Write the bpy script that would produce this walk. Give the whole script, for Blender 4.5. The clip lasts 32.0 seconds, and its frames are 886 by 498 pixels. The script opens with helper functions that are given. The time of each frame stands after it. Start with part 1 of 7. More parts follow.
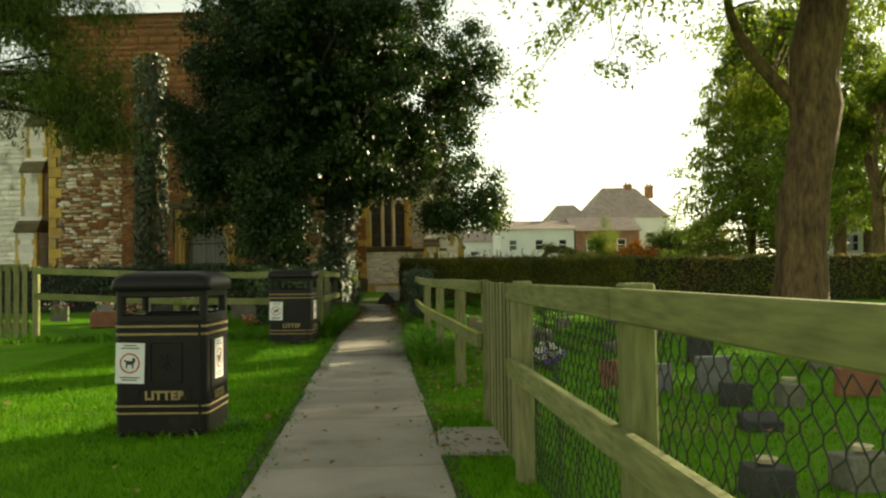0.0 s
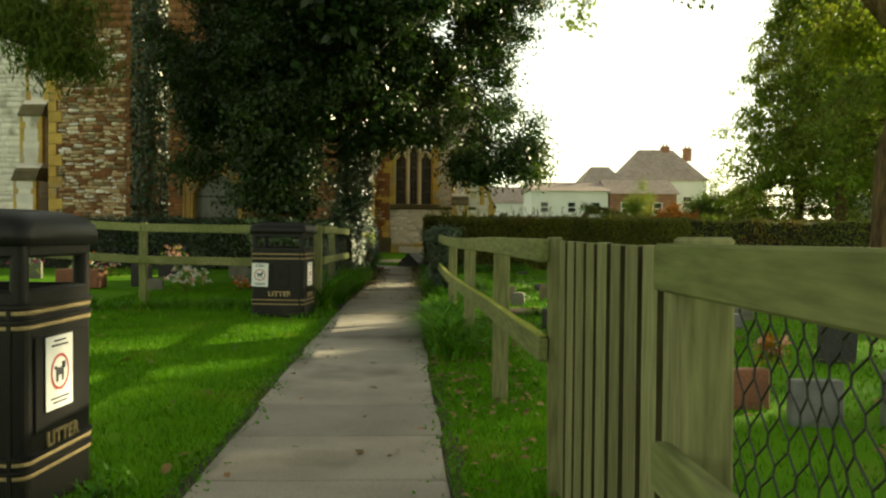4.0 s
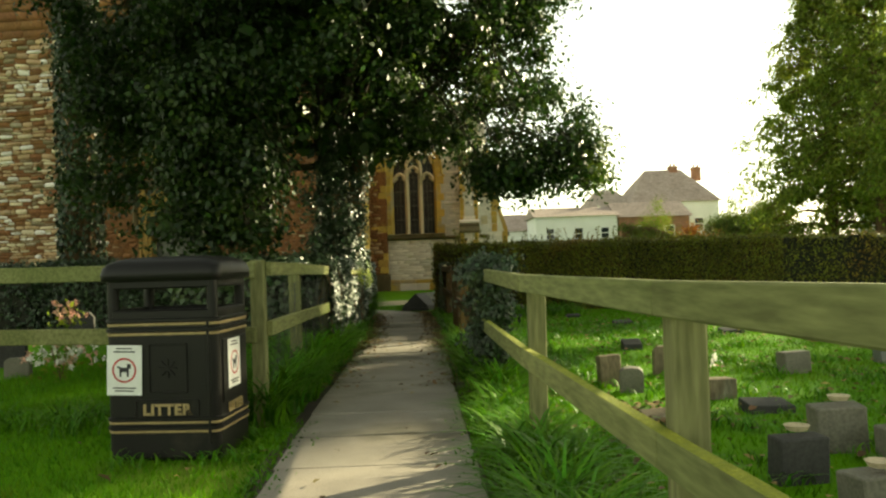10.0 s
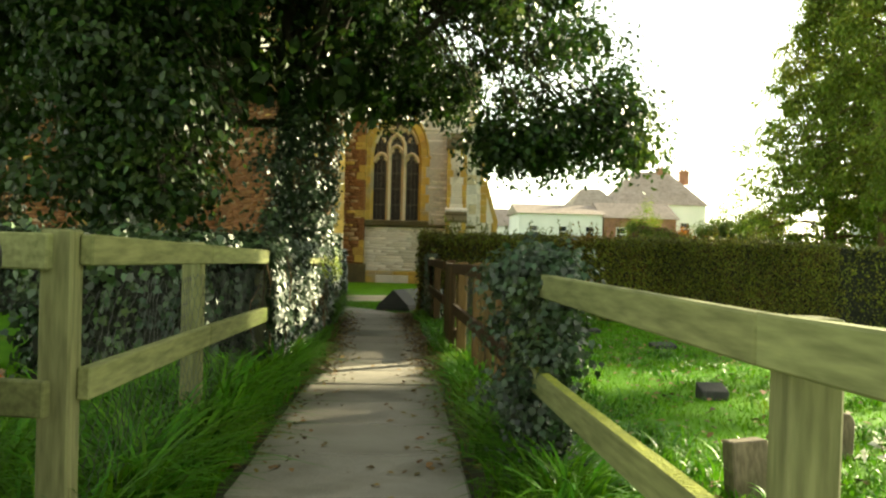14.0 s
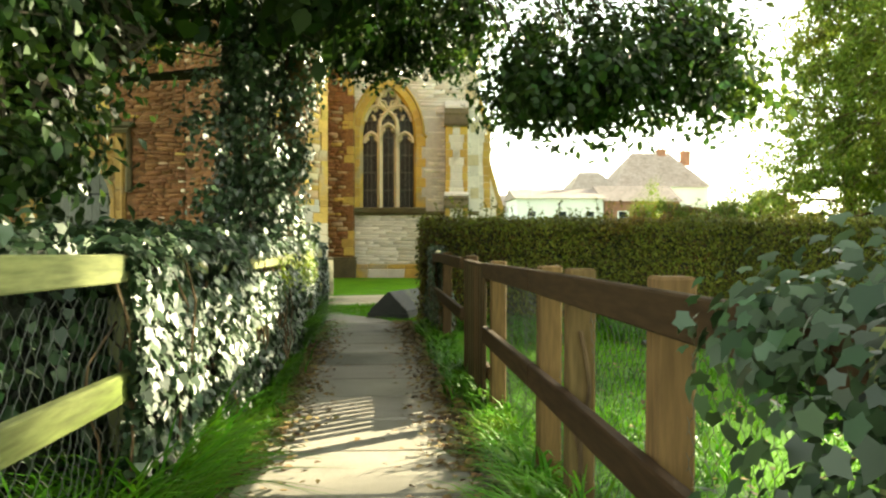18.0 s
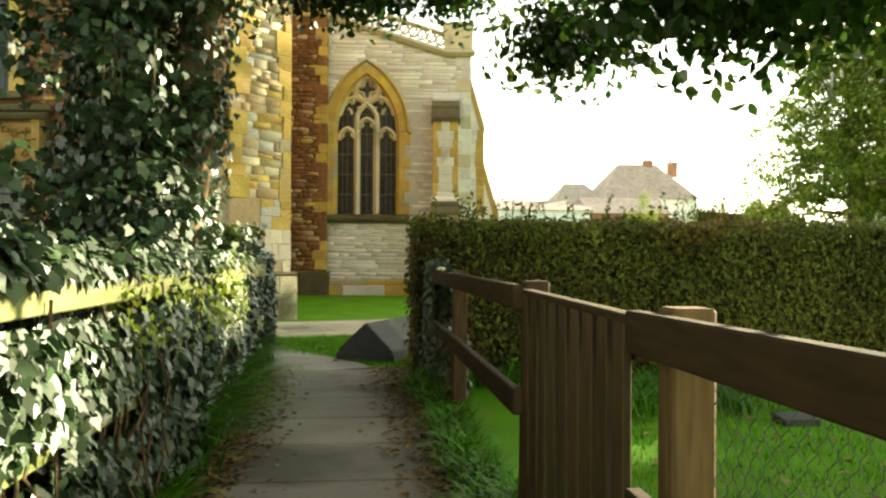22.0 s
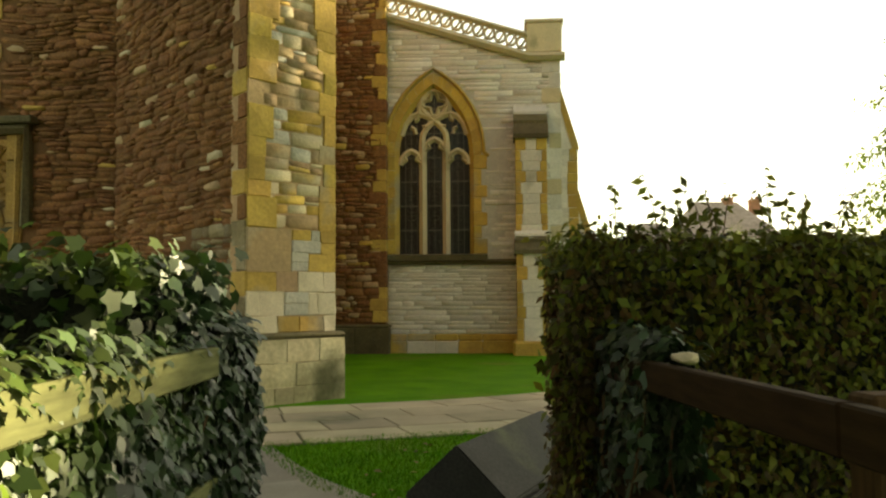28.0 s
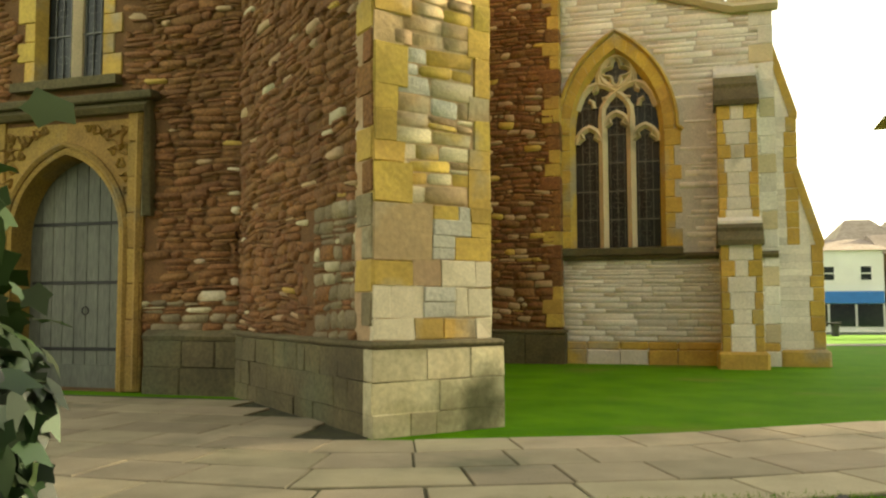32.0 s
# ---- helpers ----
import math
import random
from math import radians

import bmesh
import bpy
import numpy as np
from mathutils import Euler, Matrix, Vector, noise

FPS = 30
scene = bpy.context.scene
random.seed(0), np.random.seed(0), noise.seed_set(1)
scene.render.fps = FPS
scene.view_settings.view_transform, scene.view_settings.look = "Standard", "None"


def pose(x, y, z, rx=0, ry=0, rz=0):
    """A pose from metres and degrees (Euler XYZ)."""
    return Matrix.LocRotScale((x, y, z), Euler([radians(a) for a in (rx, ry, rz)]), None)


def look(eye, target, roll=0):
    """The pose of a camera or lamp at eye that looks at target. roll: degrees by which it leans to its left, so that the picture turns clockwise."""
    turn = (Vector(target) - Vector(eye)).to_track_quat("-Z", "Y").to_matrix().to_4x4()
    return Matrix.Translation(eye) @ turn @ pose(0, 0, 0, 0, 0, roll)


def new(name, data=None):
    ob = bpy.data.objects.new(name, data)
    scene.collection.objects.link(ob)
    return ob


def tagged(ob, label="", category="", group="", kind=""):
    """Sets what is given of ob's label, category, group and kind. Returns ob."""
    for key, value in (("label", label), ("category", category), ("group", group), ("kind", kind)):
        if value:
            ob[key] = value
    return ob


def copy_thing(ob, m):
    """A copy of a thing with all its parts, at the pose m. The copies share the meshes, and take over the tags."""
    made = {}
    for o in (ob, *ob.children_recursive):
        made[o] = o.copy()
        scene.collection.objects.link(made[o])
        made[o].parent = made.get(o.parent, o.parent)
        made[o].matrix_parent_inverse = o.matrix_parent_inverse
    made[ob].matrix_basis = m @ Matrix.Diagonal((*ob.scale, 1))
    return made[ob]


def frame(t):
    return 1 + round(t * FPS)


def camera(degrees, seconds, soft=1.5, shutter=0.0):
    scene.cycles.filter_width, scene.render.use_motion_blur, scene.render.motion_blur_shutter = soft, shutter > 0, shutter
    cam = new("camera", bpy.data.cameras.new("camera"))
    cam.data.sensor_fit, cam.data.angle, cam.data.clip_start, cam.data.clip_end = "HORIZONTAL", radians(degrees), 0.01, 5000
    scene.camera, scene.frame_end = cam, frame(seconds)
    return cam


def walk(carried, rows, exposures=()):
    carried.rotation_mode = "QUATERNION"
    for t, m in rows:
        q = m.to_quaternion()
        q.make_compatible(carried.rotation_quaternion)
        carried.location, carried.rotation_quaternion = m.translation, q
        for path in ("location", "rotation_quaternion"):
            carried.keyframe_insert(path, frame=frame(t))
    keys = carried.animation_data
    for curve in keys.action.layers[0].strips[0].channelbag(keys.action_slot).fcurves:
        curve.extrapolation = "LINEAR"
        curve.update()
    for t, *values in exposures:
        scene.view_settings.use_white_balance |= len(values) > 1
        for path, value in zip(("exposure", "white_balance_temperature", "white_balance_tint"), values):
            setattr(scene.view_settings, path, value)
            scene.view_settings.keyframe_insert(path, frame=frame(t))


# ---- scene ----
cam = camera(55.39, 32.0, soft=2.3)
PATH = [
    (0, (0.485, -0.000, 1.272), (0.693, 3.994, 1.358), -0.72),
    (0.5, (0.447, 0.341, 1.276), (0.824, 4.323, 1.321), -1.06),
    (1, (0.532, 0.857, 1.259), (0.437, 4.855, 1.291), -0.07),
    (1.5, (0.537, 1.160, 1.232), (0.631, 5.158, 1.249), 0.22),
    (2, (0.512, 1.548, 1.258), (0.900, 5.529, 1.309), -0.73),
    (2.5, (0.558, 1.971, 1.230), (0.656, 5.969, 1.226), -0.15),
    (4.5, (0.616, 3.624, 1.198), (0.703, 7.622, 1.100), 0.67),
    (5, (0.519, 4.109, 1.219), (0.861, 8.093, 1.131), 1.09),
    (5.5, (0.485, 4.681, 1.203), (0.522, 8.681, 1.148), 0.38),
    (6, (0.443, 5.235, 1.228), (0.417, 9.235, 1.222), 0.39),
    (6.5, (0.359, 5.669, 1.256), (0.762, 9.648, 1.309), -1.34),
    (7, (0.401, 6.235, 1.230), (0.631, 10.229, 1.260), -0.77),
    (7.5, (0.421, 6.672, 1.226), (0.626, 10.666, 1.284), -0.01),
    (8, (0.342, 7.060, 1.250), (0.815, 11.032, 1.267), -0.77),
    (8.5, (0.336, 7.572, 1.205), (0.574, 11.565, 1.217), -1.50),
    (9, (0.351, 8.160, 1.211), (0.246, 12.159, 1.190), -0.35),
    (9.5, (0.290, 8.595, 1.204), (0.456, 12.591, 1.216), -0.02),
    (10, (0.283, 9.131, 1.178), (0.371, 13.129, 1.238), -1.82),
    (10.5, (0.340, 9.602, 1.188), (0.430, 13.600, 1.234), -0.43),
    (11, (0.315, 10.049, 1.178), (0.743, 14.025, 1.106), 0.12),
    (11.5, (0.306, 10.593, 1.146), (0.610, 14.581, 1.147), -1.23),
    (12, (0.313, 11.052, 1.170), (0.291, 15.051, 1.127), 0.57),
    (12.5, (0.228, 11.423, 1.177), (0.492, 15.414, 1.147), 0.24),
    (13, (0.178, 11.793, 1.171), (0.331, 15.790, 1.155), 0.31),
    (13.5, (0.213, 12.233, 1.173), (0.077, 16.230, 1.092), 1.48),
    (14, (0.151, 12.628, 1.187), (0.351, 16.623, 1.207), 1.49),
    (14.5, (0.094, 12.923, 1.207), (0.418, 16.909, 1.246), 0.51),
    (16.5, (0.193, 14.598, 1.235), (0.200, 18.597, 1.266), 2.09),
    (17, (0.153, 15.064, 1.222), (0.324, 19.060, 1.299), 1.77),
    (17.5, (0.095, 15.582, 1.223), (0.650, 19.543, 1.196), 1.32),
    (18, (0.127, 16.090, 1.221), (0.355, 20.083, 1.188), 0.04),
    (18.5, (0.130, 16.572, 1.185), (0.375, 20.564, 1.215), 1.97),
    (19, (0.117, 17.088, 1.219), (0.618, 21.057, 1.218), -0.01),
    (19.5, (0.188, 17.619, 1.207), (0.195, 21.618, 1.220), 0.68),
    (20, (0.209, 18.138, 1.183), (0.376, 22.134, 1.184), 0.85),
    (20.5, (0.150, 18.584, 1.216), (0.504, 22.568, 1.253), 0.28),
    (21, (0.183, 19.037, 1.184), (0.199, 23.037, 1.198), 0.21),
    (21.5, (0.188, 19.491, 1.176), (0.257, 23.490, 1.205), 0.39),
    (22, (0.104, 19.937, 1.211), (0.435, 23.923, 1.239), 0.32),
    (22.5, (0.117, 20.344, 1.185), (0.072, 24.343, 1.286), -1.49),
    (23, (0.163, 20.859, 1.167), (0.083, 24.858, 1.196), 0.15),
    (23.5, (0.091, 21.303, 1.170), (0.337, 25.294, 1.042), 1.24),
    (24, (0.074, 21.701, 1.167), (0.003, 25.698, 1.017), -0.67),
    (24.5, (0.101, 22.119, 1.198), (-0.026, 26.112, 1.003), 1.14),
    (25, (0.085, 22.478, 1.184), (0.382, 26.466, 1.104), -0.15),
    (25.5, (0.073, 22.814, 1.182), (0.073, 26.814, 1.167), -0.64),
    (27.5, (-0.017, 24.190, 1.256), (-0.112, 28.188, 1.346), 1.02),
    (28, (-0.095, 24.615, 1.277), (-0.058, 28.608, 1.520), -0.33),
    (28.5, (-0.087, 24.988, 1.255), (-0.431, 28.962, 1.559), -0.04),
    (29, (-0.035, 25.344, 1.257), (-0.471, 29.318, 1.373), 1.32),
    (29.5, (-0.092, 25.723, 1.237), (-0.305, 29.715, 1.367), 0.59),
    (30, (-0.107, 26.098, 1.204), (-0.555, 30.071, 1.323), -0.26),
    (30.5, (-0.119, 26.462, 1.197), (-0.847, 30.395, 1.259), 0.73),
    (31, (-0.136, 26.734, 1.225), (-0.569, 30.708, 1.362), 0.28),
    (31.5, (-0.211, 27.048, 1.212), (-0.786, 31.000, 1.426), -0.78),
    (32, (-0.189, 27.371, 1.207), (-0.986, 31.282, 1.476), -0.18),
]
walk(cam, [(t, look(eye, target, roll)) for t, eye, target, roll in PATH], [(0, 1.25, 9700, -8), (8, 1.5, 9700, -8), (14, 2.2, 8800, -7), (17, 2.82, 8400, -6), (19, 2.9, 8350, -5.5), (21, 2.78, 8300, -5), (23.5, 2.4, 9500, -5), (26, 2.15, 9900, -5), (28.5, 1.6, 10100, -4), (30, 1.6, 10200, -3), (32, 2.25, 10200, -2)])

# ---- daylight: low sun from the right of the walk, bright hazy sky ----
SUN_AZ, SUN_EL = radians(37.0), radians(17.0)   # azimuth from +x towards +y
world = bpy.data.worlds.new("sky")
scene.world = world
world.use_nodes = True
wn = world.node_tree.nodes
sky = wn.new("ShaderNodeTexSky")
sky.sky_type, sky.sun_disc = "NISHITA", False
sky.sun_elevation, sky.sun_rotation = SUN_EL, radians(90) - SUN_AZ
sky.air_density, sky.dust_density = 0.8, 0.4
wn["Background"].inputs["Strength"].default_value = 0.12
haze = wn.new("ShaderNodeHueSaturation")   # thin haze pales the blue
haze.inputs["Saturation"].default_value = 0.45
world.node_tree.links.new(sky.outputs["Color"], haze.inputs["Color"])
world.node_tree.links.new(haze.outputs["Color"], wn["Background"].inputs["Color"])
sun = new("sun", bpy.data.lights.new("sun", "SUN"))
sun.data.energy, sun.data.angle, sun.data.color = 5.0, radians(0.6), (1.0, 0.93, 0.82)
sdir = Vector((math.cos(SUN_EL) * math.cos(SUN_AZ), math.cos(SUN_EL) * math.sin(SUN_AZ), math.sin(SUN_EL)))
sun.matrix_world = look(sdir * 60, (0, 0, 0))


# ---- materials ----
def material(name, a, b, scale=6.0, rough=0.8, bump=0.3, fine=60.0, c=None, spots=0.0, stretch=(1, 1, 1), metal=0.0, island=0.0, thin=0.0, coords="Object", grain=0.25, distance=0.01, spec=0.5):
    """Two colours mixed by noise at two scales, a third in blotches, a relief; island: shade by piece; thin: light through leaves."""
    m = bpy.data.materials.new(name)
    m.use_nodes = True
    nt = m.node_tree
    n, link = nt.nodes, nt.links.new
    p = n["Principled BSDF"]
    tc = n.new("ShaderNodeTexCoord")
    mp = n.new("ShaderNodeMapping")
    mp.inputs["Scale"].default_value = stretch
    if coords == "World":
        link(n.new("ShaderNodeNewGeometry").outputs["Position"], mp.inputs["Vector"])
    else:
        link(tc.outputs[coords], mp.inputs["Vector"])

    def noisy(s, detail=4.0):
        t = n.new("ShaderNodeTexNoise")
        t.inputs["Scale"].default_value, t.inputs["Detail"].default_value = s, detail
        link(mp.outputs[0], t.inputs["Vector"])
        return t.outputs["Fac"]

    def ramp(sock, lo, hi):
        r = n.new("ShaderNodeMapRange")
        r.inputs["From Min"].default_value, r.inputs["From Max"].default_value = lo, hi
        link(sock, r.inputs["Value"])
        return r.outputs["Result"]

    def mix(fac, x, y, blend="MIX"):
        k = n.new("ShaderNodeMix")
        k.data_type, k.blend_type = "RGBA", blend
        for sock, v in ((k.inputs["Factor"], fac), (k.inputs["A"], x), (k.inputs["B"], y)):
            if isinstance(v, (float, int)):
                sock.default_value = v
            elif isinstance(v, tuple):
                sock.default_value = (*v, 1)
            else:
                link(v, sock)
        return k.outputs["Result"]

    big, small = noisy(scale), noisy(fine, 6.0)
    col = mix(ramp(big, 0.32, 0.68), a, b)
    if c:
        col = mix(ramp(noisy(scale * 0.37, 7.0), 0.62 - spots, 0.70 - spots * 0.6), col, c)
    if grain:
        g = n.new("ShaderNodeMapRange")
        g.inputs["To Min"].default_value, g.inputs["To Max"].default_value = 1 - grain, 1 + grain
        link(ramp(small, 0.3, 0.7), g.inputs["Value"])
        cb = n.new("ShaderNodeCombineColor")
        for k in range(3):
            link(g.outputs["Result"], cb.inputs[k])
        col = mix(1.0, col, cb.outputs["Color"], "MULTIPLY")
    if island:
        geo = n.new("ShaderNodeNewGeometry")
        info = n.new("ShaderNodeObjectInfo")
        add = n.new("ShaderNodeMath")
        add.operation = "ADD"
        link(geo.outputs["Random Per Island"], add.inputs[0])
        link(info.outputs["Random"], add.inputs[1])
        fr = n.new("ShaderNodeMath")
        fr.operation = "FRACT"
        link(add.outputs[0], fr.inputs[0])
        hsv = n.new("ShaderNodeHueSaturation")
        v = n.new("ShaderNodeMapRange")
        v.inputs["To Min"].default_value, v.inputs["To Max"].default_value = 1 - island, 1 + island
        link(fr.outputs[0], v.inputs["Value"])
        link(v.outputs["Result"], hsv.inputs["Value"])
        h = n.new("ShaderNodeMapRange")
        h.inputs["To Min"].default_value, h.inputs["To Max"].default_value = 0.5 - island * 0.05, 0.5 + island * 0.05
        mul = n.new("ShaderNodeMath")
        mul.operation = "MULTIPLY"
        mul.inputs[1].default_value = 7.31
        link(fr.outputs[0], mul.inputs[0])
        fr2 = n.new("ShaderNodeMath")
        fr2.operation = "FRACT"
        link(mul.outputs[0], fr2.inputs[0])
        link(fr2.outputs[0], h.inputs["Value"])
        link(h.outputs["Result"], hsv.inputs["Hue"])
        link(col, hsv.inputs["Color"])
        col = hsv.outputs["Color"]
    link(col, p.inputs["Base Color"])
    p.inputs["Specular IOR Level"].default_value = spec if spec != 0.5 or not thin else 0.18
    p.inputs["Roughness"].default_value, p.inputs["Metallic"].default_value = rough, metal
    if bump:
        bm_ = n.new("ShaderNodeBump")
        bm_.inputs["Strength"].default_value, bm_.inputs["Distance"].default_value = bump, distance
        link(small, bm_.inputs["Height"])
        link(bm_.outputs["Normal"], p.inputs["Normal"])
    if thin:
        tr = n.new("ShaderNodeBsdfTranslucent")
        link(col, tr.inputs["Color"])
        ms = n.new("ShaderNodeMixShader")
        ms.inputs[0].default_value = thin
        link(p.outputs[0], ms.inputs[1])
        link(tr.outputs[0], ms.inputs[2])
        link(ms.outputs[0], n["Material Output"].inputs["Surface"])
    return m


GRASS = material("grass", (0.095, 0.25, 0.007), (0.06, 0.185, 0.005), 1.3, 0.9, 0.6, 90, (0.13, 0.20, 0.025), 0.05, grain=0.35, spec=0.1)
BLADE = material("grass_blade", (0.11, 0.27, 0.014), (0.065, 0.19, 0.010), 2.0, 0.6, 0.0, 60, (0.16, 0.25, 0.022), 0.02, island=0.3, thin=0.35, spec=0.12)
BLADEL = material("long_grass_blade", (0.095, 0.255, 0.016), (0.045, 0.14, 0.01), 2.0, 0.5, 0.0, 60, (0.13, 0.22, 0.02), 0.02, island=0.35, thin=0.3, spec=0.2)
SLAB = material("concrete_slab", (0.325, 0.285, 0.235), (0.23, 0.2, 0.165), 1.7, 0.9, 0.45, 120, (0.12, 0.105, 0.075), 0.07, island=0.16, distance=0.004, coords="World", grain=0.2)
FLAG = material("flagstone", (0.41, 0.335, 0.225), (0.31, 0.255, 0.17), 1.8, 0.85, 0.4, 120, (0.19, 0.175, 0.11), 0.05, island=0.2, distance=0.004, coords="World", grain=0.15)
JOINT = material("mossy_joint_earth", (0.075, 0.075, 0.03), (0.045, 0.04, 0.022), 4, 0.95, 0.6, 60)
SOIL = material("soil", (0.06, 0.045, 0.028), (0.035, 0.028, 0.018), 5, 0.95, 0.6, 70)
WOOD = material("weathered_wood", (0.205, 0.21, 0.09), (0.135, 0.148, 0.055), 3.0, 0.85, 0.5, 45, (0.11, 0.14, 0.03), 0.03, stretch=(1, 0.12, 1), grain=0.3, island=0.12, distance=0.004, spec=0.15)
WOODV = material("weathered_wood_upright", (0.2, 0.195, 0.092), (0.13, 0.135, 0.056), 3.0, 0.85, 0.5, 45, (0.11, 0.14, 0.03), 0.03, stretch=(1, 1, 0.12), grain=0.3, island=0.12, distance=0.004, spec=0.15)
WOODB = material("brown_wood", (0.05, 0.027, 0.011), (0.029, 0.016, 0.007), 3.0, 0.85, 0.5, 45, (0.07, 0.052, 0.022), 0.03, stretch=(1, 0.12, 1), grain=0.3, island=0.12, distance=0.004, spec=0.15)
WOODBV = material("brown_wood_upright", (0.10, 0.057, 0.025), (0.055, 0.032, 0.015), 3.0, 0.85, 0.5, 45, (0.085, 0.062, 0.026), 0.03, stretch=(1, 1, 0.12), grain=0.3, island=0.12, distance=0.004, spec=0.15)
# brown wood lightened to tan: sunlight on the far post faces, put into colour
WOODT = material("sunlit_tan_upright", (0.185, 0.108, 0.043), (0.11, 0.066, 0.028), 3.0, 0.85, 0.5, 45, (0.12, 0.085, 0.035), 0.04, stretch=(1, 1, 0.12), grain=0.3, island=0.12, distance=0.004, spec=0.15)
# near-black brown that carries the shade between gate slats
WOODE = material("shaded_slat_edge", (0.045, 0.036, 0.018), (0.026, 0.02, 0.01), 4.0, 0.9, 0.4, 45, stretch=(1, 1, 0.2), spec=0.1)
MOSS = material("moss", (0.30, 0.31, 0.03), (0.19, 0.22, 0.02), 9, 0.95, 0.8, 80)
BARK = material("bark", (0.165, 0.105, 0.055), (0.075, 0.048, 0.028), 4.0, 0.95, 1.0, 13, (0.10, 0.11, 0.05), 0.02, stretch=(1, 1, 0.3), distance=0.06, grain=0.4, spec=0.15)
DARKBARK = material("dark_bark", (0.05, 0.043, 0.03), (0.028, 0.024, 0.017), 4.0, 0.95, 0.8, 16, stretch=(1, 1, 0.3), distance=0.03, spec=0.1)
WIRED = material("blackened_wire", (0.035, 0.036, 0.028), (0.02, 0.02, 0.016), 20, 0.7, 0, 60, metal=0.2)
WIRE = material("dark_wire", (0.09, 0.09, 0.075), (0.055, 0.055, 0.045), 20, 0.6, 0, 60, metal=0.3)
BLACK = material("black_plastic", (0.011, 0.010, 0.009), (0.008, 0.0075, 0.007), 5, 0.42, 0.1, 90, (0.03, 0.027, 0.02), 0.0, grain=0.12, distance=0.002, spec=0.2)
GOLD = material("gold_paint", (0.36, 0.26, 0.12), (0.27, 0.19, 0.085), 12, 0.5, 0.05, 60)
# near-black for sheets that stand in for unlit insides
DARK = material("unlit_black", (0.006, 0.006, 0.006), (0.004, 0.004, 0.004), 5, 0.9, 0)
PAPER = material("paper_notice", (0.74, 0.74, 0.72), (0.68, 0.68, 0.66), 9, 0.6, 0.0, 50, grain=0.03)
INK = material("ink", (0.03, 0.03, 0.035), (0.02, 0.02, 0.025), 9, 0.6, 0)
RED = material("red_ink", (0.5, 0.05, 0.05), (0.4, 0.04, 0.04), 9, 0.6, 0)
HOLLY = material("holly_leaf", (0.026, 0.055, 0.009), (0.014, 0.033, 0.006), 1.2, 0.4, 0, 20, (0.07, 0.11, 0.018), 0.03, island=0.5, thin=0.34, grain=0.1, spec=0.32)
IVY = material("ivy_leaf", (0.032, 0.066, 0.021), (0.016, 0.036, 0.012), 1.0, 0.46, 0, 20, (0.075, 0.12, 0.02), 0.01, island=0.55, thin=0.12, grain=0.1, spec=0.55)
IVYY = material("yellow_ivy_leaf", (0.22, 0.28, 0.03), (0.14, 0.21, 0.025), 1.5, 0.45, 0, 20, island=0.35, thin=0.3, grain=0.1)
HEDGE = material("beech_hedge_leaf", (0.17, 0.18, 0.029), (0.095, 0.105, 0.017), 1.0, 0.5, 0, 20, (0.22, 0.13, 0.03), 0.04, island=0.6, thin=0.22, grain=0.1)
HEDGEB = material("browned_hedge_leaf", (0.09, 0.05, 0.013), (0.048, 0.034, 0.009), 1.0, 0.5, 0, 20, (0.2, 0.08, 0.02), 0.06, island=0.45, thin=0.2, grain=0.1)
# near-black colour for the shade seen between hedge leaves
HEDGEC = material("hedge_inner_shade", (0.022, 0.024, 0.012), (0.012, 0.013, 0.008), 6, 0.95, 0.8, 30, distance=0.05)
LIME = material("lime_leaf", (0.18, 0.23, 0.028), (0.11, 0.165, 0.02), 0.4, 0.55, 0, 20, (0.22, 0.24, 0.03), 0.04, island=0.4, thin=0.5, grain=0.1)
LIMED = material("dark_lime_leaf", (0.18, 0.24, 0.036), (0.12, 0.175, 0.028), 0.4, 0.55, 0, 20, (0.17, 0.19, 0.025), 0.04, island=0.4, thin=0.42, grain=0.1)
YEW = material("yew_needles", (0.13, 0.18, 0.035), (0.08, 0.12, 0.025), 0.5, 0.6, 0, 20, (0.18, 0.11, 0.035), 0.06, island=0.4, thin=0.45, grain=0.1)
AUTUMN = material("autumn_leaf", (0.42, 0.17, 0.03), (0.30, 0.11, 0.02), 1.0, 0.6, 0, 20, island=0.4, thin=0.35)
FALLEN = material("fallen_leaf", (0.24, 0.15, 0.05), (0.11, 0.065, 0.02), 3.0, 0.8, 0, 20, island=0.6, grain=0.1)
WHITESTONE = material("white_mended_stone", (0.68, 0.58, 0.42), (0.58, 0.49, 0.35), 3.0, 0.9, 0.4, 35, (0.46, 0.39, 0.27), 0.0, island=0.08, distance=0.008, grain=0.1)
ERODED = material("eroded_pinkish_stone", (0.47, 0.31, 0.17), (0.37, 0.25, 0.145), 2.2, 0.92, 0.5, 16, (0.46, 0.38, 0.27), 0.04, island=0.14, distance=0.02, grain=0.14)
DOORSTONE = material("browned_golden_stone", (0.36, 0.215, 0.06), (0.25, 0.15, 0.045), 3.0, 0.9, 0.6, 30, (0.22, 0.16, 0.08), 0.03, island=0.12, distance=0.012)
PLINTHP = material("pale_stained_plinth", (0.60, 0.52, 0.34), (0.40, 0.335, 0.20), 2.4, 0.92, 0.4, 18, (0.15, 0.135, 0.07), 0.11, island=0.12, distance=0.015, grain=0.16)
GREYRUB = material("grey_brown_rubble", (0.25, 0.19, 0.11), (0.17, 0.13, 0.075), 2.0, 0.92, 0.8, 24, (0.40, 0.34, 0.24), 0.02, island=0.16, distance=0.02, grain=0.2)
REDSTONE = material("red_rubble_stone", (0.255, 0.112, 0.040), (0.165, 0.072, 0.026), 1.1, 0.92, 0.9, 22, (0.34, 0.2, 0.1), 0.02, island=0.13, distance=0.03, grain=0.36)
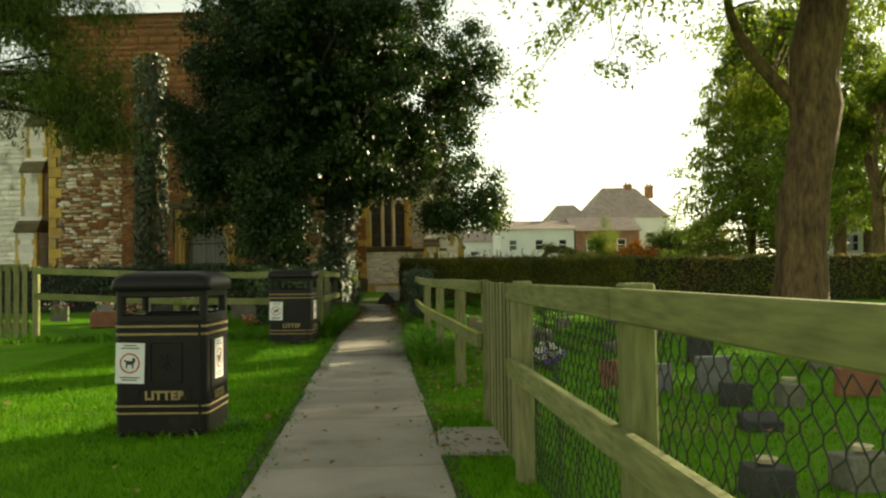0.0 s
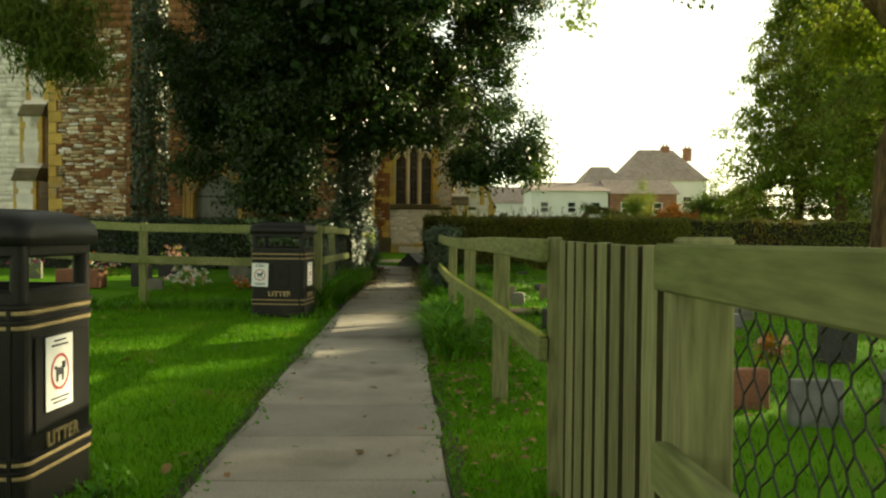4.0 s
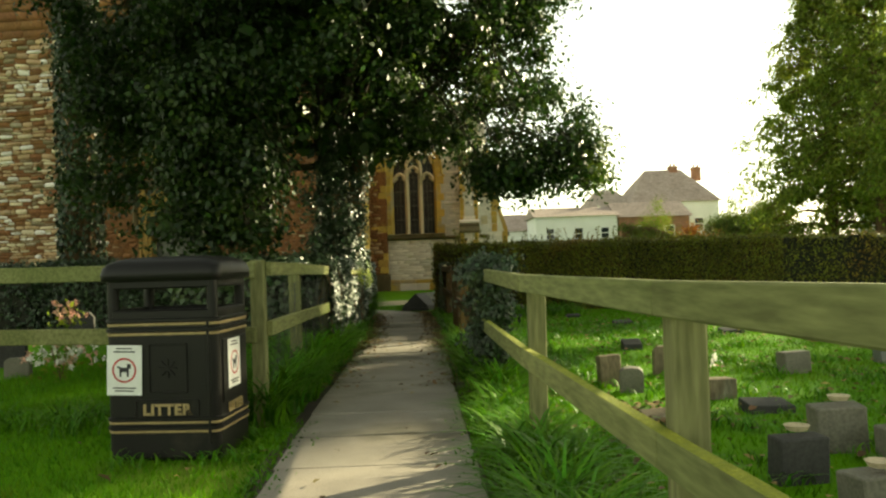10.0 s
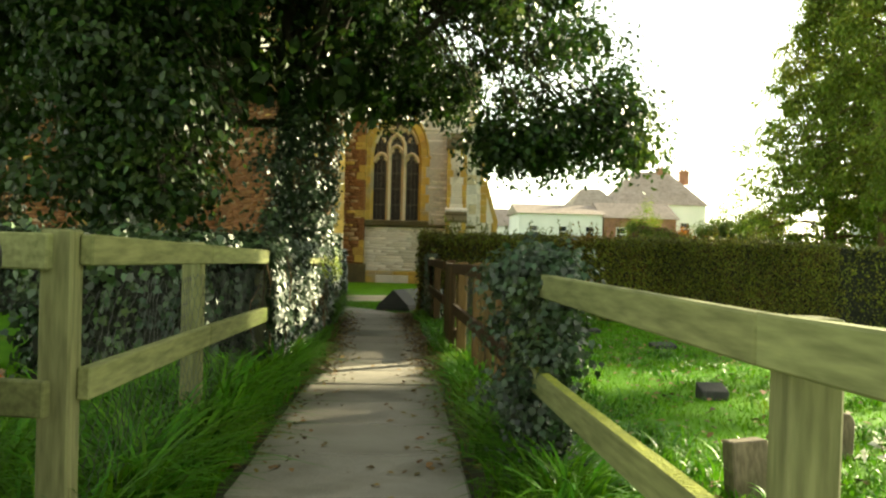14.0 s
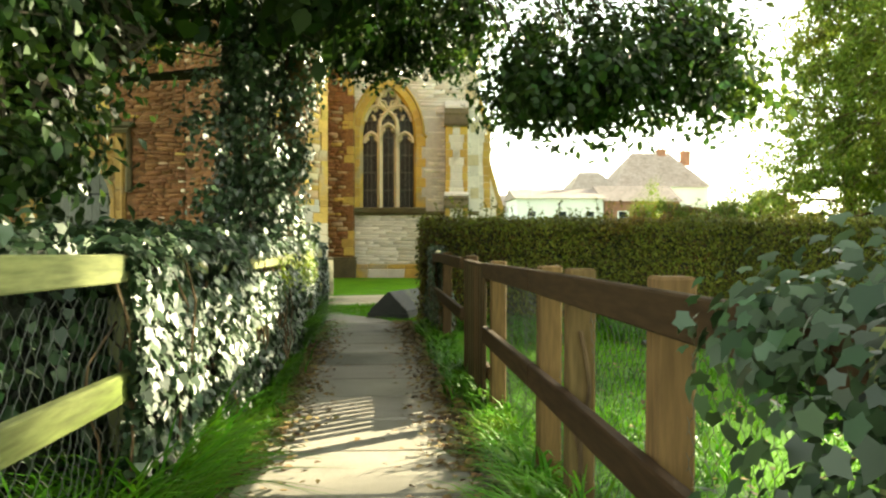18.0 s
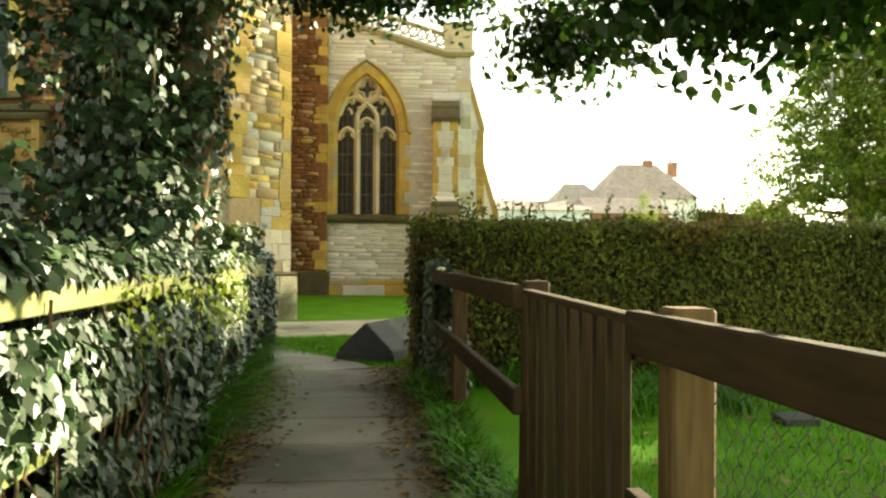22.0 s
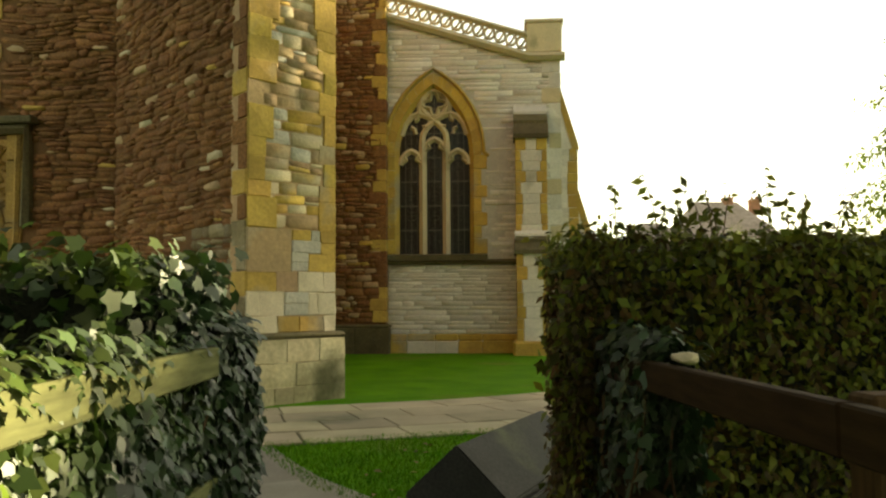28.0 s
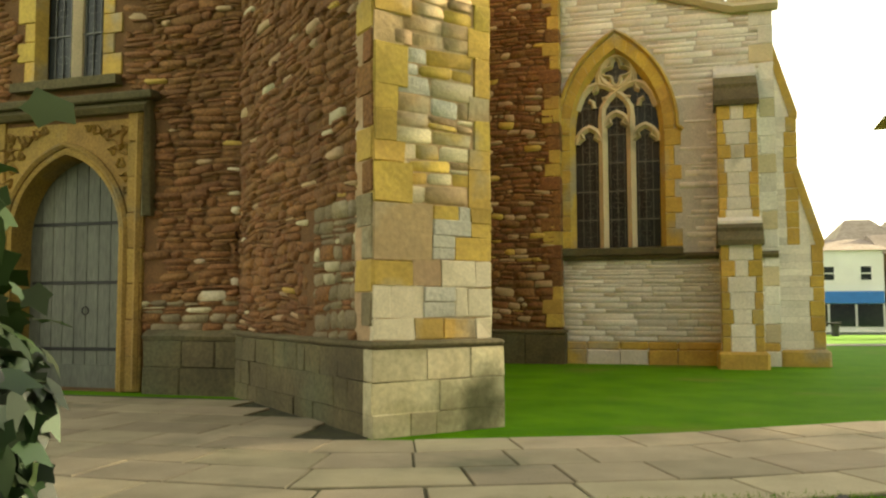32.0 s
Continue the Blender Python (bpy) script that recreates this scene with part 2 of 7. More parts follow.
LIAS = material("grey_lias_stone", (0.78, 0.72, 0.645), (0.66, 0.61, 0.545), 2.0, 0.92, 0.6, 30, (0.40, 0.37, 0.30), 0.0, island=0.13, distance=0.02, grain=0.14)
GREYSTONE = material("pale_grey_rubble", (0.55, 0.51, 0.43), (0.43, 0.40, 0.33), 2.5, 0.92, 0.7, 26, (0.36, 0.33, 0.26), 0.02, island=0.12, distance=0.015, grain=0.16)
GOLDSTONE = material("golden_hamstone", (0.57, 0.375, 0.095), (0.43, 0.275, 0.075), 2.5, 0.9, 0.35, 22, (0.38, 0.31, 0.20), 0.06, island=0.15, distance=0.015, grain=0.14)
PALESTONE = material("pale_dressed_stone", (0.64, 0.53, 0.35), (0.53, 0.44, 0.29), 2.0, 0.9, 0.5, 35, (0.27, 0.24, 0.15), 0.03, island=0.15, distance=0.01, grain=0.12)
MORTAR = material("mortar", (0.17, 0.082, 0.031), (0.115, 0.055, 0.021), 5, 0.95, 0.8, 40)
MORTARG = material("grey_mortar", (0.56, 0.515, 0.455), (0.47, 0.43, 0.385), 5, 0.95, 0.8, 40)
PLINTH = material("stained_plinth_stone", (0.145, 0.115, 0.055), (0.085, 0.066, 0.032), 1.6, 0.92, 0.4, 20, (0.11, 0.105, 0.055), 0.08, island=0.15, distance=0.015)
DARKSTONE = material("dark_grave_stone", (0.06, 0.058, 0.054), (0.04, 0.039, 0.037), 3, 0.8, 0.3, 50, (0.09, 0.10, 0.06), 0.02, spec=0.25)
GRANITE = material("grey_granite", (0.17, 0.17, 0.165), (0.11, 0.11, 0.105), 8, 0.45, 0.1, 120, (0.22, 0.22, 0.19), 0.02)
WEATHERED = material("weathered_brown_grave_stone", (0.20, 0.155, 0.10), (0.12, 0.10, 0.065), 6, 0.85, 0.5, 40, (0.23, 0.22, 0.16), 0.05, stretch=(1, 1, 0.35), grain=0.3, spec=0.2)
PALEGRAVE = material("pale_grave_stone", (0.17, 0.155, 0.12), (0.105, 0.10, 0.07), 5, 0.8, 0.3, 60, (0.2, 0.2, 0.13), 0.04)
GLASS = material("leaded_glass", (0.02, 0.024, 0.024), (0.012, 0.014, 0.015), 8, 0.3, 0.4, 14, grain=0.2, island=0.5, distance=0.01, spec=0.25)
LEAD = material("lead", (0.15, 0.15, 0.14), (0.10, 0.10, 0.095), 8, 0.6, 0.0, metal=0.3)
DOORP = material("grey_green_door_paint", (0.135, 0.14, 0.11), (0.09, 0.095, 0.075), 2.0, 0.7, 0.3, 40, (0.09, 0.09, 0.075), 0.02, stretch=(1, 1, 0.15), island=0.12, distance=0.004)
IRON = material("iron", (0.03, 0.03, 0.03), (0.02, 0.02, 0.02), 9, 0.6, 0.2, 60, metal=0.6)
RENDER = material("white_render", (0.78, 0.77, 0.74), (0.70, 0.69, 0.66), 0.5, 0.9, 0.1, 10, grain=0.05)
TILE = material("red_roof_tile", (0.36, 0.285, 0.24), (0.29, 0.225, 0.185), 0.6, 0.9, 0.6, 3, island=0.2, distance=0.05)
BRICK = material("red_brick", (0.33, 0.16, 0.10), (0.25, 0.12, 0.08), 0.8, 0.9, 0.4, 5, distance=0.03)
PANE = material("window_pane", (0.03, 0.035, 0.04), (0.02, 0.024, 0.03), 3, 0.1, 0.0, grain=0.1)
BLUEP = material("blue_fascia", (0.02, 0.19, 0.55), (0.015, 0.16, 0.48), 2, 0.5, 0, grain=0.05)
TARMAC = material("tarmac", (0.06, 0.06, 0.06), (0.045, 0.045, 0.045), 2, 0.9, 0.4, 60)
TERRA = material("terracotta", (0.28, 0.11, 0.06), (0.2, 0.08, 0.05), 6, 0.85, 0.2, 50)


def petals(name, rgb):
    return material(name, rgb, tuple(v * 0.75 for v in rgb), 12, 0.6, 0, 40, island=0.25, thin=0.25, grain=0.05)


PINK, WHITEF, PURPLE, ORANGEF, PEACH = petals("pink_petal", (0.75, 0.06, 0.35)), petals("white_petal", (0.8, 0.78, 0.7)), petals("purple_petal", (0.25, 0.1, 0.6)), petals("orange_petal", (0.85, 0.16, 0.02)), petals("peach_petal", (0.75, 0.42, 0.33))


# ---- mesh tools ----
rng = np.random.default_rng(7)


def part(name, bm, mat, parent=None, label="", kind=""):
    """Links a bmesh (or a mesh) as one object, under parent if there is one."""
    if isinstance(bm, bmesh.types.BMesh):
        me = bpy.data.meshes.new(name)
        bm.to_mesh(me)
        bm.free()
    else:
        me = bm
    if mat and not me.materials:
        me.materials.append(mat)
    ob = new(name, me)
    if parent:
        ob.parent = parent
    return tagged(ob, label, "", "", kind)


def thing(name, label, category, group="", kind="", at=None):
    ob = new(name)
    ob.empty_display_size = 0.1
    if at is not None:
        ob.matrix_basis = at
    return tagged(ob, label, category, group, kind)


def box(bm, lo, hi, bevel=0.0, m=None):
    """A box between two corners, its edges bevelled."""
    lo, hi = Vector(lo), Vector(hi)
    geo = bmesh.ops.create_cube(bm, size=1.0, matrix=Matrix.Translation((lo + hi) / 2) @ Matrix.Diagonal((*(hi - lo), 1)))
    vs = geo["verts"]
    if bevel:
        es = list({e for v in vs for e in v.link_edges})
        r = bmesh.ops.bevel(bm, geom=es, offset=bevel, segments=1, affect="EDGES", profile=0.5)
        vs = list({v for f in r["faces"] for v in f.verts} | {v for v in vs if v.is_valid})
    if m is not None:
        bmesh.ops.transform(bm, matrix=m, verts=vs)
    return vs


def beam(bm, a, b, w, h, bevel=0.006, up=(0, 0, 1)):
    """A bar with a w by h section from a to b; h lies along up."""
    a, b = Vector(a), Vector(b)
    d = b - a
    y = d.normalized()
    x = y.cross(Vector(up)).normalized()
    z = x.cross(y)
    m = Matrix((x, y, z)).transposed().to_4x4()
    m.translation = (a + b) / 2
    return box(bm, (-w / 2, -d.length / 2, -h / 2), (w / 2, d.length / 2, h / 2), bevel, m)


def prism(bm, outline, y0, y1):
    """Extrudes an outline of (x, z) from y0 to y1."""
    a = [bm.verts.new((x, y0, z)) for x, z in outline]
    b = [bm.verts.new((x, y1, z)) for x, z in outline]
    n = len(a)
    bm.faces.new(a)
    bm.faces.new(b[::-1])
    for i in range(n):
        bm.faces.new((a[i], b[i], b[(i + 1) % n], a[(i + 1) % n]))
    return a + b


def tube(bm, pts, radii, sides=8, close=True):
    """A tapered tube through points."""
    rings = []
    for i, p in enumerate(pts):
        p = Vector(p)
        q = Vector(pts[min(i + 1, len(pts) - 1)]) - Vector(pts[max(i - 1, 0)])
        q = q.normalized() if q.length > 1e-9 else Vector((0, 0, 1))
        x = q.orthogonal().normalized() if abs(q.z) < 0.2 else Vector((1, 0, 0)).cross(q).normalized()
        y = q.cross(x)
        r = radii[i] if hasattr(radii, "__len__") else radii
        rings.append([bm.verts.new(p + (x * math.cos(k * math.tau / sides) + y * math.sin(k * math.tau / sides)) * r) for k in range(sides)])
    for a, b in zip(rings, rings[1:]):
        for k in range(sides):
            bm.faces.new((a[k], a[(k + 1) % sides], b[(k + 1) % sides], b[k]))
    if close:
        bm.faces.new(rings[0][::-1])
        bm.faces.new(rings[-1])
    return rings


def raw_mesh(name, verts, loops, starts, mat, smooth=False):
    """A mesh straight from arrays: verts (n, 3), the corner list, and each face's first corner."""
    me = bpy.data.meshes.new(name)
    me.vertices.add(len(verts))
    me.vertices.foreach_set("co", np.asarray(verts, np.float32).ravel())
    me.loops.add(len(loops))
    me.loops.foreach_set("vertex_index", np.asarray(loops, np.int32))
    me.polygons.add(len(starts))
    me.polygons.foreach_set("loop_start", np.asarray(starts, np.int32))
    me.update(calc_edges=True)
    me.materials.append(mat)
    return me


LEAVES = {
    "oval": [(0, 0, 0), (0.26, 0.45, 0.06), (0, 1, -0.08), (-0.26, 0.45, 0.06)],
    "holly": [(0, 0, 0), (0.22, 0.22, 0.05), (0.30, 0.55, 0.09), (0, 1, -0.1), (-0.30, 0.55, 0.09), (-0.22, 0.22, 0.05)],
    "ivy": [(0, 0.06, 0.02), (0.30, -0.04, -0.02), (0.36, 0.20, 0.04), (0.46, 0.46, -0.02), (0.27, 0.55, 0.04), (0.03, 0.98, -0.06), (-0.25, 0.57, 0.04), (-0.44, 0.48, -0.02), (-0.35, 0.22, 0.04), (-0.31, -0.03, -0.02)],
    "needle": [(0, 0, 0), (0.09, 0.5, 0.02), (0, 1, -0.12), (-0.09, 0.5, 0.02)],
}


def leaf_mesh(name, at, out, size, mat, shape="oval", droop=0.4, spread=0.9):
    """Leaves at points, their faces turned roughly along out, tips hanging."""
    at, out = np.asarray(at, float), np.asarray(out, float)
    n = len(at)
    size = np.broadcast_to(np.asarray(size, float), n) * rng.uniform(0.65, 1.3, n)
    z = out + rng.normal(0, spread * 0.6, (n, 3))
    z /= np.linalg.norm(z, axis=1, keepdims=True) + 1e-9
    y = rng.normal(0, 1, (n, 3)) + np.array((0, 0, -droop * 2.5))
    y -= (y * z).sum(1, keepdims=True) * z
    y /= np.linalg.norm(y, axis=1, keepdims=True) + 1e-9
    x = np.cross(y, z)
    s = np.array(LEAVES[shape])
    k = len(s)
    v = at[:, None] + size[:, None, None] * (s[None, :, 0:1] * x[:, None] + s[None, :, 1:2] * y[:, None] + s[None, :, 2:3] * z[:, None])
    return raw_mesh(name, v.reshape(-1, 3), np.arange(n * k), np.arange(n) * k, mat)


def blob_points(n, centre, radii, shell=0.45, lump=0.35, freq=0.55, zmin=-1e9, seed=0.0):
    """Points in the outer shell of a lumpy ball, with the ways out."""
    d = rng.normal(0, 1, (n, 3))
    d /= np.linalg.norm(d, axis=1, keepdims=True)
    r = 1 - shell * rng.random(n) ** 1.6
    k = np.array([noise.noise(Vector(p) * 2.2 / freq * 0.55 + Vector((seed, seed * 2, 0))) for p in d[:, :]])
    r = r * (1 + lump * k)
    p = np.asarray(centre) + d * r[:, None] * np.asarray(radii)
    keep = p[:, 2] > zmin
    return p[keep], d[keep]


def clumps(n, centres, radius, squash=0.7):
    """Leaves gathered round clump centres."""
    c = centres[rng.integers(0, len(centres), n)]
    d = rng.normal(0, 1, (n, 3))
    d /= np.linalg.norm(d, axis=1, keepdims=True)
    r = np.minimum(rng.gamma(3.6, 0.2, n), 1.25)
    rad = np.asarray(radius)
    return c + d * (r[:, None] * rad) * np.array((1, 1, squash)), d


def sweep_limb(bm, start, end, r0, r1, bend=0.3, sides=7, steps=6):
    a, b = Vector(start), Vector(end)
    off = Vector((random.uniform(-1, 1), random.uniform(-1, 1), random.uniform(0, 0.6))) * bend * (b - a).length * 0.3
    pts = [a.lerp(b, i / steps) + off * math.sin(math.pi * i / steps) for i in range(steps + 1)]
    tube(bm, pts, [r0 + (r1 - r0) * i / steps for i in range(steps + 1)], sides)
    return pts


def text_mesh(body, size, depth):
    """Mesh of a word in the built-in font, in the xz plane facing -y."""
    cu = bpy.data.curves.new(body, "FONT")
    cu.body, cu.size, cu.extrude, cu.align_x, cu.offset, cu.space_character = body, size, depth, "CENTER", 0.0035, 1.12
    ob = bpy.data.objects.new(body, cu)
    scene.collection.objects.link(ob)
    me = bpy.data.meshes.new_from_object(ob.evaluated_get(bpy.context.evaluated_depsgraph_get()))
    bpy.data.objects.remove(ob)
    me.transform(pose(0, 0, 0, 90))
    me.materials.clear()
    return me


# ---- ground, path and paving ----
def lerp_table(table, v):
    return float(np.interp(v, [a for a, _ in table], [b for _, b in table]))


PATH_MID = [(0, 0.26), (5, 0.19), (12, 0.0), (16, -0.07), (22, -0.06), (26, -0.18), (29, -0.33)]
PATH_W = 1.18


def path_x(y):
    return lerp_table(PATH_MID, y)


def sheet(name, pts, z, mat, label, category=""):
    bm = bmesh.new()
    bm.faces.new([bm.verts.new((x, y, z)) for x, y in pts])
    return tagged(part(name, bm, mat), label, category, "", "structure")


# the lawn is level to the church and falls gently to the street behind it
bm = bmesh.new()
cols = [-600, -60, -20, -8, -2, 2, 8, 20, 60, 600]
rows_ = [(-300, 0), (-20, 0), (10, 0), (30, 0), (46, 0), (60, -0.25), (85, -0.9), (104, -1.25), (140, -1.25), (900, -1.25)]
grid = [[bm.verts.new((x, y, z - 0.012)) for x in cols] for y, z in rows_]
for ra, rb in zip(grid, grid[1:]):
    for i in range(len(cols) - 1):
        bm.faces.new((ra[i], ra[i + 1], rb[i + 1], rb[i]))
tagged(part("ground", bm, GRASS), "mown green churchyard lawn reaching into the distance", "grass", "", "structure")
sheet("road", [(-150, 99), (160, 99), (160, 106), (-150, 106)], -1.2, TARMAC, "grey tarmac street beyond the churchyard", "road")
sheet("pavement", [(2, 58.5), (40, 62), (40, 63.6), (2, 60.1)], -0.22, SLAB, "pale footpath crossing the far lawn", "path")

pavement = tagged(new("path"), "straight concrete slab path with dark joints", "path", "", "structure")
slab_meshes = []
for k in range(4):
    bm = bmesh.new()
    vs = box(bm, (-PATH_W / 2, -0.428, -0.06), (PATH_W / 2, 0.428, 0.0), 0.009)
    for v in bm.verts:
        v.co += Vector((random.uniform(-0.012, 0.012) * (abs(v.co.x) > 0.4), 0, random.uniform(-0.002, 0.002)))
    me = bpy.data.meshes.new("slab")
    bm.to_mesh(me)
    bm.free()
    me.materials.append(SLAB)
    slab_meshes.append(me)
y = -1.1
while y < 29.0:
    ob = new("slab", slab_meshes[int(y * 7) % 4])
    ob.parent = pavement
    tilt = random.uniform(-0.5, 0.5)
    ob.matrix_basis = pose(path_x(y) + random.uniform(-0.012, 0.012), y, 0.012 + random.uniform(-0.004, 0.004), tilt * 0.4, tilt * 0.4, math.degrees(-math.atan2(path_x(y + 0.5) - path_x(y - 0.5), 1)))
    y += 0.866
# one paving slab at the first gate
gate_slab = tagged(new("gate_slab", slab_meshes[1]), "single grey paving slab before the picket gate", "paving", "", "structure")
gate_slab.matrix_basis = pose(1.0, 6.2, 0.012, 0, 0.4, 88) @ Matrix.Diagonal((0.78, 0.58, 1, 1))
# gritty earth under and beside the slabs
bm = bmesh.new()
left, right = [], []
for i in range(60):
    yy = -1.6 + i * 0.52
    left.append(bm.verts.new((path_x(yy) - PATH_W / 2 - 0.05 - random.uniform(0, 0.07), yy, -0.004)))
    right.append(bm.verts.new((path_x(yy) + PATH_W / 2 + 0.05 + random.uniform(0, 0.09) + (0.12 if yy > 17 else 0), yy, -0.004)))
for i in range(59):
    bm.faces.new((left[i], right[i], right[i + 1], left[i + 1]))
tagged(part("earth_strip", bm, SOIL), "dark earth showing along the edges of the path", "soil", "", "structure")

# the last slabs swing left to meet the flagged walk round the church
BEND = [(-0.33, 28.85), (-0.52, 29.3), (-0.9, 29.9), (-1.36, 30.6), (-1.7, 31.3), (-2.12, 32.3)]
bend = tagged(new("path_bend"), "worn concrete path curving to the flagged walk", "path", "", "structure")
for i in range(len(BEND) - 1):
    (xa, ya), (xb, yb) = BEND[i], BEND[i + 1]
    bm = bmesh.new()
    na = Vector((BEND[min(i + 1, 5)][0] - BEND[max(i - 1, 0)][0], BEND[min(i + 1, 5)][1] - BEND[max(i - 1, 0)][1])).normalized()
    nb = Vector((BEND[min(i + 2, 5)][0] - xa, BEND[min(i + 2, 5)][1] - ya)).normalized()
    w = 0.48
    q = [(xa - na.y * w, ya + na.x * w), (xa + na.y * w, ya - na.x * w), (xb + nb.y * w, yb - nb.x * w), (xb - nb.y * w, yb + nb.x * w)]
    lo = [bm.verts.new((x, yy, -0.05)) for x, yy in q]
    hi = [bm.verts.new((x, yy, 0.002)) for x, yy in q]
    bm.faces.new(hi)
    for k in range(4):
        bm.faces.new((lo[k], lo[(k + 1) % 4], hi[(k + 1) % 4], hi[k]))
    part("slab", bm, SLAB, bend)

# flagged walk: rows of flagstones in a band that swings to the right, and the court before the door
FLAG_LINE = [(-14.0, 34.2), (-8.0, 33.7), (-2.2, 33.35), (0.6, 34.3), (2.8, 35.6), (6.5, 37.6), (12.0, 39.0), (24, 40.5)]
flags = tagged(new("flagged_walk"), "uneven golden-grey flagstones laid in rows with mossy joints", "paving", "", "structure")
seg = [Vector(p) for p in FLAG_LINE]
lens = [0.0]
for a, b in zip(seg, seg[1:]):
    lens.append(lens[-1] + (b - a).length)


def flag_at(s):
    i = max(0, min(len(seg) - 2, int(np.searchsorted(lens, s)) - 1))
    d = (seg[i + 1] - seg[i]).normalized()
    return seg[i] + d * (s - lens[i]), d


def flag_side(s, off):
    """A point beside the line of the walk, by the way the line bends there."""
    d = flag_at(s + 0.9)[0] - flag_at(s - 0.9)[0]
    d.normalize()
    return flag_at(s)[0] + Vector((-d.y, d.x)) * off


for row in range(-2, 6):
    s = 1.0 + random.uniform(0, 0.8)
    while s < lens[-1] - 2:
        w = random.uniform(0.6, 1.15)
        c = flag_side(s + w / 2, row * 0.66 + 0.33)
        wide = row < 2 or c.x < -2.9 - (row - 2) * 0.62
        if -13 < c.x < 6.0 and wide and not (c.x > -2.4 and row > 1):
            g = random.uniform(0.006, 0.012)
            a, b = row * 0.66 + g, (row + 1) * 0.66 - g
            z = 0.014 + random.uniform(-0.004, 0.004)
            bm = bmesh.new()
            top = [bm.verts.new((p.x, p.y, z + random.uniform(-0.003, 0.003))) for p in (flag_side(s + g, a), flag_side(s + w - g, a), flag_side(s + w - g, b), flag_side(s + g, b))]
            low = [bm.verts.new((v.co.x, v.co.y, -0.06)) for v in top]
            bm.faces.new(top)
            for k in range(4):
                bm.faces.new((low[k], low[(k + 1) % 4], top[(k + 1) % 4], top[k]))
            bmesh.ops.bevel(bm, geom=[e for e in bm.edges if e.verts[0] in top and e.verts[1] in top], offset=0.008, segments=1, affect="EDGES")
            part("flagstone", bm, FLAG, flags)
        s += w
bm = bmesh.new()
L, R = [], []
for i in range(80):
    p = flag_at(i * lens[-1] / 80)[0]
    L.append(bm.verts.new((*flag_side(i * lens[-1] / 80, 1.34 if p.x > -2.6 else 4.2), -0.003)))
    R.append(bm.verts.new((*flag_side(i * lens[-1] / 80, -1.34), -0.003)))
for i in range(79):
    bm.faces.new((L[i], R[i], R[i + 1], L[i + 1]))
tagged(part("paving_bed", bm, JOINT), "mossy earth and stone bed between flagstones", "paving", "", "structure")


# ---- post-and-rail fences ----
FX = [(-3, 1.35), (5, 1.22), (7, 1.215), (9, 1.137), (14, 0.95), (17, 0.86), (22.5, 0.83), (24, 0.78), (28.4, 0.72)]
FZ = [(-3, 1.24), (2.5, 1.20), (5, 1.17), (9.5, 1.14), (11.5, 1.105), (13, 1.085), (16, 1.09), (18, 1.12), (20, 1.095), (22, 1.075), (24, 1.09), (25.7, 1.09), (28.4, 1.05)]


def fence_x(y):
    return lerp_table(FX, y)


def fence_z(y):
    return lerp_table(FZ, y)


def post(bm, x, y, top, s=0.1, turn=0.0):
    vs = box(bm, (-s / 2, -s / 2, -0.15), (s / 2, s / 2, top), 0.008, pose(x, y, 0, random.uniform(-0.8, 0.8), random.uniform(-0.8, 0.8), turn))
    return vs


def rail_fence(name, label, pts, posts, rails=((0.0, 0.105), (-0.445, 0.11)), side=-1, wood=WOOD, upright=WOODV, moss=False, lift=0.015):
    """pts: (x, y, top) along the line, a rail from each to the next; posts: (x, y, top)."""
    f = thing(name, label, "fence")
    for x, y, top in posts:
        bm = bmesh.new()
        post(bm, x, y, top + lift, 0.105)
        part("post", bm, upright, f)
    for (xa, ya, za), (xb, yb, zb) in zip(pts, pts[1:]):
        d = Vector((xb - xa, yb - ya, 0)).normalized()
        off = Vector((d.y, -d.x, 0)) * side * 0.075
        for drop, h in rails:
            bm = bmesh.new()
            a, b = Vector((xa, ya, za + drop - h / 2)) + off, Vector((xb, yb, zb + drop - h / 2)) + off
            beam(bm, a, b - d * 0.006, 0.045, h, 0.006)
            r = part("rail", bm, wood, f)
            if moss and drop < 0:
                bm = bmesh.new()
                n = 40
                ring = []
                for i in range(n + 1):
                    c = a.lerp(b, i / n) + Vector((0, 0, h / 2))
                    k = max(0.0, 0.5 + 0.9 * noise.noise(c * 2.1))
                    q = off.normalized() * 0.021
                    ring.append([bm.verts.new(c + q + Vector((0, 0, 0.001 + 0.002 * k))), bm.verts.new(c - q * 0.9 + Vector((0, 0, 0.002 + 0.008 * k))), bm.verts.new(c - q * 1.12 + Vector((0, 0, -0.004 - 0.03 * k)))])
                for u, v in zip(ring, ring[1:]):
                    for j in range(2):
                        bm.faces.new((u[j], u[j + 1], v[j + 1], v[j]))
                part("moss", bm, MOSS, r, "yellow-green moss")
    return f


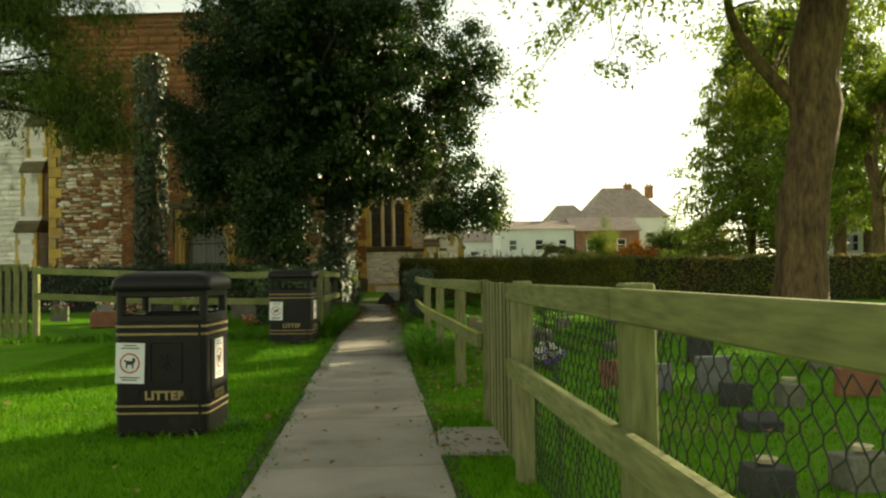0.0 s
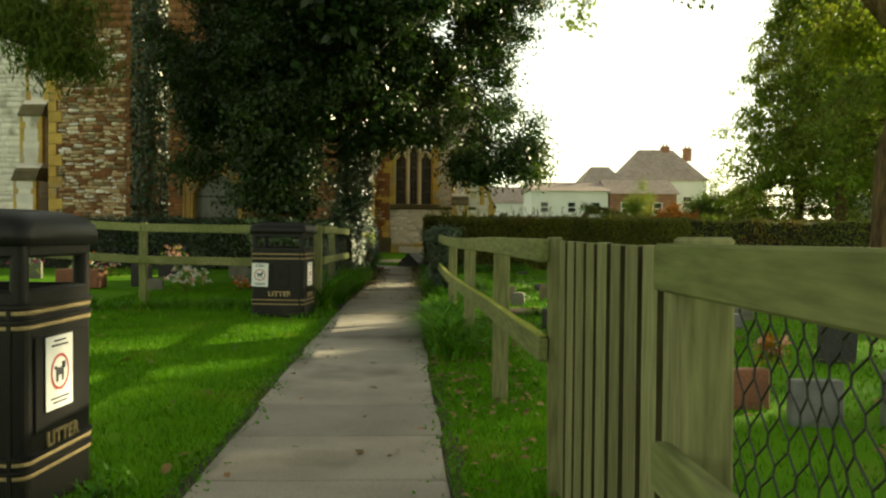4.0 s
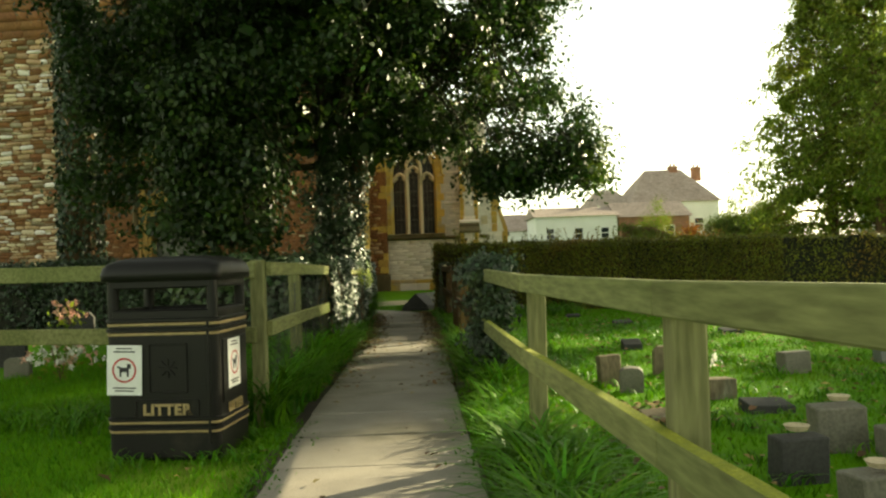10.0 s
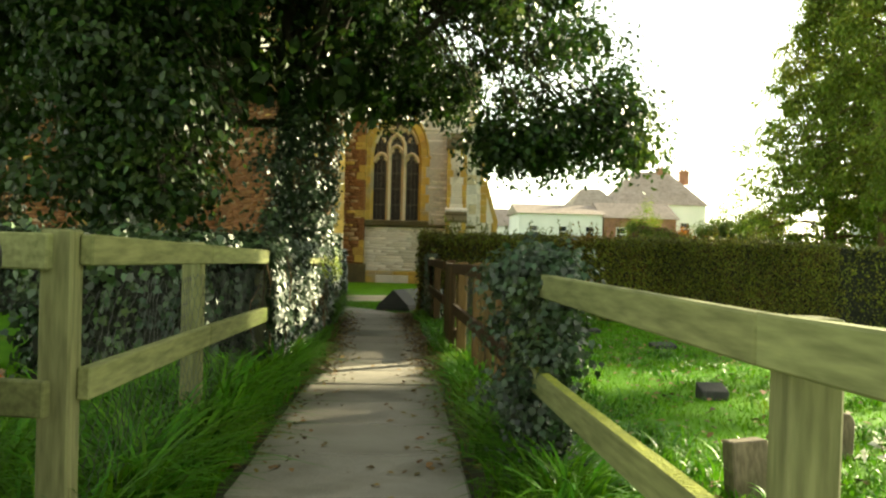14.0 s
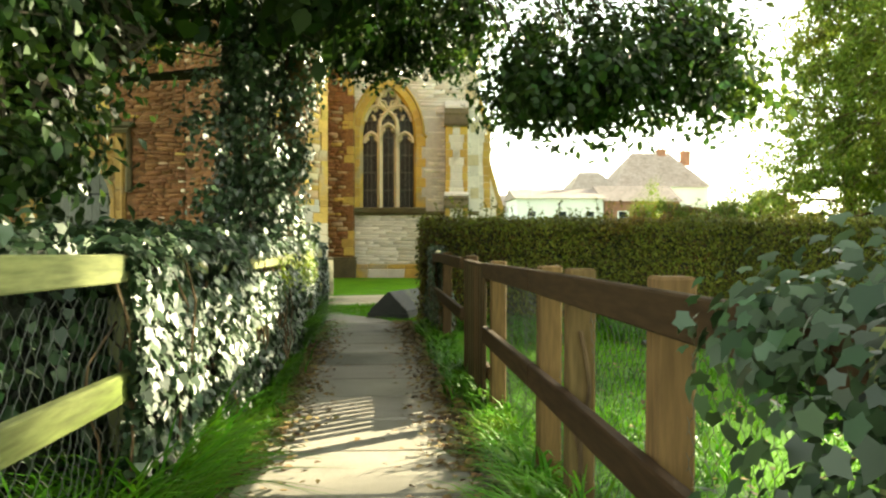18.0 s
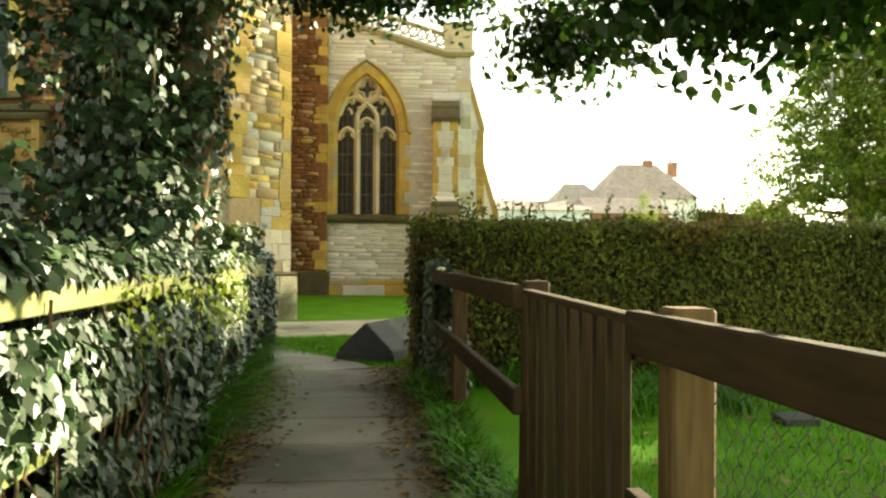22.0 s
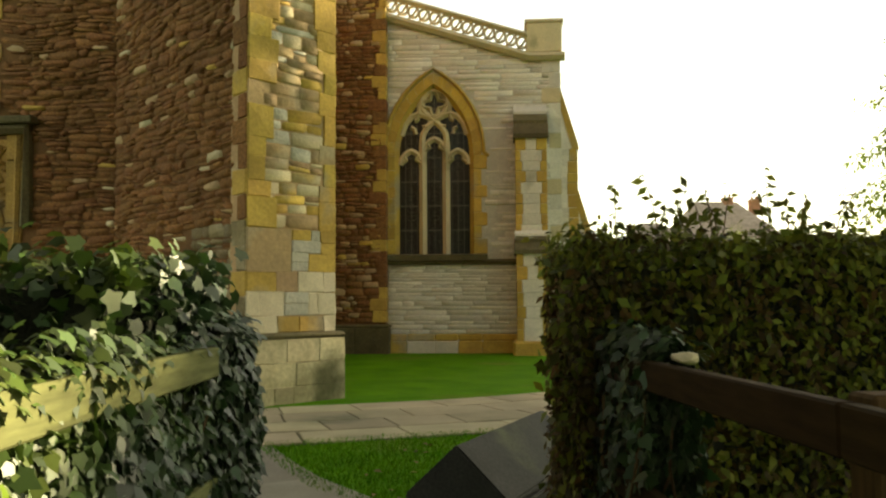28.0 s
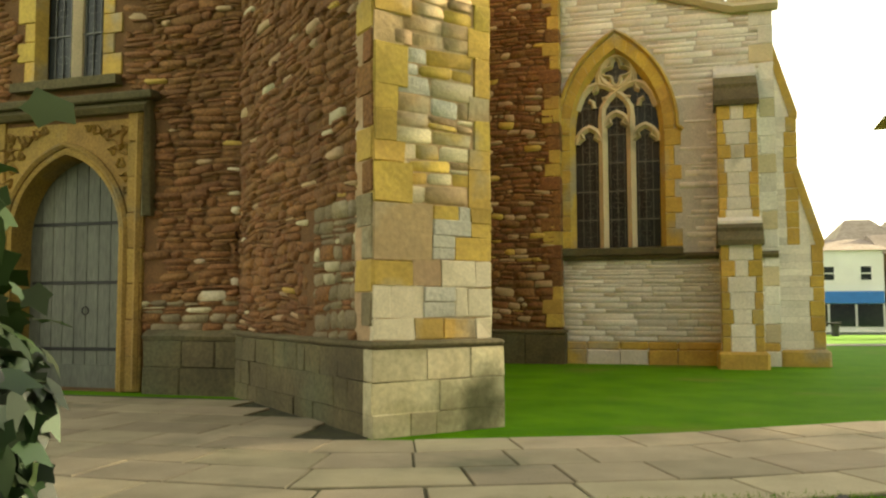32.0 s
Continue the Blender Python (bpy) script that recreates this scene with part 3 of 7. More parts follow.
def wire_mesh(parent, pts, low, drop, cell=0.075, side=0.05, gauge=0.0021, mat=WIRE):
    """Sagging hexagonal wire netting along a line of (x, y, top), from low up to top - drop; one mesh."""
    bm = bmesh.new()
    P = [Vector((x, y, 0)) for x, y, _ in pts]
    L = [0.0]
    for a, b in zip(P, P[1:]):
        L.append(L[-1] + (b - a).length)

    def at(s, z):
        s = min(max(s, 0), L[-1] - 1e-6)
        i = int(np.searchsorted(L, s, side="right")) - 1
        d = (P[i + 1] - P[i]).normalized()
        p = P[i] + d * (s - L[i])
        k = noise.noise_vector(Vector((s * 3.1, z * 3.1, P[0].y))) * 0.03
        return Vector((p.x + d.y * (side + k.x), p.y - d.x * (side + k.x) + k.y, z + k.z))

    top = min(z for *_, z in pts) - drop
    nz = max(1, int((top - low) / (cell * 0.66)))
    hz = (top - low) / nz
    ns = int(L[-1] / cell)
    for i in range(1, ns):
        for j in range(nz):
            s0, z0 = (i + 0.5 * (j % 2)) * cell, low + j * hz
            mid = (s0, z0 + hz * 0.36)
            for a, b in (((s0, z0), mid), (mid, (s0 - cell / 2, z0 + hz)), (mid, (s0 + cell / 2, z0 + hz))):
                pa, pb = at(*a), at(*b)
                d = (pb - pa).normalized()
                u = d.cross(Vector((1, 0, 0)) if abs(d.x) < 0.8 else Vector((0, 1, 0))).normalized() * gauge
                w = d.cross(u).normalized() * gauge
                ra = [bm.verts.new(pa + k) for k in (u, -u * 0.5 + w, -u * 0.5 - w)]
                rb = [bm.verts.new(pb + k) for k in (u, -u * 0.5 + w, -u * 0.5 - w)]
                for k in range(3):
                    bm.faces.new((ra[k], ra[(k + 1) % 3], rb[(k + 1) % 3], rb[k]))
    return part("wire_netting", bm, mat, parent, "sagging wire netting", "stuff")


def picket_gate(name, label, a, b, top_a, top_b, n, swing_out=0.06, wood=WOOD, upright=WOODV, face=0.32, cap=True):
    """A gate of upright slats in the fence line from a to b."""
    g = thing(name, label, "gate")
    A, B = Vector((*a, 0)), Vector((*b, 0))
    d = (B - A).normalized()
    nrm = Vector((d.y, -d.x, 0)) * -1
    L = (B - A).length
    sp = L / n
    for i in range(n):
        c = A + d * (sp * (i + 0.5)) + nrm * swing_out
        top = top_a + (top_b - top_a) * (i + 0.5) / n + random.uniform(-0.003, 0.003)
        bm = bmesh.new()
        box(bm, (-sp * face, -0.012, 0.03), (sp * face, 0.012, top), 0.003, Matrix.Translation(c) @ pose(0, 0, 0, 0, 0, math.degrees(math.atan2(d.y, d.x)) + random.uniform(-1, 1)))
        # side faces get the darker wood, so the slots read as shaded
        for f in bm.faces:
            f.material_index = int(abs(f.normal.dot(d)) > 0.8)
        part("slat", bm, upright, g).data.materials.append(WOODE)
    for za, zb in ((0.28, 0.28), (top_a - 0.075, top_b - 0.075)):
        bm = bmesh.new()
        beam(bm, A + Vector((0, 0, za)) + nrm * (swing_out - 0.037), B + Vector((0, 0, zb)) + nrm * (swing_out - 0.037), 0.04, 0.09)
        part("crossbar", bm, wood, g)
    if cap:
        bm = bmesh.new()
        beam(bm, A + Vector((0, 0, top_a - 0.008)) + nrm * (swing_out - 0.012), B + Vector((0, 0, top_b - 0.008)) + nrm * (swing_out - 0.012), 0.055, 0.026)
        part("capping", bm, wood, g)
    return g


def line_pts(ys):
    return [(fence_x(y), y, fence_z(y)) for y in ys]


near_fence = rail_fence("rail_fence", "weathered green-grey timber post-and-rail fence with wire netting", line_pts([-3.2, -0.2, 2.7, 5.08]), line_pts([-3.2, -0.2, 2.7, 5.0]))
wire_mesh(near_fence, line_pts([-3.2, -0.2, 2.7, 5.08]), 0.03, 0.1, 0.085, gauge=0.0025, mat=WIRED)
picket_gate("picket_gate", "weathered picket gate of upright slats in the fence", (fence_x(5.12), 5.12), (fence_x(6.96), 6.96), 1.16, 1.15, 9, swing_out=0.0, face=0.33, cap=False)
mid_posts = [6.98, 9.1, 11.6, 14.25, 17.2]
mid_fence = rail_fence("rail_fence", "mossy timber post-and-rail fence beside the path", line_pts(mid_posts), line_pts(mid_posts[1:]), moss=True, lift=-0.006)
bm = bmesh.new()
post(bm, fence_x(7.02) - 0.005, 7.02, 1.165, 0.065)
part("gate_post", bm, WOODV, mid_fence)
far_posts = [17.2, 18.3, 19.36, 20.0, 21.85]
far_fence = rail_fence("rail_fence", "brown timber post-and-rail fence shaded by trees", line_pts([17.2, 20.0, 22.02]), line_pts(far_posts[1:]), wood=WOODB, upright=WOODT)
wire_mesh(far_fence, line_pts([17.6, 20.0, 22.02]), 0.03, 0.1, 0.06, gauge=0.0011)
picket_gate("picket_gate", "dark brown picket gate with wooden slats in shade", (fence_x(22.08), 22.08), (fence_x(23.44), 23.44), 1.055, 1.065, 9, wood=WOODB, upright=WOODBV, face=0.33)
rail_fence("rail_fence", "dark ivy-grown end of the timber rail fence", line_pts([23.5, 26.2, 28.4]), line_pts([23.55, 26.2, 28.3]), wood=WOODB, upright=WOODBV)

# left-hand graveyard: a fence along the path and one along its front
left_line = [(-0.97, 15.5, 1.22), (-0.98, 17.35, 1.2), (-0.97, 19.6, 1.17), (-0.97, 22.2, 1.13), (-0.96, 24.9, 1.12), (-0.95, 27.6, 1.12)]
side_fence = rail_fence("rail_fence", "sunlit mossy timber rail fence with wire netting and ivy", left_line, left_line, side=1)
wire_mesh(side_fence, left_line[:4], 0.05, 0.1, 0.085, gauge=0.0014)
front_line = [(-0.97, 15.5, 1.22), (-3.65, 15.95, 1.24), (-6.4, 16.4, 1.36)]
rail_fence("rail_fence", "mossy timber rail fence round the graves", front_line, front_line[1:], rails=((0.0, 0.12), (-0.48, 0.12)), side=-1)
picket_gate("picket_gate", "old picket gate in the graveyard fence", (-6.5, 16.42), (-8.7, 16.75), 1.42, 1.44, 13)
rail_fence("rail_fence", "mossy timber rail fence beyond the picket gate", [(-8.8, 16.8, 1.4), (-12, 17.3, 1.4), (-16, 17.9, 1.4)], [(-8.8, 16.8, 1.4), (-12, 17.3, 1.4), (-16, 17.9, 1.4)], side=-1)


# ---- litter bins ----
def loft(bm, W, D, levels, at=(0, 0)):
    """A round-cornered box lofted through levels of (height, growth, corner radius)."""
    rings = []
    for z, grow, rad in levels:
        ring = []
        for k, (sx, sy) in enumerate(((1, 1), (-1, 1), (-1, -1), (1, -1))):
            for q in range(6):
                a = (k + q / 5) * math.pi / 2
                ring.append(bm.verts.new((at[0] + sx * (W + grow - rad) + rad * math.cos(a), at[1] + sy * (D + grow - rad) + rad * math.sin(a), z)))
        rings.append(ring)
    for ra, rb in zip(rings, rings[1:]):
        for k in range(24):
            bm.faces.new((ra[k], ra[(k + 1) % 24], rb[(k + 1) % 24], rb[k]))
    bm.faces.new(rings[-1])
    bm.faces.new(rings[0][::-1])
    for f in bm.faces:
        f.smooth = len(f.verts) == 4 and len(levels) > 4


def litter_bin():
    b = thing("litter_bin", "black plastic litter bin with gold bands and paper notices", "litter bin", "litter bins")
    W, D = 0.36, 0.30
    bm = bmesh.new()
    loft(bm, W, D, ((0.0, -0.012, 0.05), (0.02, 0.0, 0.055), (0.86, 0.0, 0.055), (0.88, -0.012, 0.05)))
    part("body", bm, BLACK, b)
    # hood: four rounded corner posts round the openings, then the domed lid
    for sx in (-1, 1):
        for sy in (-1, 1):
            bm = bmesh.new()
            loft(bm, 0.034, 0.034, ((0.87, 0.0, 0.03), (1.13, 0.0, 0.03)), (sx * (W - 0.04), sy * (D - 0.04)))
            part("hood_post", bm, BLACK, b)
    for sy in (-1, 1):
        bm = bmesh.new()
        beam(bm, (-W + 0.04, sy * (D - 0.03), 0.90), (W - 0.04, sy * (D - 0.03), 0.90), 0.05, 0.07, 0.01)
        beam(bm, (-W + 0.04, sy * (D - 0.03), 1.10), (W - 0.04, sy * (D - 0.03), 1.10), 0.05, 0.07, 0.01)
        part("opening_frame", bm, BLACK, b)
    for sx in (-1, 1):
        bm = bmesh.new()
        beam(bm, (sx * (W - 0.03), -D + 0.04, 0.90), (sx * (W - 0.03), D - 0.04, 0.90), 0.05, 0.07, 0.01)
        beam(bm, (sx * (W - 0.03), -D + 0.04, 1.10), (sx * (W - 0.03), D - 0.04, 1.10), 0.05, 0.07, 0.01)
        part("opening_frame", bm, BLACK, b)
    bm = bmesh.new()
    loft(bm, W, D, ((1.115, 0.018, 0.05), (1.12, 0.028, 0.055), (1.16, 0.03, 0.06), (1.20, 0.024, 0.07), (1.228, 0.004, 0.08), (1.25, -0.035, 0.10), (1.262, -0.09, 0.11), (1.268, -0.16, 0.11)))
    part("lid", bm, BLACK, b, "domed black lid")
    # black sheet painted as the shade inside the bin openings
    bm = bmesh.new()
    box(bm, (-W + 0.06, -D + 0.06, 0.875), (W - 0.06, D - 0.06, 0.885))
    part("liner", bm, DARK, b)
    for z, h in ((0.835, 0.018), (0.775, 0.018), (0.225, 0.016), (0.17, 0.016)):
        bm = bmesh.new()
        loft(bm, W, D, ((z, 0.002, 0.055), (z + 0.004, 0.006, 0.058), (z + h - 0.004, 0.006, 0.058), (z + h, 0.002, 0.055)))
        part("gold_band", bm, GOLD, b, "dull gold band")
        bm = bmesh.new()
        loft(bm, W, D, ((z + h + 0.004, 0.002, 0.055), (z + h + 0.009, 0.012, 0.062), (z + h + 0.023, 0.012, 0.062), (z + h + 0.028, 0.002, 0.055)))
        part("rib", bm, BLACK, b)
    # front panel, door seam and side panel
    bm = bmesh.new()
    for a, c in (((-0.08, 0.42), (-0.08, 0.72)), ((0.16, 0.42), (0.16, 0.72)), ((-0.08, 0.42), (0.16, 0.42)), ((-0.08, 0.72), (0.16, 0.72))):
        beam(bm, (a[0], -D - 0.004, a[1]), (c[0], -D - 0.004, c[1]), 0.012, 0.012, 0.002, up=(0, 1, 0))
    part("moulded_frame", bm, BLACK, b)
    bm = bmesh.new()
    box(bm, (W + 0.001, -D + 0.07, 0.34), (W + 0.010, D - 0.07, 0.74), 0.005)
    part("side_panel", bm, BLACK, b)
    bm = bmesh.new()
    beam(bm, (W - 0.06, -D - 0.002, 0.1), (W - 0.06, -D - 0.002, 0.86), 0.02, 0.014, 0.003, up=(0, 1, 0))
    part("door_edge", bm, BLACK, b)
    bm = bmesh.new()
    for a, c in (((-0.17, 0.262), (0.23, 0.262)), ((-0.17, 0.372), (0.23, 0.372)), ((-0.17, 0.262), (-0.17, 0.372)), ((0.23, 0.262), (0.23, 0.372))):
        beam(bm, (a[0], -D - 0.003, a[1]), (c[0], -D - 0.003, c[1]), 0.009, 0.012, 0.002, up=(0, 1, 0))
    part("letter_frame", bm, BLACK, b)
    t = text_mesh("LITTER", 0.092, 0.004)
    t.materials.append(GOLD)
    o = part("lettering", t, GOLD, b, "gold capital letters LITTER")
    o.matrix_basis = pose(0.03, -D - 0.006, 0.284)
    t = text_mesh("LITTER", 0.08, 0.004)
    t.materials.append(GOLD)
    o = part("lettering", t, GOLD, b, "gold capital letters LITTER")
    o.matrix_basis = pose(W + 0.006, 0.0, 0.27, 0, 0, 90)
    # moulded rosette inside the front frame
    bm = bmesh.new()
    for k in range(4):
        a = k * math.pi / 4
        beam(bm, (0.04 - 0.06 * math.cos(a), -D - 0.001, 0.57 - 0.06 * math.sin(a)), (0.04 + 0.06 * math.cos(a), -D - 0.001, 0.57 + 0.06 * math.sin(a)), 0.014, 0.010 + 0.002 * k, 0.002, up=(0, 1, 0))
    part("rosette", bm, BLACK, b)
    # paper notices: front and side, a ringed dog-shaped mark as plain bars
    for where in ("front", "side"):
        bm = bmesh.new()
        box(bm, (-0.112, -0.002, -0.155), (0.112, 0.002, 0.155))
        n = part("notice", bm, PAPER, b, "white paper notice with a red ring and a dog")
        n.matrix_basis = pose(-0.235, -D - 0.010, 0.565, 0, 1.5, 0) if where == "front" else pose(W + 0.017, -0.05, 0.575, 0, 0, 90)
        bm = bmesh.new()
        r = 0.078
        ring = [(math.cos(k * math.tau / 28), math.sin(k * math.tau / 28)) for k in range(28)]
        vi = [bm.verts.new((c * r, -0.004, s * r)) for c, s in ring]
        vo = [bm.verts.new((c * (r - 0.012), -0.004, s * (r - 0.012))) for c, s in ring]
        for k in range(28):
            bm.faces.new((vi[k], vi[(k + 1) % 28], vo[(k + 1) % 28], vo[k]))
        part("red_ring", bm, RED, n)
        bm = bmesh.new()
        for lo, hi in (((-0.03, -0.012), (0.03, 0.018)), ((0.018, 0.01), (0.042, 0.04)), ((-0.03, -0.04), (-0.018, -0.01)), ((0.016, -0.04), (0.028, -0.01)), ((-0.045, 0.012), (-0.028, 0.026))):
            box(bm, (lo[0], -0.005, lo[1]), (hi[0], -0.003, hi[1]), 0.0)
        part("dog_mark", bm, INK, n)
        for z, w in ((0.115, 0.07), (0.135, 0.05), (-0.11, 0.075), (-0.128, 0.06)):
            bm = bmesh.new()
            box(bm, (-w, -0.004, z - 0.004), (w, -0.003, z + 0.004))
            part("print_line", bm, INK, n)
    return b


bin_1 = litter_bin()
bin_1.matrix_basis = pose(-1.33, 6.90, 0.0, 0, 0, -4)
copy_thing(bin_1, pose(-1.34, 14.72, 0.0, 0, 0, -6))


# ---- the church ----
church = thing("church", "medieval parish church of red rubble, grey lias and golden dressed stone", "church")


class Face:
    """A wall face from a to b, left to right as seen from outside; u along, z up, out away from it."""

    def __init__(self, a, b):
        self.a, self.b = Vector((*a, 0)), Vector((*b, 0))
        self.d = (self.b - self.a).normalized()
        self.n = Vector((self.d.y, -self.d.x, 0))
        self.length = (self.b - self.a).length

    def at(self, u, z, out=0.0):
        return self.a + self.d * u + self.n * out + Vector((0, 0, z))

    def matrix(self, u=0.0, z=0.0, out=0.0):
        m = Matrix((self.d, -self.n, Vector((0, 0, 1)))).transposed().to_4x4()
        m.translation = self.at(u, z, out)
        return m


def slab_wall(name, face, z0, z1, thick, mat, holes=(), parent=church, label="", top=None):
    """A wall core with thickness; holes are outlines of (u, z) cut right through. top: (u, z) points of a sloping top."""
    bm = bmesh.new()
    outline = [(0, z0), (face.length, z0)] + ([(face.length, z1), (0, z1)] if top is None else top)
    m = face.matrix()

    def ring(pts, y):
        return [bm.verts.new(m @ Vector((u, y, z))) for u, z in pts]

    for y in (0.0, thick):
        loops = [ring(outline, y)] + [ring(h, y) for h in holes]
        es = []
        for lp in loops:
            es += [bm.edges.new((lp[i], lp[(i + 1) % len(lp)])) for i in range(len(lp))]
        bmesh.ops.triangle_fill(bm, use_beauty=True, edges=es)
        if y == 0.0:
            front = loops
        else:
            for fa, fb in zip(front, loops):
                for i in range(len(fa)):
                    j = (i + 1) % len(fa)
                    bm.faces.new((fa[i], fa[j], fb[j], fb[i]))
    bmesh.ops.recalc_face_normals(bm, faces=bm.faces)
    return part(name, bm, mat, parent, label)


STONE_LOOPS = np.array([k for i in range(8) for k in (i, (i + 1) % 8, 8 + (i + 1) % 8, 8 + i)] + list(range(8, 16)))
STONE_STARTS = np.array([4 * i for i in range(8)] + [32])


def stones(face, u0, u1, z0, z1, courses, lengths, mat, keep=None, proud=(0.01, 0.05), gap=0.012, rough=0.012, name="stonework", parent=church, singles=0, centre=None, mixed=(), wave=0.0, split=0.0):
    """Coursed stones with their own edges: the first `singles` nearest centre as objects, the rest in one mesh."""
    rows = []
    z = z0
    while z < z1 - 0.03:
        h = min(random.uniform(*courses), z1 - z)
        if z1 - z - h < 0.04:
            h = z1 - z
        u = u0 - random.uniform(0, lengths[0])
        while u < u1:
            w = random.uniform(*lengths)
            ua, ub = max(u, u0), min(u + w, u1)
            if ub - ua > 0.05 and (keep is None or keep((ua + ub) / 2, z + h / 2, (ub - ua) / 2, h / 2)):
                if random.random() < split and h > 0.09 and ub - ua < 0.4:
                    c = z + h * random.uniform(0.35, 0.65)
                    rows += [(ua, ub, z, c), (ua, ub, c, z + h)]
                elif random.random() < split and h < 0.12 and rows and z > z0 + 0.1:
                    rows.append((ua, ub, z - h * 0.3, z + h))
                else:
                    rows.append((ua, ub, z, z + h))
            u += w
        z += h
    if not rows:
        return
    if singles:
        c = centre or ((u0 + u1) / 2, z0)
        rows.sort(key=lambda r: ((r[0] + r[1]) / 2 - c[0]) ** 2 + ((r[2] + r[3]) / 2 - c[1]) ** 2)
    m = np.array(face.matrix())
    V = []
    for ua, ub, za, zb in rows:
        p = random.uniform(*proud)
        b = min(0.009, (zb - za) * 0.13)
        g = gap / 2
        j = lambda: random.uniform(-rough, rough)
        cu, cz = (ua + ub) / 2, (za + zb) / 2
        cut = [min(rough * random.uniform(0.3, 2.6), (zb - za) * 0.4) for _ in range(4)]
        A, B, C, D = (ua + g + j(), za + g + j() * 0.6), (ub - g + j(), za + g + j() * 0.6), (ub - g + j(), zb - g + j() * 0.6), (ua + g + j(), zb - g + j() * 0.6)
        ring = [(A[0], A[1] + cut[0]), (A[0] + cut[0] * 1.4, A[1]), (B[0] - cut[1] * 1.4, B[1]), (B[0], B[1] + cut[1]), (C[0], C[1] - cut[2]), (C[0] - cut[2] * 1.4, C[1]), (D[0] + cut[3] * 1.4, D[1]), (D[0], D[1] - cut[3])]
        lo = [(u, 0.01, z_ + wave * noise.noise(Vector((u * 1.1, z_ * 1.6, 0.4)))) for u, z_ in ring]
        tilt, lean = random.uniform(-1, 1) * p * 0.5, random.uniform(-1, 1) * p * 0.4
        hi = []
        for u, _, z_ in lo:
            e = max(abs(u - cu), 1e-4), max(abs(z_ - cz), 1e-4)
            hi.append((u - math.copysign(min(b, e[0] * 0.5), u - cu), -p - tilt * (u - cu) / (ub - ua) - lean * (z_ - cz) / (zb - za) + j() * 0.3, z_ - math.copysign(min(b, e[1] * 0.5), z_ - cz)))
        V.append(lo + hi)
    V = np.array(V)
    V = V @ m[:3, :3].T + m[:3, 3]
    kinds = [mat] + [a for a, _ in mixed]
    share = np.array([1 - sum(p for _, p in mixed)] + [p for _, p in mixed])
    kind_of = rng.choice(len(kinds), len(V), p=share)
    for k in range(min(singles, len(V))):
        me = raw_mesh("stone", V[k], STONE_LOOPS, STONE_STARTS, kinds[kind_of[k]])
        part("stone", me, None, parent)
    for q, mt in enumerate(kinds):
        rest = V[singles:][kind_of[singles:] == q]
        if len(rest):
            n = len(rest)
            loops = (STONE_LOOPS[None] + 16 * np.arange(n)[:, None]).ravel()
            starts = (STONE_STARTS[None] + 40 * np.arange(n)[:, None]).ravel()
            part(name, raw_mesh(name, rest.reshape(-1, 3), loops, starts, mt), None, parent, "", "stuff")


def block(face, u0, u1, z0, z1, out, mat, name, parent=church, deep=0.05, bevel=0.02, label=""):
    """One dressed stone, a little out of true."""
    bm = bmesh.new()
    vs = box(bm, (u0, -out, z0), (u1, deep, z1), bevel)
    j = min(0.007, (z1 - z0) * 0.04)
    for v in bm.verts:
        v.co += Vector((random.uniform(-j, j), random.uniform(-j, j) * 1.5, random.uniform(-j, j)))
    bmesh.ops.transform(bm, matrix=face.matrix(), verts=bm.verts)
    return part(name, bm, mat, parent, label)


def arch(half, spring, rise, n=10):
    """Points of a pointed arch from the right spring over the apex to the left one."""
    R = (half * half + rise * rise) / (2 * half)
    pts = []
    top = math.asin(min(1, rise / R))
    for i in range(n + 1):
        a = top * i / n
        pts.append((half - R + R * math.cos(a), spring + R * math.sin(a)))
    return pts + [(-x, z) for x, z in pts[-2::-1]]


def moulding(face, outline, size, out, mat, name, parent=church, closed=False, label=""):
    """A square moulding bent along an outline of (u, z)."""
    bm = bmesh.new()
    m = face.matrix()
    rings = []
    n = len(outline)
    for i, (u, z) in enumerate(outline):
        a, b = Vector(outline[(i - 1) % n if closed else max(i - 1, 0)]), Vector(outline[(i + 1) % n if closed else min(i + 1, n - 1)])
        t = (b - a).normalized()
        q = Vector((-t.y, t.x))
        c = Vector((u, z))
        o, k = c + q * size / 2, c - q * size / 2
        rings.append([bm.verts.new(m @ Vector(v)) for v in ((k.x, 0.02, k.y), (k.x, -out * 0.6, k.y), (c.x, -out, c.y), (o.x, -out * 0.6, o.y), (o.x, 0.02, o.y))])
    pairs = list(zip(rings, rings[1:])) + ([(rings[-1], rings[0])] if closed else [])
    for a, b in pairs:
        for k in range(4):
            bm.faces.new((a[k], a[k + 1], b[k + 1], b[k]))
    if not closed:
        bm.faces.new(rings[0])
        bm.faces.new(rings[-1][::-1])
    bmesh.ops.recalc_face_normals(bm, faces=bm.faces)
    return part(name, bm, mat, parent, label)


# --- tower-side wall with the door ---
DW = Face((-15.4, 39.25), (-5.25, 38.2))
door_u = (Vector((-8.2, 38.5, 0)) - DW.a).dot(DW.d)
door_hole = [(door_u - 1.0, 0.0), (door_u + 1.0, 0.0)] + [(door_u + x, z) for x, z in arch(1.0, 2.25, 1.25)]
win_hole = [(door_u - 0.62, 4.62), (door_u + 0.62, 4.62), (door_u + 0.62, 6.9)] + [(door_u + x, z) for x, z in arch(0.62, 6.9, 0.7)][1:-1] + [(door_u - 0.62, 6.9)]
slab_wall("door_wall", DW, -0.2, 13.0, 0.9, MORTAR, [door_hole, win_hole], label="red rubble stone wall with a pointed door")


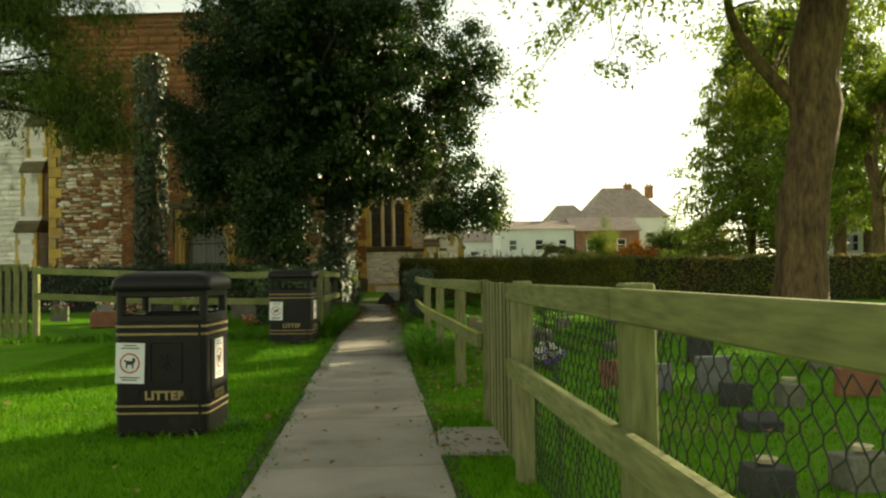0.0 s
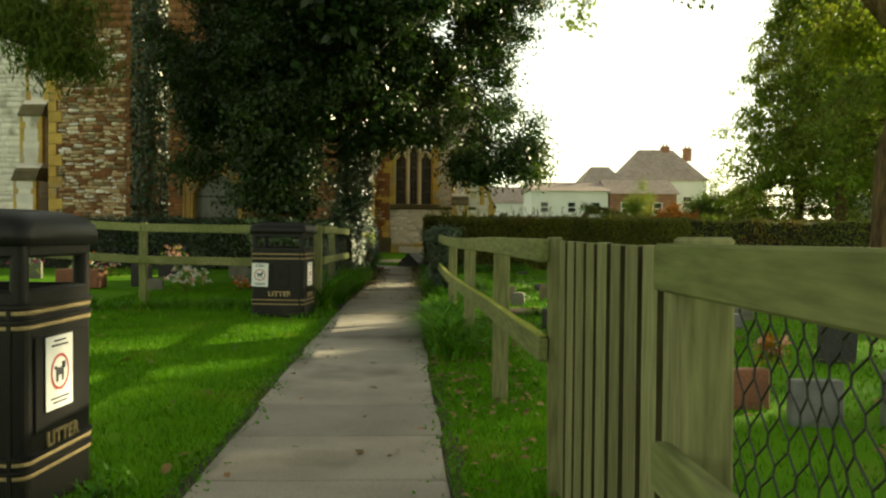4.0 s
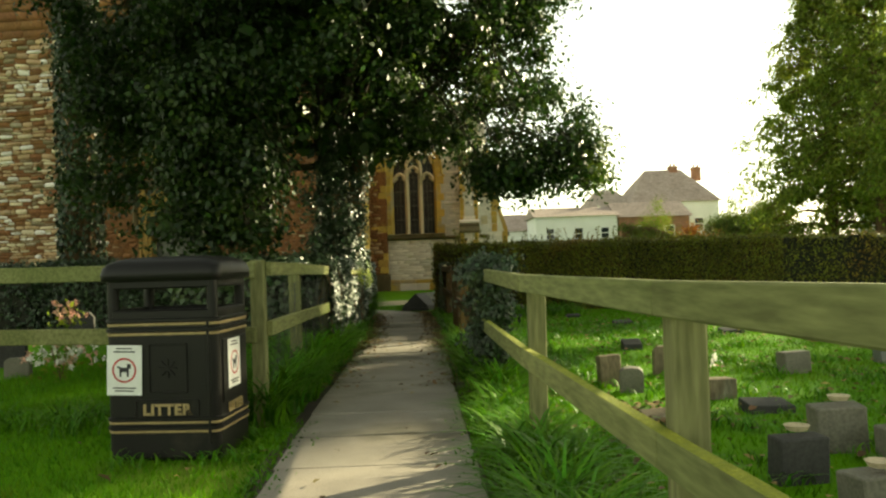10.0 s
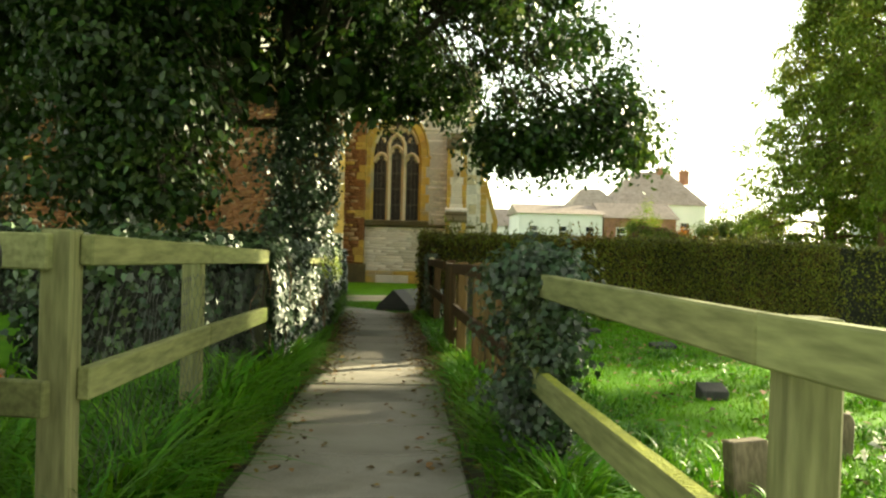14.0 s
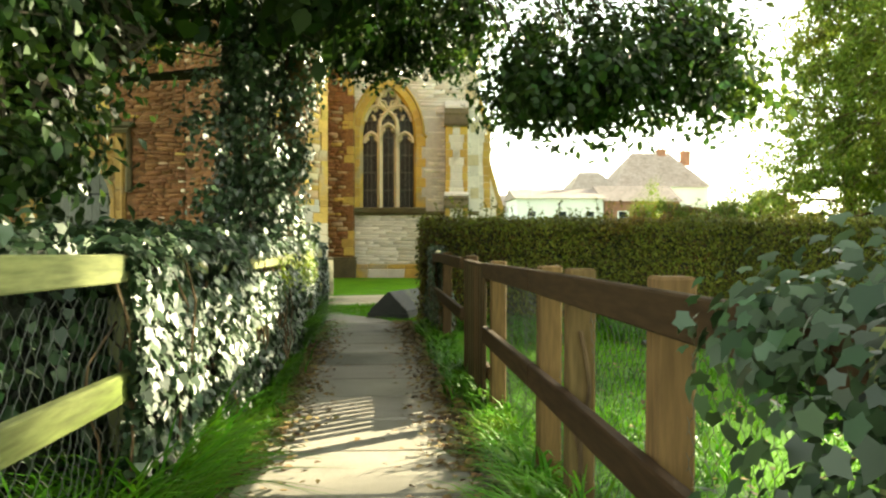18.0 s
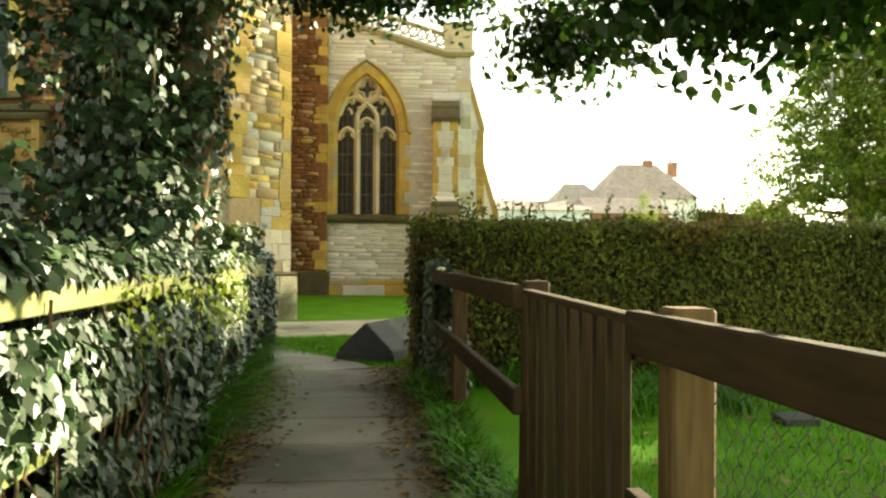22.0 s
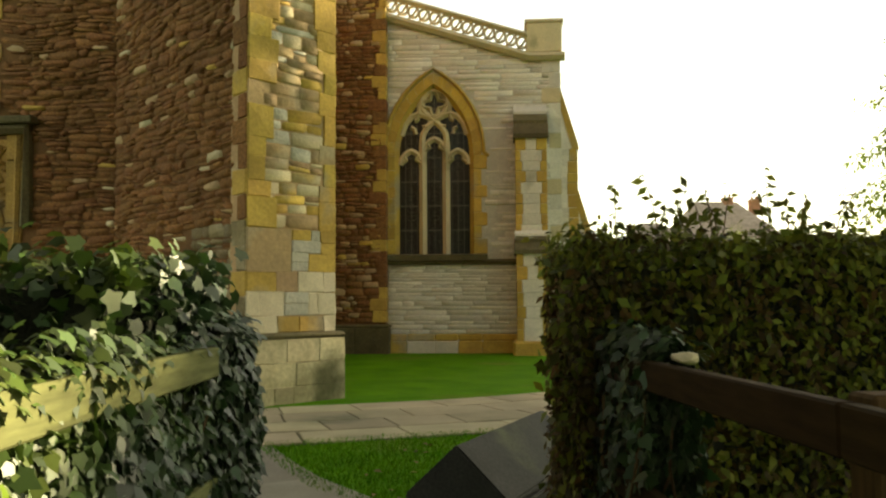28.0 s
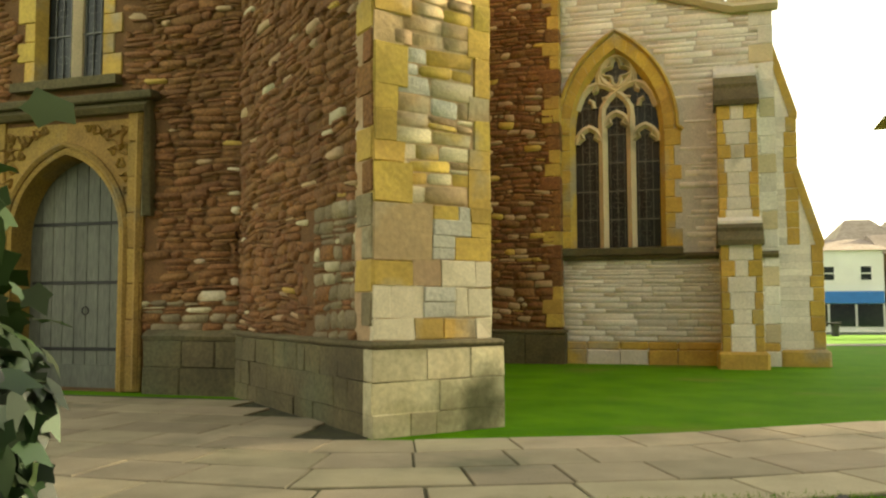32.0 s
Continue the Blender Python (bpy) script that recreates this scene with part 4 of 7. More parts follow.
def in_door_front(u, z, hw, hh):
    if abs(u - door_u) < 1.42 + hw and z < 4.35 + hh:
        return False
    if u + hw > DW.length - 2.0 and z < 1.3:
        return False
    if abs(u - door_u) < 0.86 + hw and 4.3 < z < 7.9:
        return False
    return True


stones(DW, DW.length - 2.0, DW.length, 0.85, 1.3, (0.09, 0.17), (0.2, 0.5), GREYRUB, None, (0.004, 0.035), 0.012, 0.016, "grey_rubble", mixed=((PLINTHP, 0.1), (REDSTONE, 0.35)), wave=0.05, split=0.2)
stones(DW, 3.4, DW.length, 0.85, 9.5, (0.05, 0.13), (0.12, 0.52), REDSTONE, in_door_front, (0.002, 0.055), 0.009, 0.022, "rubble", singles=260, centre=(8.6, 1.5), mixed=((PALESTONE, 0.008), (GOLDSTONE, 0.01), (ERODED, 0.035)), wave=0.11, split=0.35)
stones(DW, 0.4, 3.4, 0.85, 9.5, (0.08, 0.2), (0.16, 0.55), ERODED, None, (0.004, 0.05), 0.016, 0.02, "pale_rubble", mixed=((PALESTONE, 0.18), (GREYRUB, 0.17), (REDSTONE, 0.22), (LIAS, 0.1)), wave=0.08, split=0.25)
stones(DW, 0.4, DW.length, 9.5, 13.0, (0.2, 0.4), (0.4, 0.9), REDSTONE, None, (0.005, 0.05), 0.02, 0.02, "upper_rubble")
for i in range(26):
    h = 0.46
    block(DW, 0.0 - 0.01, 0.35 + 0.25 * (i % 2), 0.5 + i * h, 0.5 + (i + 1) * h - 0.012, 0.06, GOLDSTONE, "quoin")
# battered plinth in long stained blocks, stopping at the door
for ua, ub in ((0.0, door_u - 1.5), (door_u + 1.5, DW.length + 0.14)):
    for za, zb in ((-0.1, 0.36), (0.362, 0.74)):
        u = ua
        while u < ub - 0.05:
            w = min(random.uniform(0.5, 1.2), ub - u)
            w = ub - u if ub - u - w < 0.25 else w
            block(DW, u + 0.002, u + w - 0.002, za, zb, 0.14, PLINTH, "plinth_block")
            u += w
    bm = bmesh.new()
    m = DW.matrix()
    pr = prism(bm, [(0.14, 0.742), (0.165, 0.80), (0.0, 0.90), (-0.02, 0.742)], ua, ub)
    bmesh.ops.transform(bm, matrix=m @ Matrix(((0, 1, 0, 0), (-1, 0, 0, 0), (0, 0, 1, 0), (0, 0, 0, 1))), verts=bm.verts)
    bmesh.ops.recalc_face_normals(bm, faces=bm.faces)
    part("plinth_coping", bm, PLINTH, church)

# doorway: square frame, carved spandrels, orders of the arch, door of boards
frame_door = part("doorway", bmesh.new(), GOLDSTONE, church, "golden stone doorway under a square hood")
for s in (-1, 1):
    for i in range(8):
        h = 0.515
        ua, ub = sorted((door_u + s * 1.12, door_u + s * 1.40))
        block(DW, ua, ub, i * h, (i + 1) * h - 0.01, 0.05, DOORSTONE, "jamb_stone", frame_door, 0.05, 0.012)
    moulding(DW, [(door_u + s * 1.32, 0.05), (door_u + s * 1.32, 4.0)], 0.10, 0.11, DOORSTONE, "shaft", frame_door)
    # spandrel: flat panel between arch and frame with carved tracery bars
    A = [(x, z) for x, z in arch(1.08, 2.25, 1.36)]
    half = A[:11] if s > 0 else A[10:]
    out = [(door_u + x, z) for x, z in half]
    corner = [(door_u + s * 1.14, 3.95), (door_u + s * 1.14, 2.25)] if s > 0 else [(door_u - 1.14, 2.25), (door_u - 1.14, 3.95)]
    mid = (door_u, 3.95)
    poly = out + ([mid] + corner if s > 0 else corner + [mid])
    bm = bmesh.new()
    f = bm.faces.new([bm.verts.new(DW.matrix() @ Vector((u, -0.012, z))) for u, z in poly])
    bmesh.ops.triangulate(bm, faces=[f])
    bmesh.ops.recalc_face_normals(bm, faces=bm.faces)
    part("spandrel", bm, DOORSTONE, frame_door)
    for cx, cz, r in ((0.92, 3.68, 0.10), (0.72, 3.74, 0.07), (1.04, 3.5, 0.07), (1.05, 3.8, 0.05), (0.55, 3.82, 0.06), (0.98, 3.3, 0.06), (1.05, 3.1, 0.055), (0.83, 3.5, 0.05), (0.4, 3.86, 0.045), (1.08, 2.9, 0.04)):
        spin = random.uniform(0, 6)
        moulding(DW, [(door_u + s * cx + r * (1 + 0.35 * math.cos(3 * a + spin)) * math.cos(a), cz + r * (1 + 0.35 * math.cos(3 * a + spin)) * math.sin(a)) for a in np.linspace(0, math.tau, 14, endpoint=False)], 0.035, 0.055, DOORSTONE, "carved_leafwork", frame_door, True)
for k, (half, rise) in enumerate(((1.10, 1.38), (1.02, 1.28))):
    pts = [(door_u + half, 0.0)] + [(door_u + x, z) for x, z in arch(half, 2.25, rise)] + [(door_u - half, 0.0)]
    moulding(DW, pts, 0.09, 0.09 - 0.05 * k, DOORSTONE, "arch_order", frame_door)
moulding(DW, [(door_u - 1.5, 2.5), (door_u - 1.5, 4.1), (door_u + 1.5, 4.1), (door_u + 1.5, 2.5)], 0.17, 0.2, PLINTH, "hood_mould", frame_door, label="weathered square hood moulding")
block(DW, door_u - 1.64, door_u + 1.64, 4.18, 4.3, 0.24, PLINTH, "hood_cornice", frame_door)
# the recess and the boarded door
reveal = [(door_u + 1.0, 0.0)] + [(door_u + x, z) for x, z in arch(1.0, 2.25, 1.25)] + [(door_u - 1.0, 0.0)]
bm = bmesh.new()
m = DW.matrix()
ra = [bm.verts.new(m @ Vector((u, -0.01, z))) for u, z in reveal]
rb = [bm.verts.new(m @ Vector((door_u + (u - door_u) * 0.94, 0.42, z * 0.985))) for u, z in reveal]
for i in range(len(ra) - 1):
    bm.faces.new((ra[i], ra[i + 1], rb[i + 1], rb[i]))
part("reveal", bm, DOORSTONE, frame_door)
door = thing("door_1", "closed grey-green boarded church door with a pointed head", "door", "", "structure")
nb = 9
for i in range(nb):
    ua, ub = -0.96 + i * 1.92 / nb, -0.96 + (i + 1) * 1.92 / nb

    def head(u):
        R = (1.0 + 1.25 ** 2) / 2.0
        return 2.2 + math.sqrt(max(0.0, R * R - (abs(u) - 1.0 + R) ** 2)) - 0.02

    bm = bmesh.new()
    top = [(ub - 0.006, max(head(ub), 0.2)), ((ua + ub) / 2, head((ua + ub) / 2)), (ua + 0.006, max(head(ua), 0.2))]
    prism(bm, [(ua + 0.006, 0.03), (ub - 0.006, 0.03)] + top, 0.36, 0.40)
    bmesh.ops.transform(bm, matrix=DW.matrix(door_u), verts=bm.verts)
    bmesh.ops.recalc_face_normals(bm, faces=bm.faces)
    part("board", bm, DOORP, door)
for z in (0.55, 1.55, 2.45):
    bm = bmesh.new()
    box(bm, (-0.9, 0.345, z), (0.9, 0.362, z + 0.05), 0.004, DW.matrix(door_u))
    part("strap_hinge", bm, IRON, door)
bm = bmesh.new()
box(bm, (-0.97, 0.33, 0.0), (0.97, 0.362, 0.34), 0.006, DW.matrix(door_u))
part("kick_board", bm, DOORP, door)
bm = bmesh.new()
tube(bm, [DW.matrix(door_u) @ Vector((0.12 + 0.06 * math.cos(a), 0.33, 1.15 + 0.06 * math.sin(a))) for a in np.linspace(0, math.tau, 13)], 0.009, 6)
part("ring_handle", bm, IRON, door)
# black sheet behind the door in place of the unlit interior
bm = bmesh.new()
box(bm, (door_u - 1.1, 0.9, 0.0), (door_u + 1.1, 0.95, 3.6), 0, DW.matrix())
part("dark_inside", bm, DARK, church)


def church_window(name, face, uc, sill, spring, half, rise, lights, tracery=True, deep=0.17, label=""):
    """Pointed window: dressed surround, sill, mullions, tracery and leaded panes."""
    w = thing(name, label, "window", "", "structure")
    outer = arch(half + 0.14, spring, rise + 0.2)
    M = face.matrix(uc)
    # dressed stones round the opening
    z = sill
    k = 0
    while z < spring - 0.05:
        h = min(random.uniform(0.28, 0.42), spring - z)
        for s in (-1, 1):
            wide = 0.20 + 0.14 * ((k + (s > 0)) % 2)
            ua, ub = sorted((s * half, s * (half + wide)))
            bm = bmesh.new()
            box(bm, (ua, -0.03, z + 0.004), (ub, 0.06, z + h - 0.004), 0.012, M)
            part("jamb_stone", bm, GOLDSTONE, w)
        z += h
        k += 1
    A, B = arch(half, spring, rise, 8), arch(half + 0.22, spring, rise + 0.30, 8)
    for i in range(len(A) - 1):
        bm = bmesh.new()
        quad = [A[i], B[i], B[i + 1], A[i + 1]]
        c = Vector((sum(q[0] for q in quad) / 4, sum(q[1] for q in quad) / 4))
        prism(bm, [tuple(c + (Vector(q) - c) * 0.975) for q in quad], -0.03, 0.06)
        bmesh.ops.transform(bm, matrix=M, verts=bm.verts)
        bmesh.ops.recalc_face_normals(bm, faces=bm.faces)
        part("arch_stone", bm, GOLDSTONE, w)
    F2 = Face(face.at(uc, 0)[:2], face.at(uc + 1, 0)[:2])
    hood = [(half + 0.38, spring - 0.1), (half + 0.27, spring)] + arch(half + 0.27, spring, rise + 0.37, 10)[1:-1] + [(-half - 0.27, spring), (-half - 0.38, spring - 0.1)]
    moulding(F2, hood, 0.09, 0.11, GOLDSTONE, "hood_mould", w)
    # splayed reveal
    bm = bmesh.new()
    rev = [(half, sill)] + arch(half, spring, rise) + [(-half, sill)]
    ra = [bm.verts.new(M @ Vector((u, -0.028, z))) for u, z in rev]
    rb = [bm.verts.new(M @ Vector((u * 0.9, deep, sill + (z - sill) * 0.975))) for u, z in rev]
    for i in range(len(ra)):
        j = (i + 1) % len(ra)
        bm.faces.new((ra[i], ra[j], rb[j], rb[i]))
    part("reveal", bm, GOLDSTONE, w)
    bm = bmesh.new()
    prism(bm, [(-half - 0.34, sill - 0.16), (half + 0.34, sill - 0.16), (half + 0.34, sill - 0.02), (-half - 0.34, sill - 0.02)], -0.16, 0.1)
    bmesh.ops.transform(bm, matrix=M, verts=bm.verts)
    bmesh.ops.recalc_face_normals(bm, faces=bm.faces)
    part("sill", bm, PLINTH, w)
    hi, inner = half * 0.9, 0.075
    step = 2 * hi / lights
    ltop = spring - 0.12 if tracery else spring + rise * 0.25

    def bar(pts, size=0.09, out=0.06, nm="tracery"):
        size *= 1.75
        bm = bmesh.new()
        rings = []
        for i, (u, z) in enumerate(pts):
            a, b = Vector(pts[max(i - 1, 0)]), Vector(pts[min(i + 1, len(pts) - 1)])
            t = (b - a).normalized()
            q = Vector((-t.y, t.x)) * size / 2
            rings.append([bm.verts.new(M @ Vector(v)) for v in ((u - q.x, deep + 0.06, z - q.y), (u - q.x, deep - 0.02, z - q.y), (u, deep - out - 0.04, z), (u + q.x, deep - 0.02, z + q.y), (u + q.x, deep + 0.06, z + q.y))])
        for a, b in zip(rings, rings[1:]):
            for k_ in range(4):
                bm.faces.new((a[k_], a[k_ + 1], b[k_ + 1], b[k_]))
        bmesh.ops.recalc_face_normals(bm, faces=bm.faces)
        part(nm, bm, PALESTONE, w)

    for i in range(1, lights):
        bar([(-hi + i * step, sill), (-hi + i * step, ltop + (0.42 if tracery else 0.6))], 0.11, 0.08, "mullion")
    for i in range(lights):
        c = -hi + (i + 0.5) * step
        lift = 0.30 if (lights == 3 and i == 1) else 0.0
        head = [(c + x, z + lift) for x, z in arch(step * 0.46, ltop - 0.16, step * 0.62, 6)]
        bar(head, 0.08)
        # cusps inside the light's head
        for s in (-1, 1):
            bar([(c + s * step * 0.44, ltop - 0.12 + lift), (c + s * step * 0.20, ltop - 0.02 + lift), (c + s * step * 0.30, ltop + 0.12 + lift)], 0.05)
    if tracery:
        # two ogee bars that cross over the middle light, and a quatrefoil above
        for s in (-1, 1):
            bar([(s * u, spring + z) for u, z in ((-0.31, 0.30), (-0.29, 0.50), (-0.20, 0.66), (-0.08, 0.78), (0.06, 0.88), (0.22, 0.98), (0.40, 1.03), (0.58, 0.96), (0.73, 0.78), (0.84, 0.48))], 0.085)
            bar([(s * u, spring + z) for u, z in ((0.40, 1.02), (0.42, 0.88), (0.50, 0.84))], 0.06)
            bar([(s * u, spring + z) for u, z in ((0.47, 0.50), (0.50, 0.64), (0.58, 0.68))], 0.06)
            bar([(s * u, spring + z) for u, z in ((0.16, 0.62), (0.24, 0.72), (0.30, 0.70))], 0.05)
            bar([(s * u, spring + z) for u, z in ((0.36, 1.04), (0.37, 1.20), (0.30, 1.36))], 0.09)
        bar([(0.205 * (1 + 0.32 * math.cos(4 * a)) * math.cos(a) * 1.12, spring + 1.27 + 0.205 * (1 + 0.32 * math.cos(4 * a)) * math.sin(a) * 1.12) for a in np.linspace(0, math.tau, 41)], 0.055)
        bar([(0.33 * math.cos(a), spring + 1.27 + 0.33 * math.sin(a)) for a in np.linspace(0, math.tau, 25)], 0.09)
    # leaded glass: panes with lead cames between
    nz = int((spring + rise - sill) / 0.6)
    bmg, bml = bmesh.new(), bmesh.new()
    rows = np.linspace(sill, spring + rise, nz + 1)
    for i in range(lights):
        for za, zb in zip(rows, rows[1:]):
            for q in range(2):
                ua, ub = -hi + (i + q / 2) * step, -hi + (i + (q + 1) / 2) * step
                t1, t2 = random.uniform(-0.012, 0.012), random.uniform(-0.012, 0.012)
                bmg.faces.new([bmg.verts.new(M @ Vector(v)) for v in ((ua, deep + 0.03 + t1, za), (ub, deep + 0.03 + t2, za), (ub, deep + 0.03 - t1, zb), (ua, deep + 0.03 - t2, zb))])
            box(bml, (-hi + i * step, deep + 0.0, zb - 0.012), (-hi + (i + 1) * step, deep + 0.02, zb + 0.012), 0, M)
            for q in range(1, 4):
                uu = -hi + (i + q / 4) * step
                box(bml, (uu - 0.006, deep + 0.004, za), (uu + 0.006, deep + 0.018, zb), 0, M)
            for q in range(3):
                cx, cz, rr = -hi + (i + 0.5) * step, za + (zb - za) * (q + 0.5) / 3, step * 0.2
                ring = [(cx + rr * math.cos(a) * (1 if q % 2 else 0.6), cz + rr * math.sin(a) * 0.6) for a in np.linspace(0, math.tau, 9)]
                for (xa, ya_), (xb, yb_) in zip(ring, ring[1:]):
                    bml.faces.new([bml.verts.new(M @ Vector(v)) for v in ((xa, deep + 0.012, ya_ - 0.005), (xb, deep + 0.012, yb_ - 0.005), (xb, deep + 0.012, yb_ + 0.005), (xa, deep + 0.012, ya_ + 0.005))])
    part("glass", bmg, GLASS, w, "dark leaded glass")
    part("lead_came", bml, LEAD, w)
    # black sheet behind the glass in place of the unlit interior
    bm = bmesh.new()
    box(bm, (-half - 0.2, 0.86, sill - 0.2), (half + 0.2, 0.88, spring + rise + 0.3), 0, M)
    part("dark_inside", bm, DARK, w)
    return w


church_window("window_2", DW, door_u, 4.62, 6.9, 0.62, 0.7, 2, False, label="two-light stone window with leaded glass above the door")

# --- diagonal buttress at the corner ---
P0, P1, P2, P3 = (-5.25, 38.2), (-2.42, 35.05), (-1.46, 35.98), (-4.15, 38.95)
for nm, a, b in (("buttress_left", P0, P1), ("buttress_front", P1, P2), ("buttress_right", P2, P3)):
    f = Face(a, b)
    core = f if nm == "buttress_front" else Face(a, f.at(f.length - 0.06, 0)[:2]) if nm == "buttress_left" else Face(f.at(0.06, 0)[:2], b)
    slab_wall(nm, core, -0.2, 8.6, 0.4, ERODED if nm == "buttress_front" else MORTAR, label="diagonal corner buttress of red rubble with golden quoins")
    if nm == "buttress_front":
        # quoins down both edges, mixed stones between, pale mended blocks low down
        mended = [(0, 0.43, 0.89, 1.08, "w"), (0.44, 0.77, 0.89, 1.08, "g"), (0.78, 1.155, 0.89, 1.07, "g"), (1.16, 1.337, 0.89, 1.08, "w"),
                  (0, 0.165, 1.10, 1.40, "w"), (0.17, 0.545, 1.10, 1.40, "w"), (0.55, 0.91, 1.10, 1.245, "l"), (0.55, 0.91, 1.255, 1.39, "l"), (0.92, 1.05, 1.10, 1.38, "w"), (1.06, 1.337, 1.10, 1.38, "w"),
                  (0, 0.41, 1.415, 1.64, "g"), (0.42, 0.74, 1.415, 1.66, "e"), (0.75, 1.15, 1.40, 1.65, "w"), (1.155, 1.337, 1.40, 1.65, "w"),
                  (0, 0.64, 1.66, 2.20, "e"), (0.65, 0.9, 1.67, 1.78, "l"), (0.65, 0.9, 1.79, 1.90, "l"), (0.91, 1.337, 1.67, 1.89, "g"), (0.66, 1.10, 1.91, 2.06, "l"), (0.66, 0.95, 2.07, 2.2, "g"), (0.96, 1.1, 2.07, 2.2, "l"), (1.11, 1.337, 1.90, 2.04, "g"), (1.11, 1.337, 2.05, 2.2, "g")]
        for ua, ub, za, zb, c in mended:
            block(f, ua - 0.005 - 0.01 * (ua == 0), ub + 0.005 + 0.01 * (ub > 1.33), za - 0.006, zb + 0.006, random.uniform(0.012, 0.03), {"w": WHITESTONE, "g": GOLDSTONE, "l": GREYSTONE, "e": ERODED}[c], "stone", church, 0.06, 0.01)
        stones(f, 0.2, f.length - 0.2, 2.2, 8.6, (0.07, 0.2), (0.2, 0.62), ERODED, None, (0.0, 0.022), 0.002, 0.012, "weathered_stone", singles=60, centre=(0.67, 2.2), mixed=((GREYSTONE, 0.12), (PALESTONE, 0.24), (GOLDSTONE, 0.26)), wave=0.05, split=0.2)
        z = 2.205
        while z < 8.5:
            h = random.uniform(0.16, 0.5)
            for s in (0, 1):
                w = random.uniform(0.22, 0.5) if s == 0 else random.uniform(0.14, 0.42)
                ua, ub = (0.0, w) if s == 0 else (f.length - w, f.length)
                block(f, ua - 0.012 * (s == 0), ub + 0.012 * (s == 1), z - 0.003, z + h + 0.003, random.uniform(0.018, 0.03), ERODED if random.random() < 0.12 else GOLDSTONE, "quoin", church, 0.06, 0.01)
            z += h
    else:
        lo = 0.0 if nm == "buttress_left" else 0.35
        hi = f.length - (0.33 if nm == "buttress_left" else 0.0)
        near = f.length - 1.5
        if nm == "buttress_left":
            stones(f, near, hi, 0.85, 2.3, (0.09, 0.2), (0.14, 0.4), GREYRUB, None, (0.004, 0.035), 0.012, 0.016, "grey_rubble", mixed=((PLINTHP, 0.12), (REDSTONE, 0.2)), wave=0.06, split=0.2)
        stones(f, lo, hi, 0.85, 8.6, (0.05, 0.13), (0.12, 0.48), REDSTONE, (lambda u, z, hw, hh: z > 2.3 or u + hw < near) if nm == "buttress_left" else None, (0.002, 0.055), 0.009, 0.022, "rubble", singles=200 if nm == "buttress_left" else 0, centre=(f.length, 1.5), mixed=((PALESTONE, 0.008), (GOLDSTONE, 0.01), (ERODED, 0.035)), wave=0.11, split=0.35)
        for i in range(24):
            h = 0.32
            w = 0.22 + 0.14 * (i % 2)
            ua, ub = (f.length - w, f.length) if nm == "buttress_left" else (0, w)
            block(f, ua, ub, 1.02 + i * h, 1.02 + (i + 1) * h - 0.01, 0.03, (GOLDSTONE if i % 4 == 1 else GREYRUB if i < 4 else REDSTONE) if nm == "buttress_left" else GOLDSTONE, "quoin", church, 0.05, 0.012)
    # plinth
    ext = 0.09
    out_ = 0.13 if nm == "buttress_front" else 0.085
    ua, ub = (-ext if nm == "buttress_front" else -0.05 if nm == "buttress_left" else 0.0), (f.length + ext if nm == "buttress_front" else f.length)
    for za, zb in ((-0.1, 0.20), (0.203, 0.50), (0.503, 0.80)):
        u = ua
        while u < ub - 0.04:
            w = min(random.uniform(0.24, 0.75), ub - u)
            if ub - u - w < 0.2:
                w = ub - u
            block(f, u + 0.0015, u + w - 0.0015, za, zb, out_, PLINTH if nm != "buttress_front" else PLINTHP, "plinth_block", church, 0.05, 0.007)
            u += w
    block(f, ua - 0.012 * (nm == "buttress_front"), ub + 0.012 * (nm == "buttress_front"), 0.803, 0.875, out_ + 0.015, PLINTH, "plinth_coping", church, 0.05, 0.03)
bm = bmesh.new()
top = [Vector((*p, 8.6)) for p in (P1, P2, P3, P0)]
back = [Vector((-4.7, 38.6, 11.0))]
vs = [bm.verts.new(p) for p in top]
ap = bm.verts.new(back[0])
bm.faces.new(vs)
for k in range(4):
    bm.faces.new((vs[k], vs[(k + 1) % 4], ap))
bmesh.ops.recalc_face_normals(bm, faces=bm.faces)
part("buttress_cap", bm, GOLDSTONE, church)

# --- side wall between the buttress and the aisle end ---
slab_wall("return_wall", Face((-4.3, 38.8), (-3.9, 45.3)), -0.2, 13.0, 0.6, REDSTONE)
PIER = Face((-4.6, 45.55), (-1.30, 45.28))
slab_wall("red_pier", PIER, -0.2, 13.0, 0.7, MORTAR, label="red rubble pier with golden corner stones")
stones(PIER, 0.0, PIER.length - 0.12, 0.75, 10.0, (0.07, 0.18), (0.12, 0.45), REDSTONE, None, (0.004, 0.04), 0.014, 0.018, "rubble", singles=0, mixed=((GOLDSTONE, 0.06), (ERODED, 0.16)), wave=0.1, split=0.3)
for i in range(34):
    h = 0.29
    w = random.uniform(0.14, 0.44)
    block(PIER, PIER.length - w, PIER.length + 0.01, 0.75 + i * h, 0.75 + (i + 1) * h - 0.01, 0.04, GOLDSTONE if random.random() < 0.6 else REDSTONE, "quoin", church, 0.3, 0.014)
for i in range(4):
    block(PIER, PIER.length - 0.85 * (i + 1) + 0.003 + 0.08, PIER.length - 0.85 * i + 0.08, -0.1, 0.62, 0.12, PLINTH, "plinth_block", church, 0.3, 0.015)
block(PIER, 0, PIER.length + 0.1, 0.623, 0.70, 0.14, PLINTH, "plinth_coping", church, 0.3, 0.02)

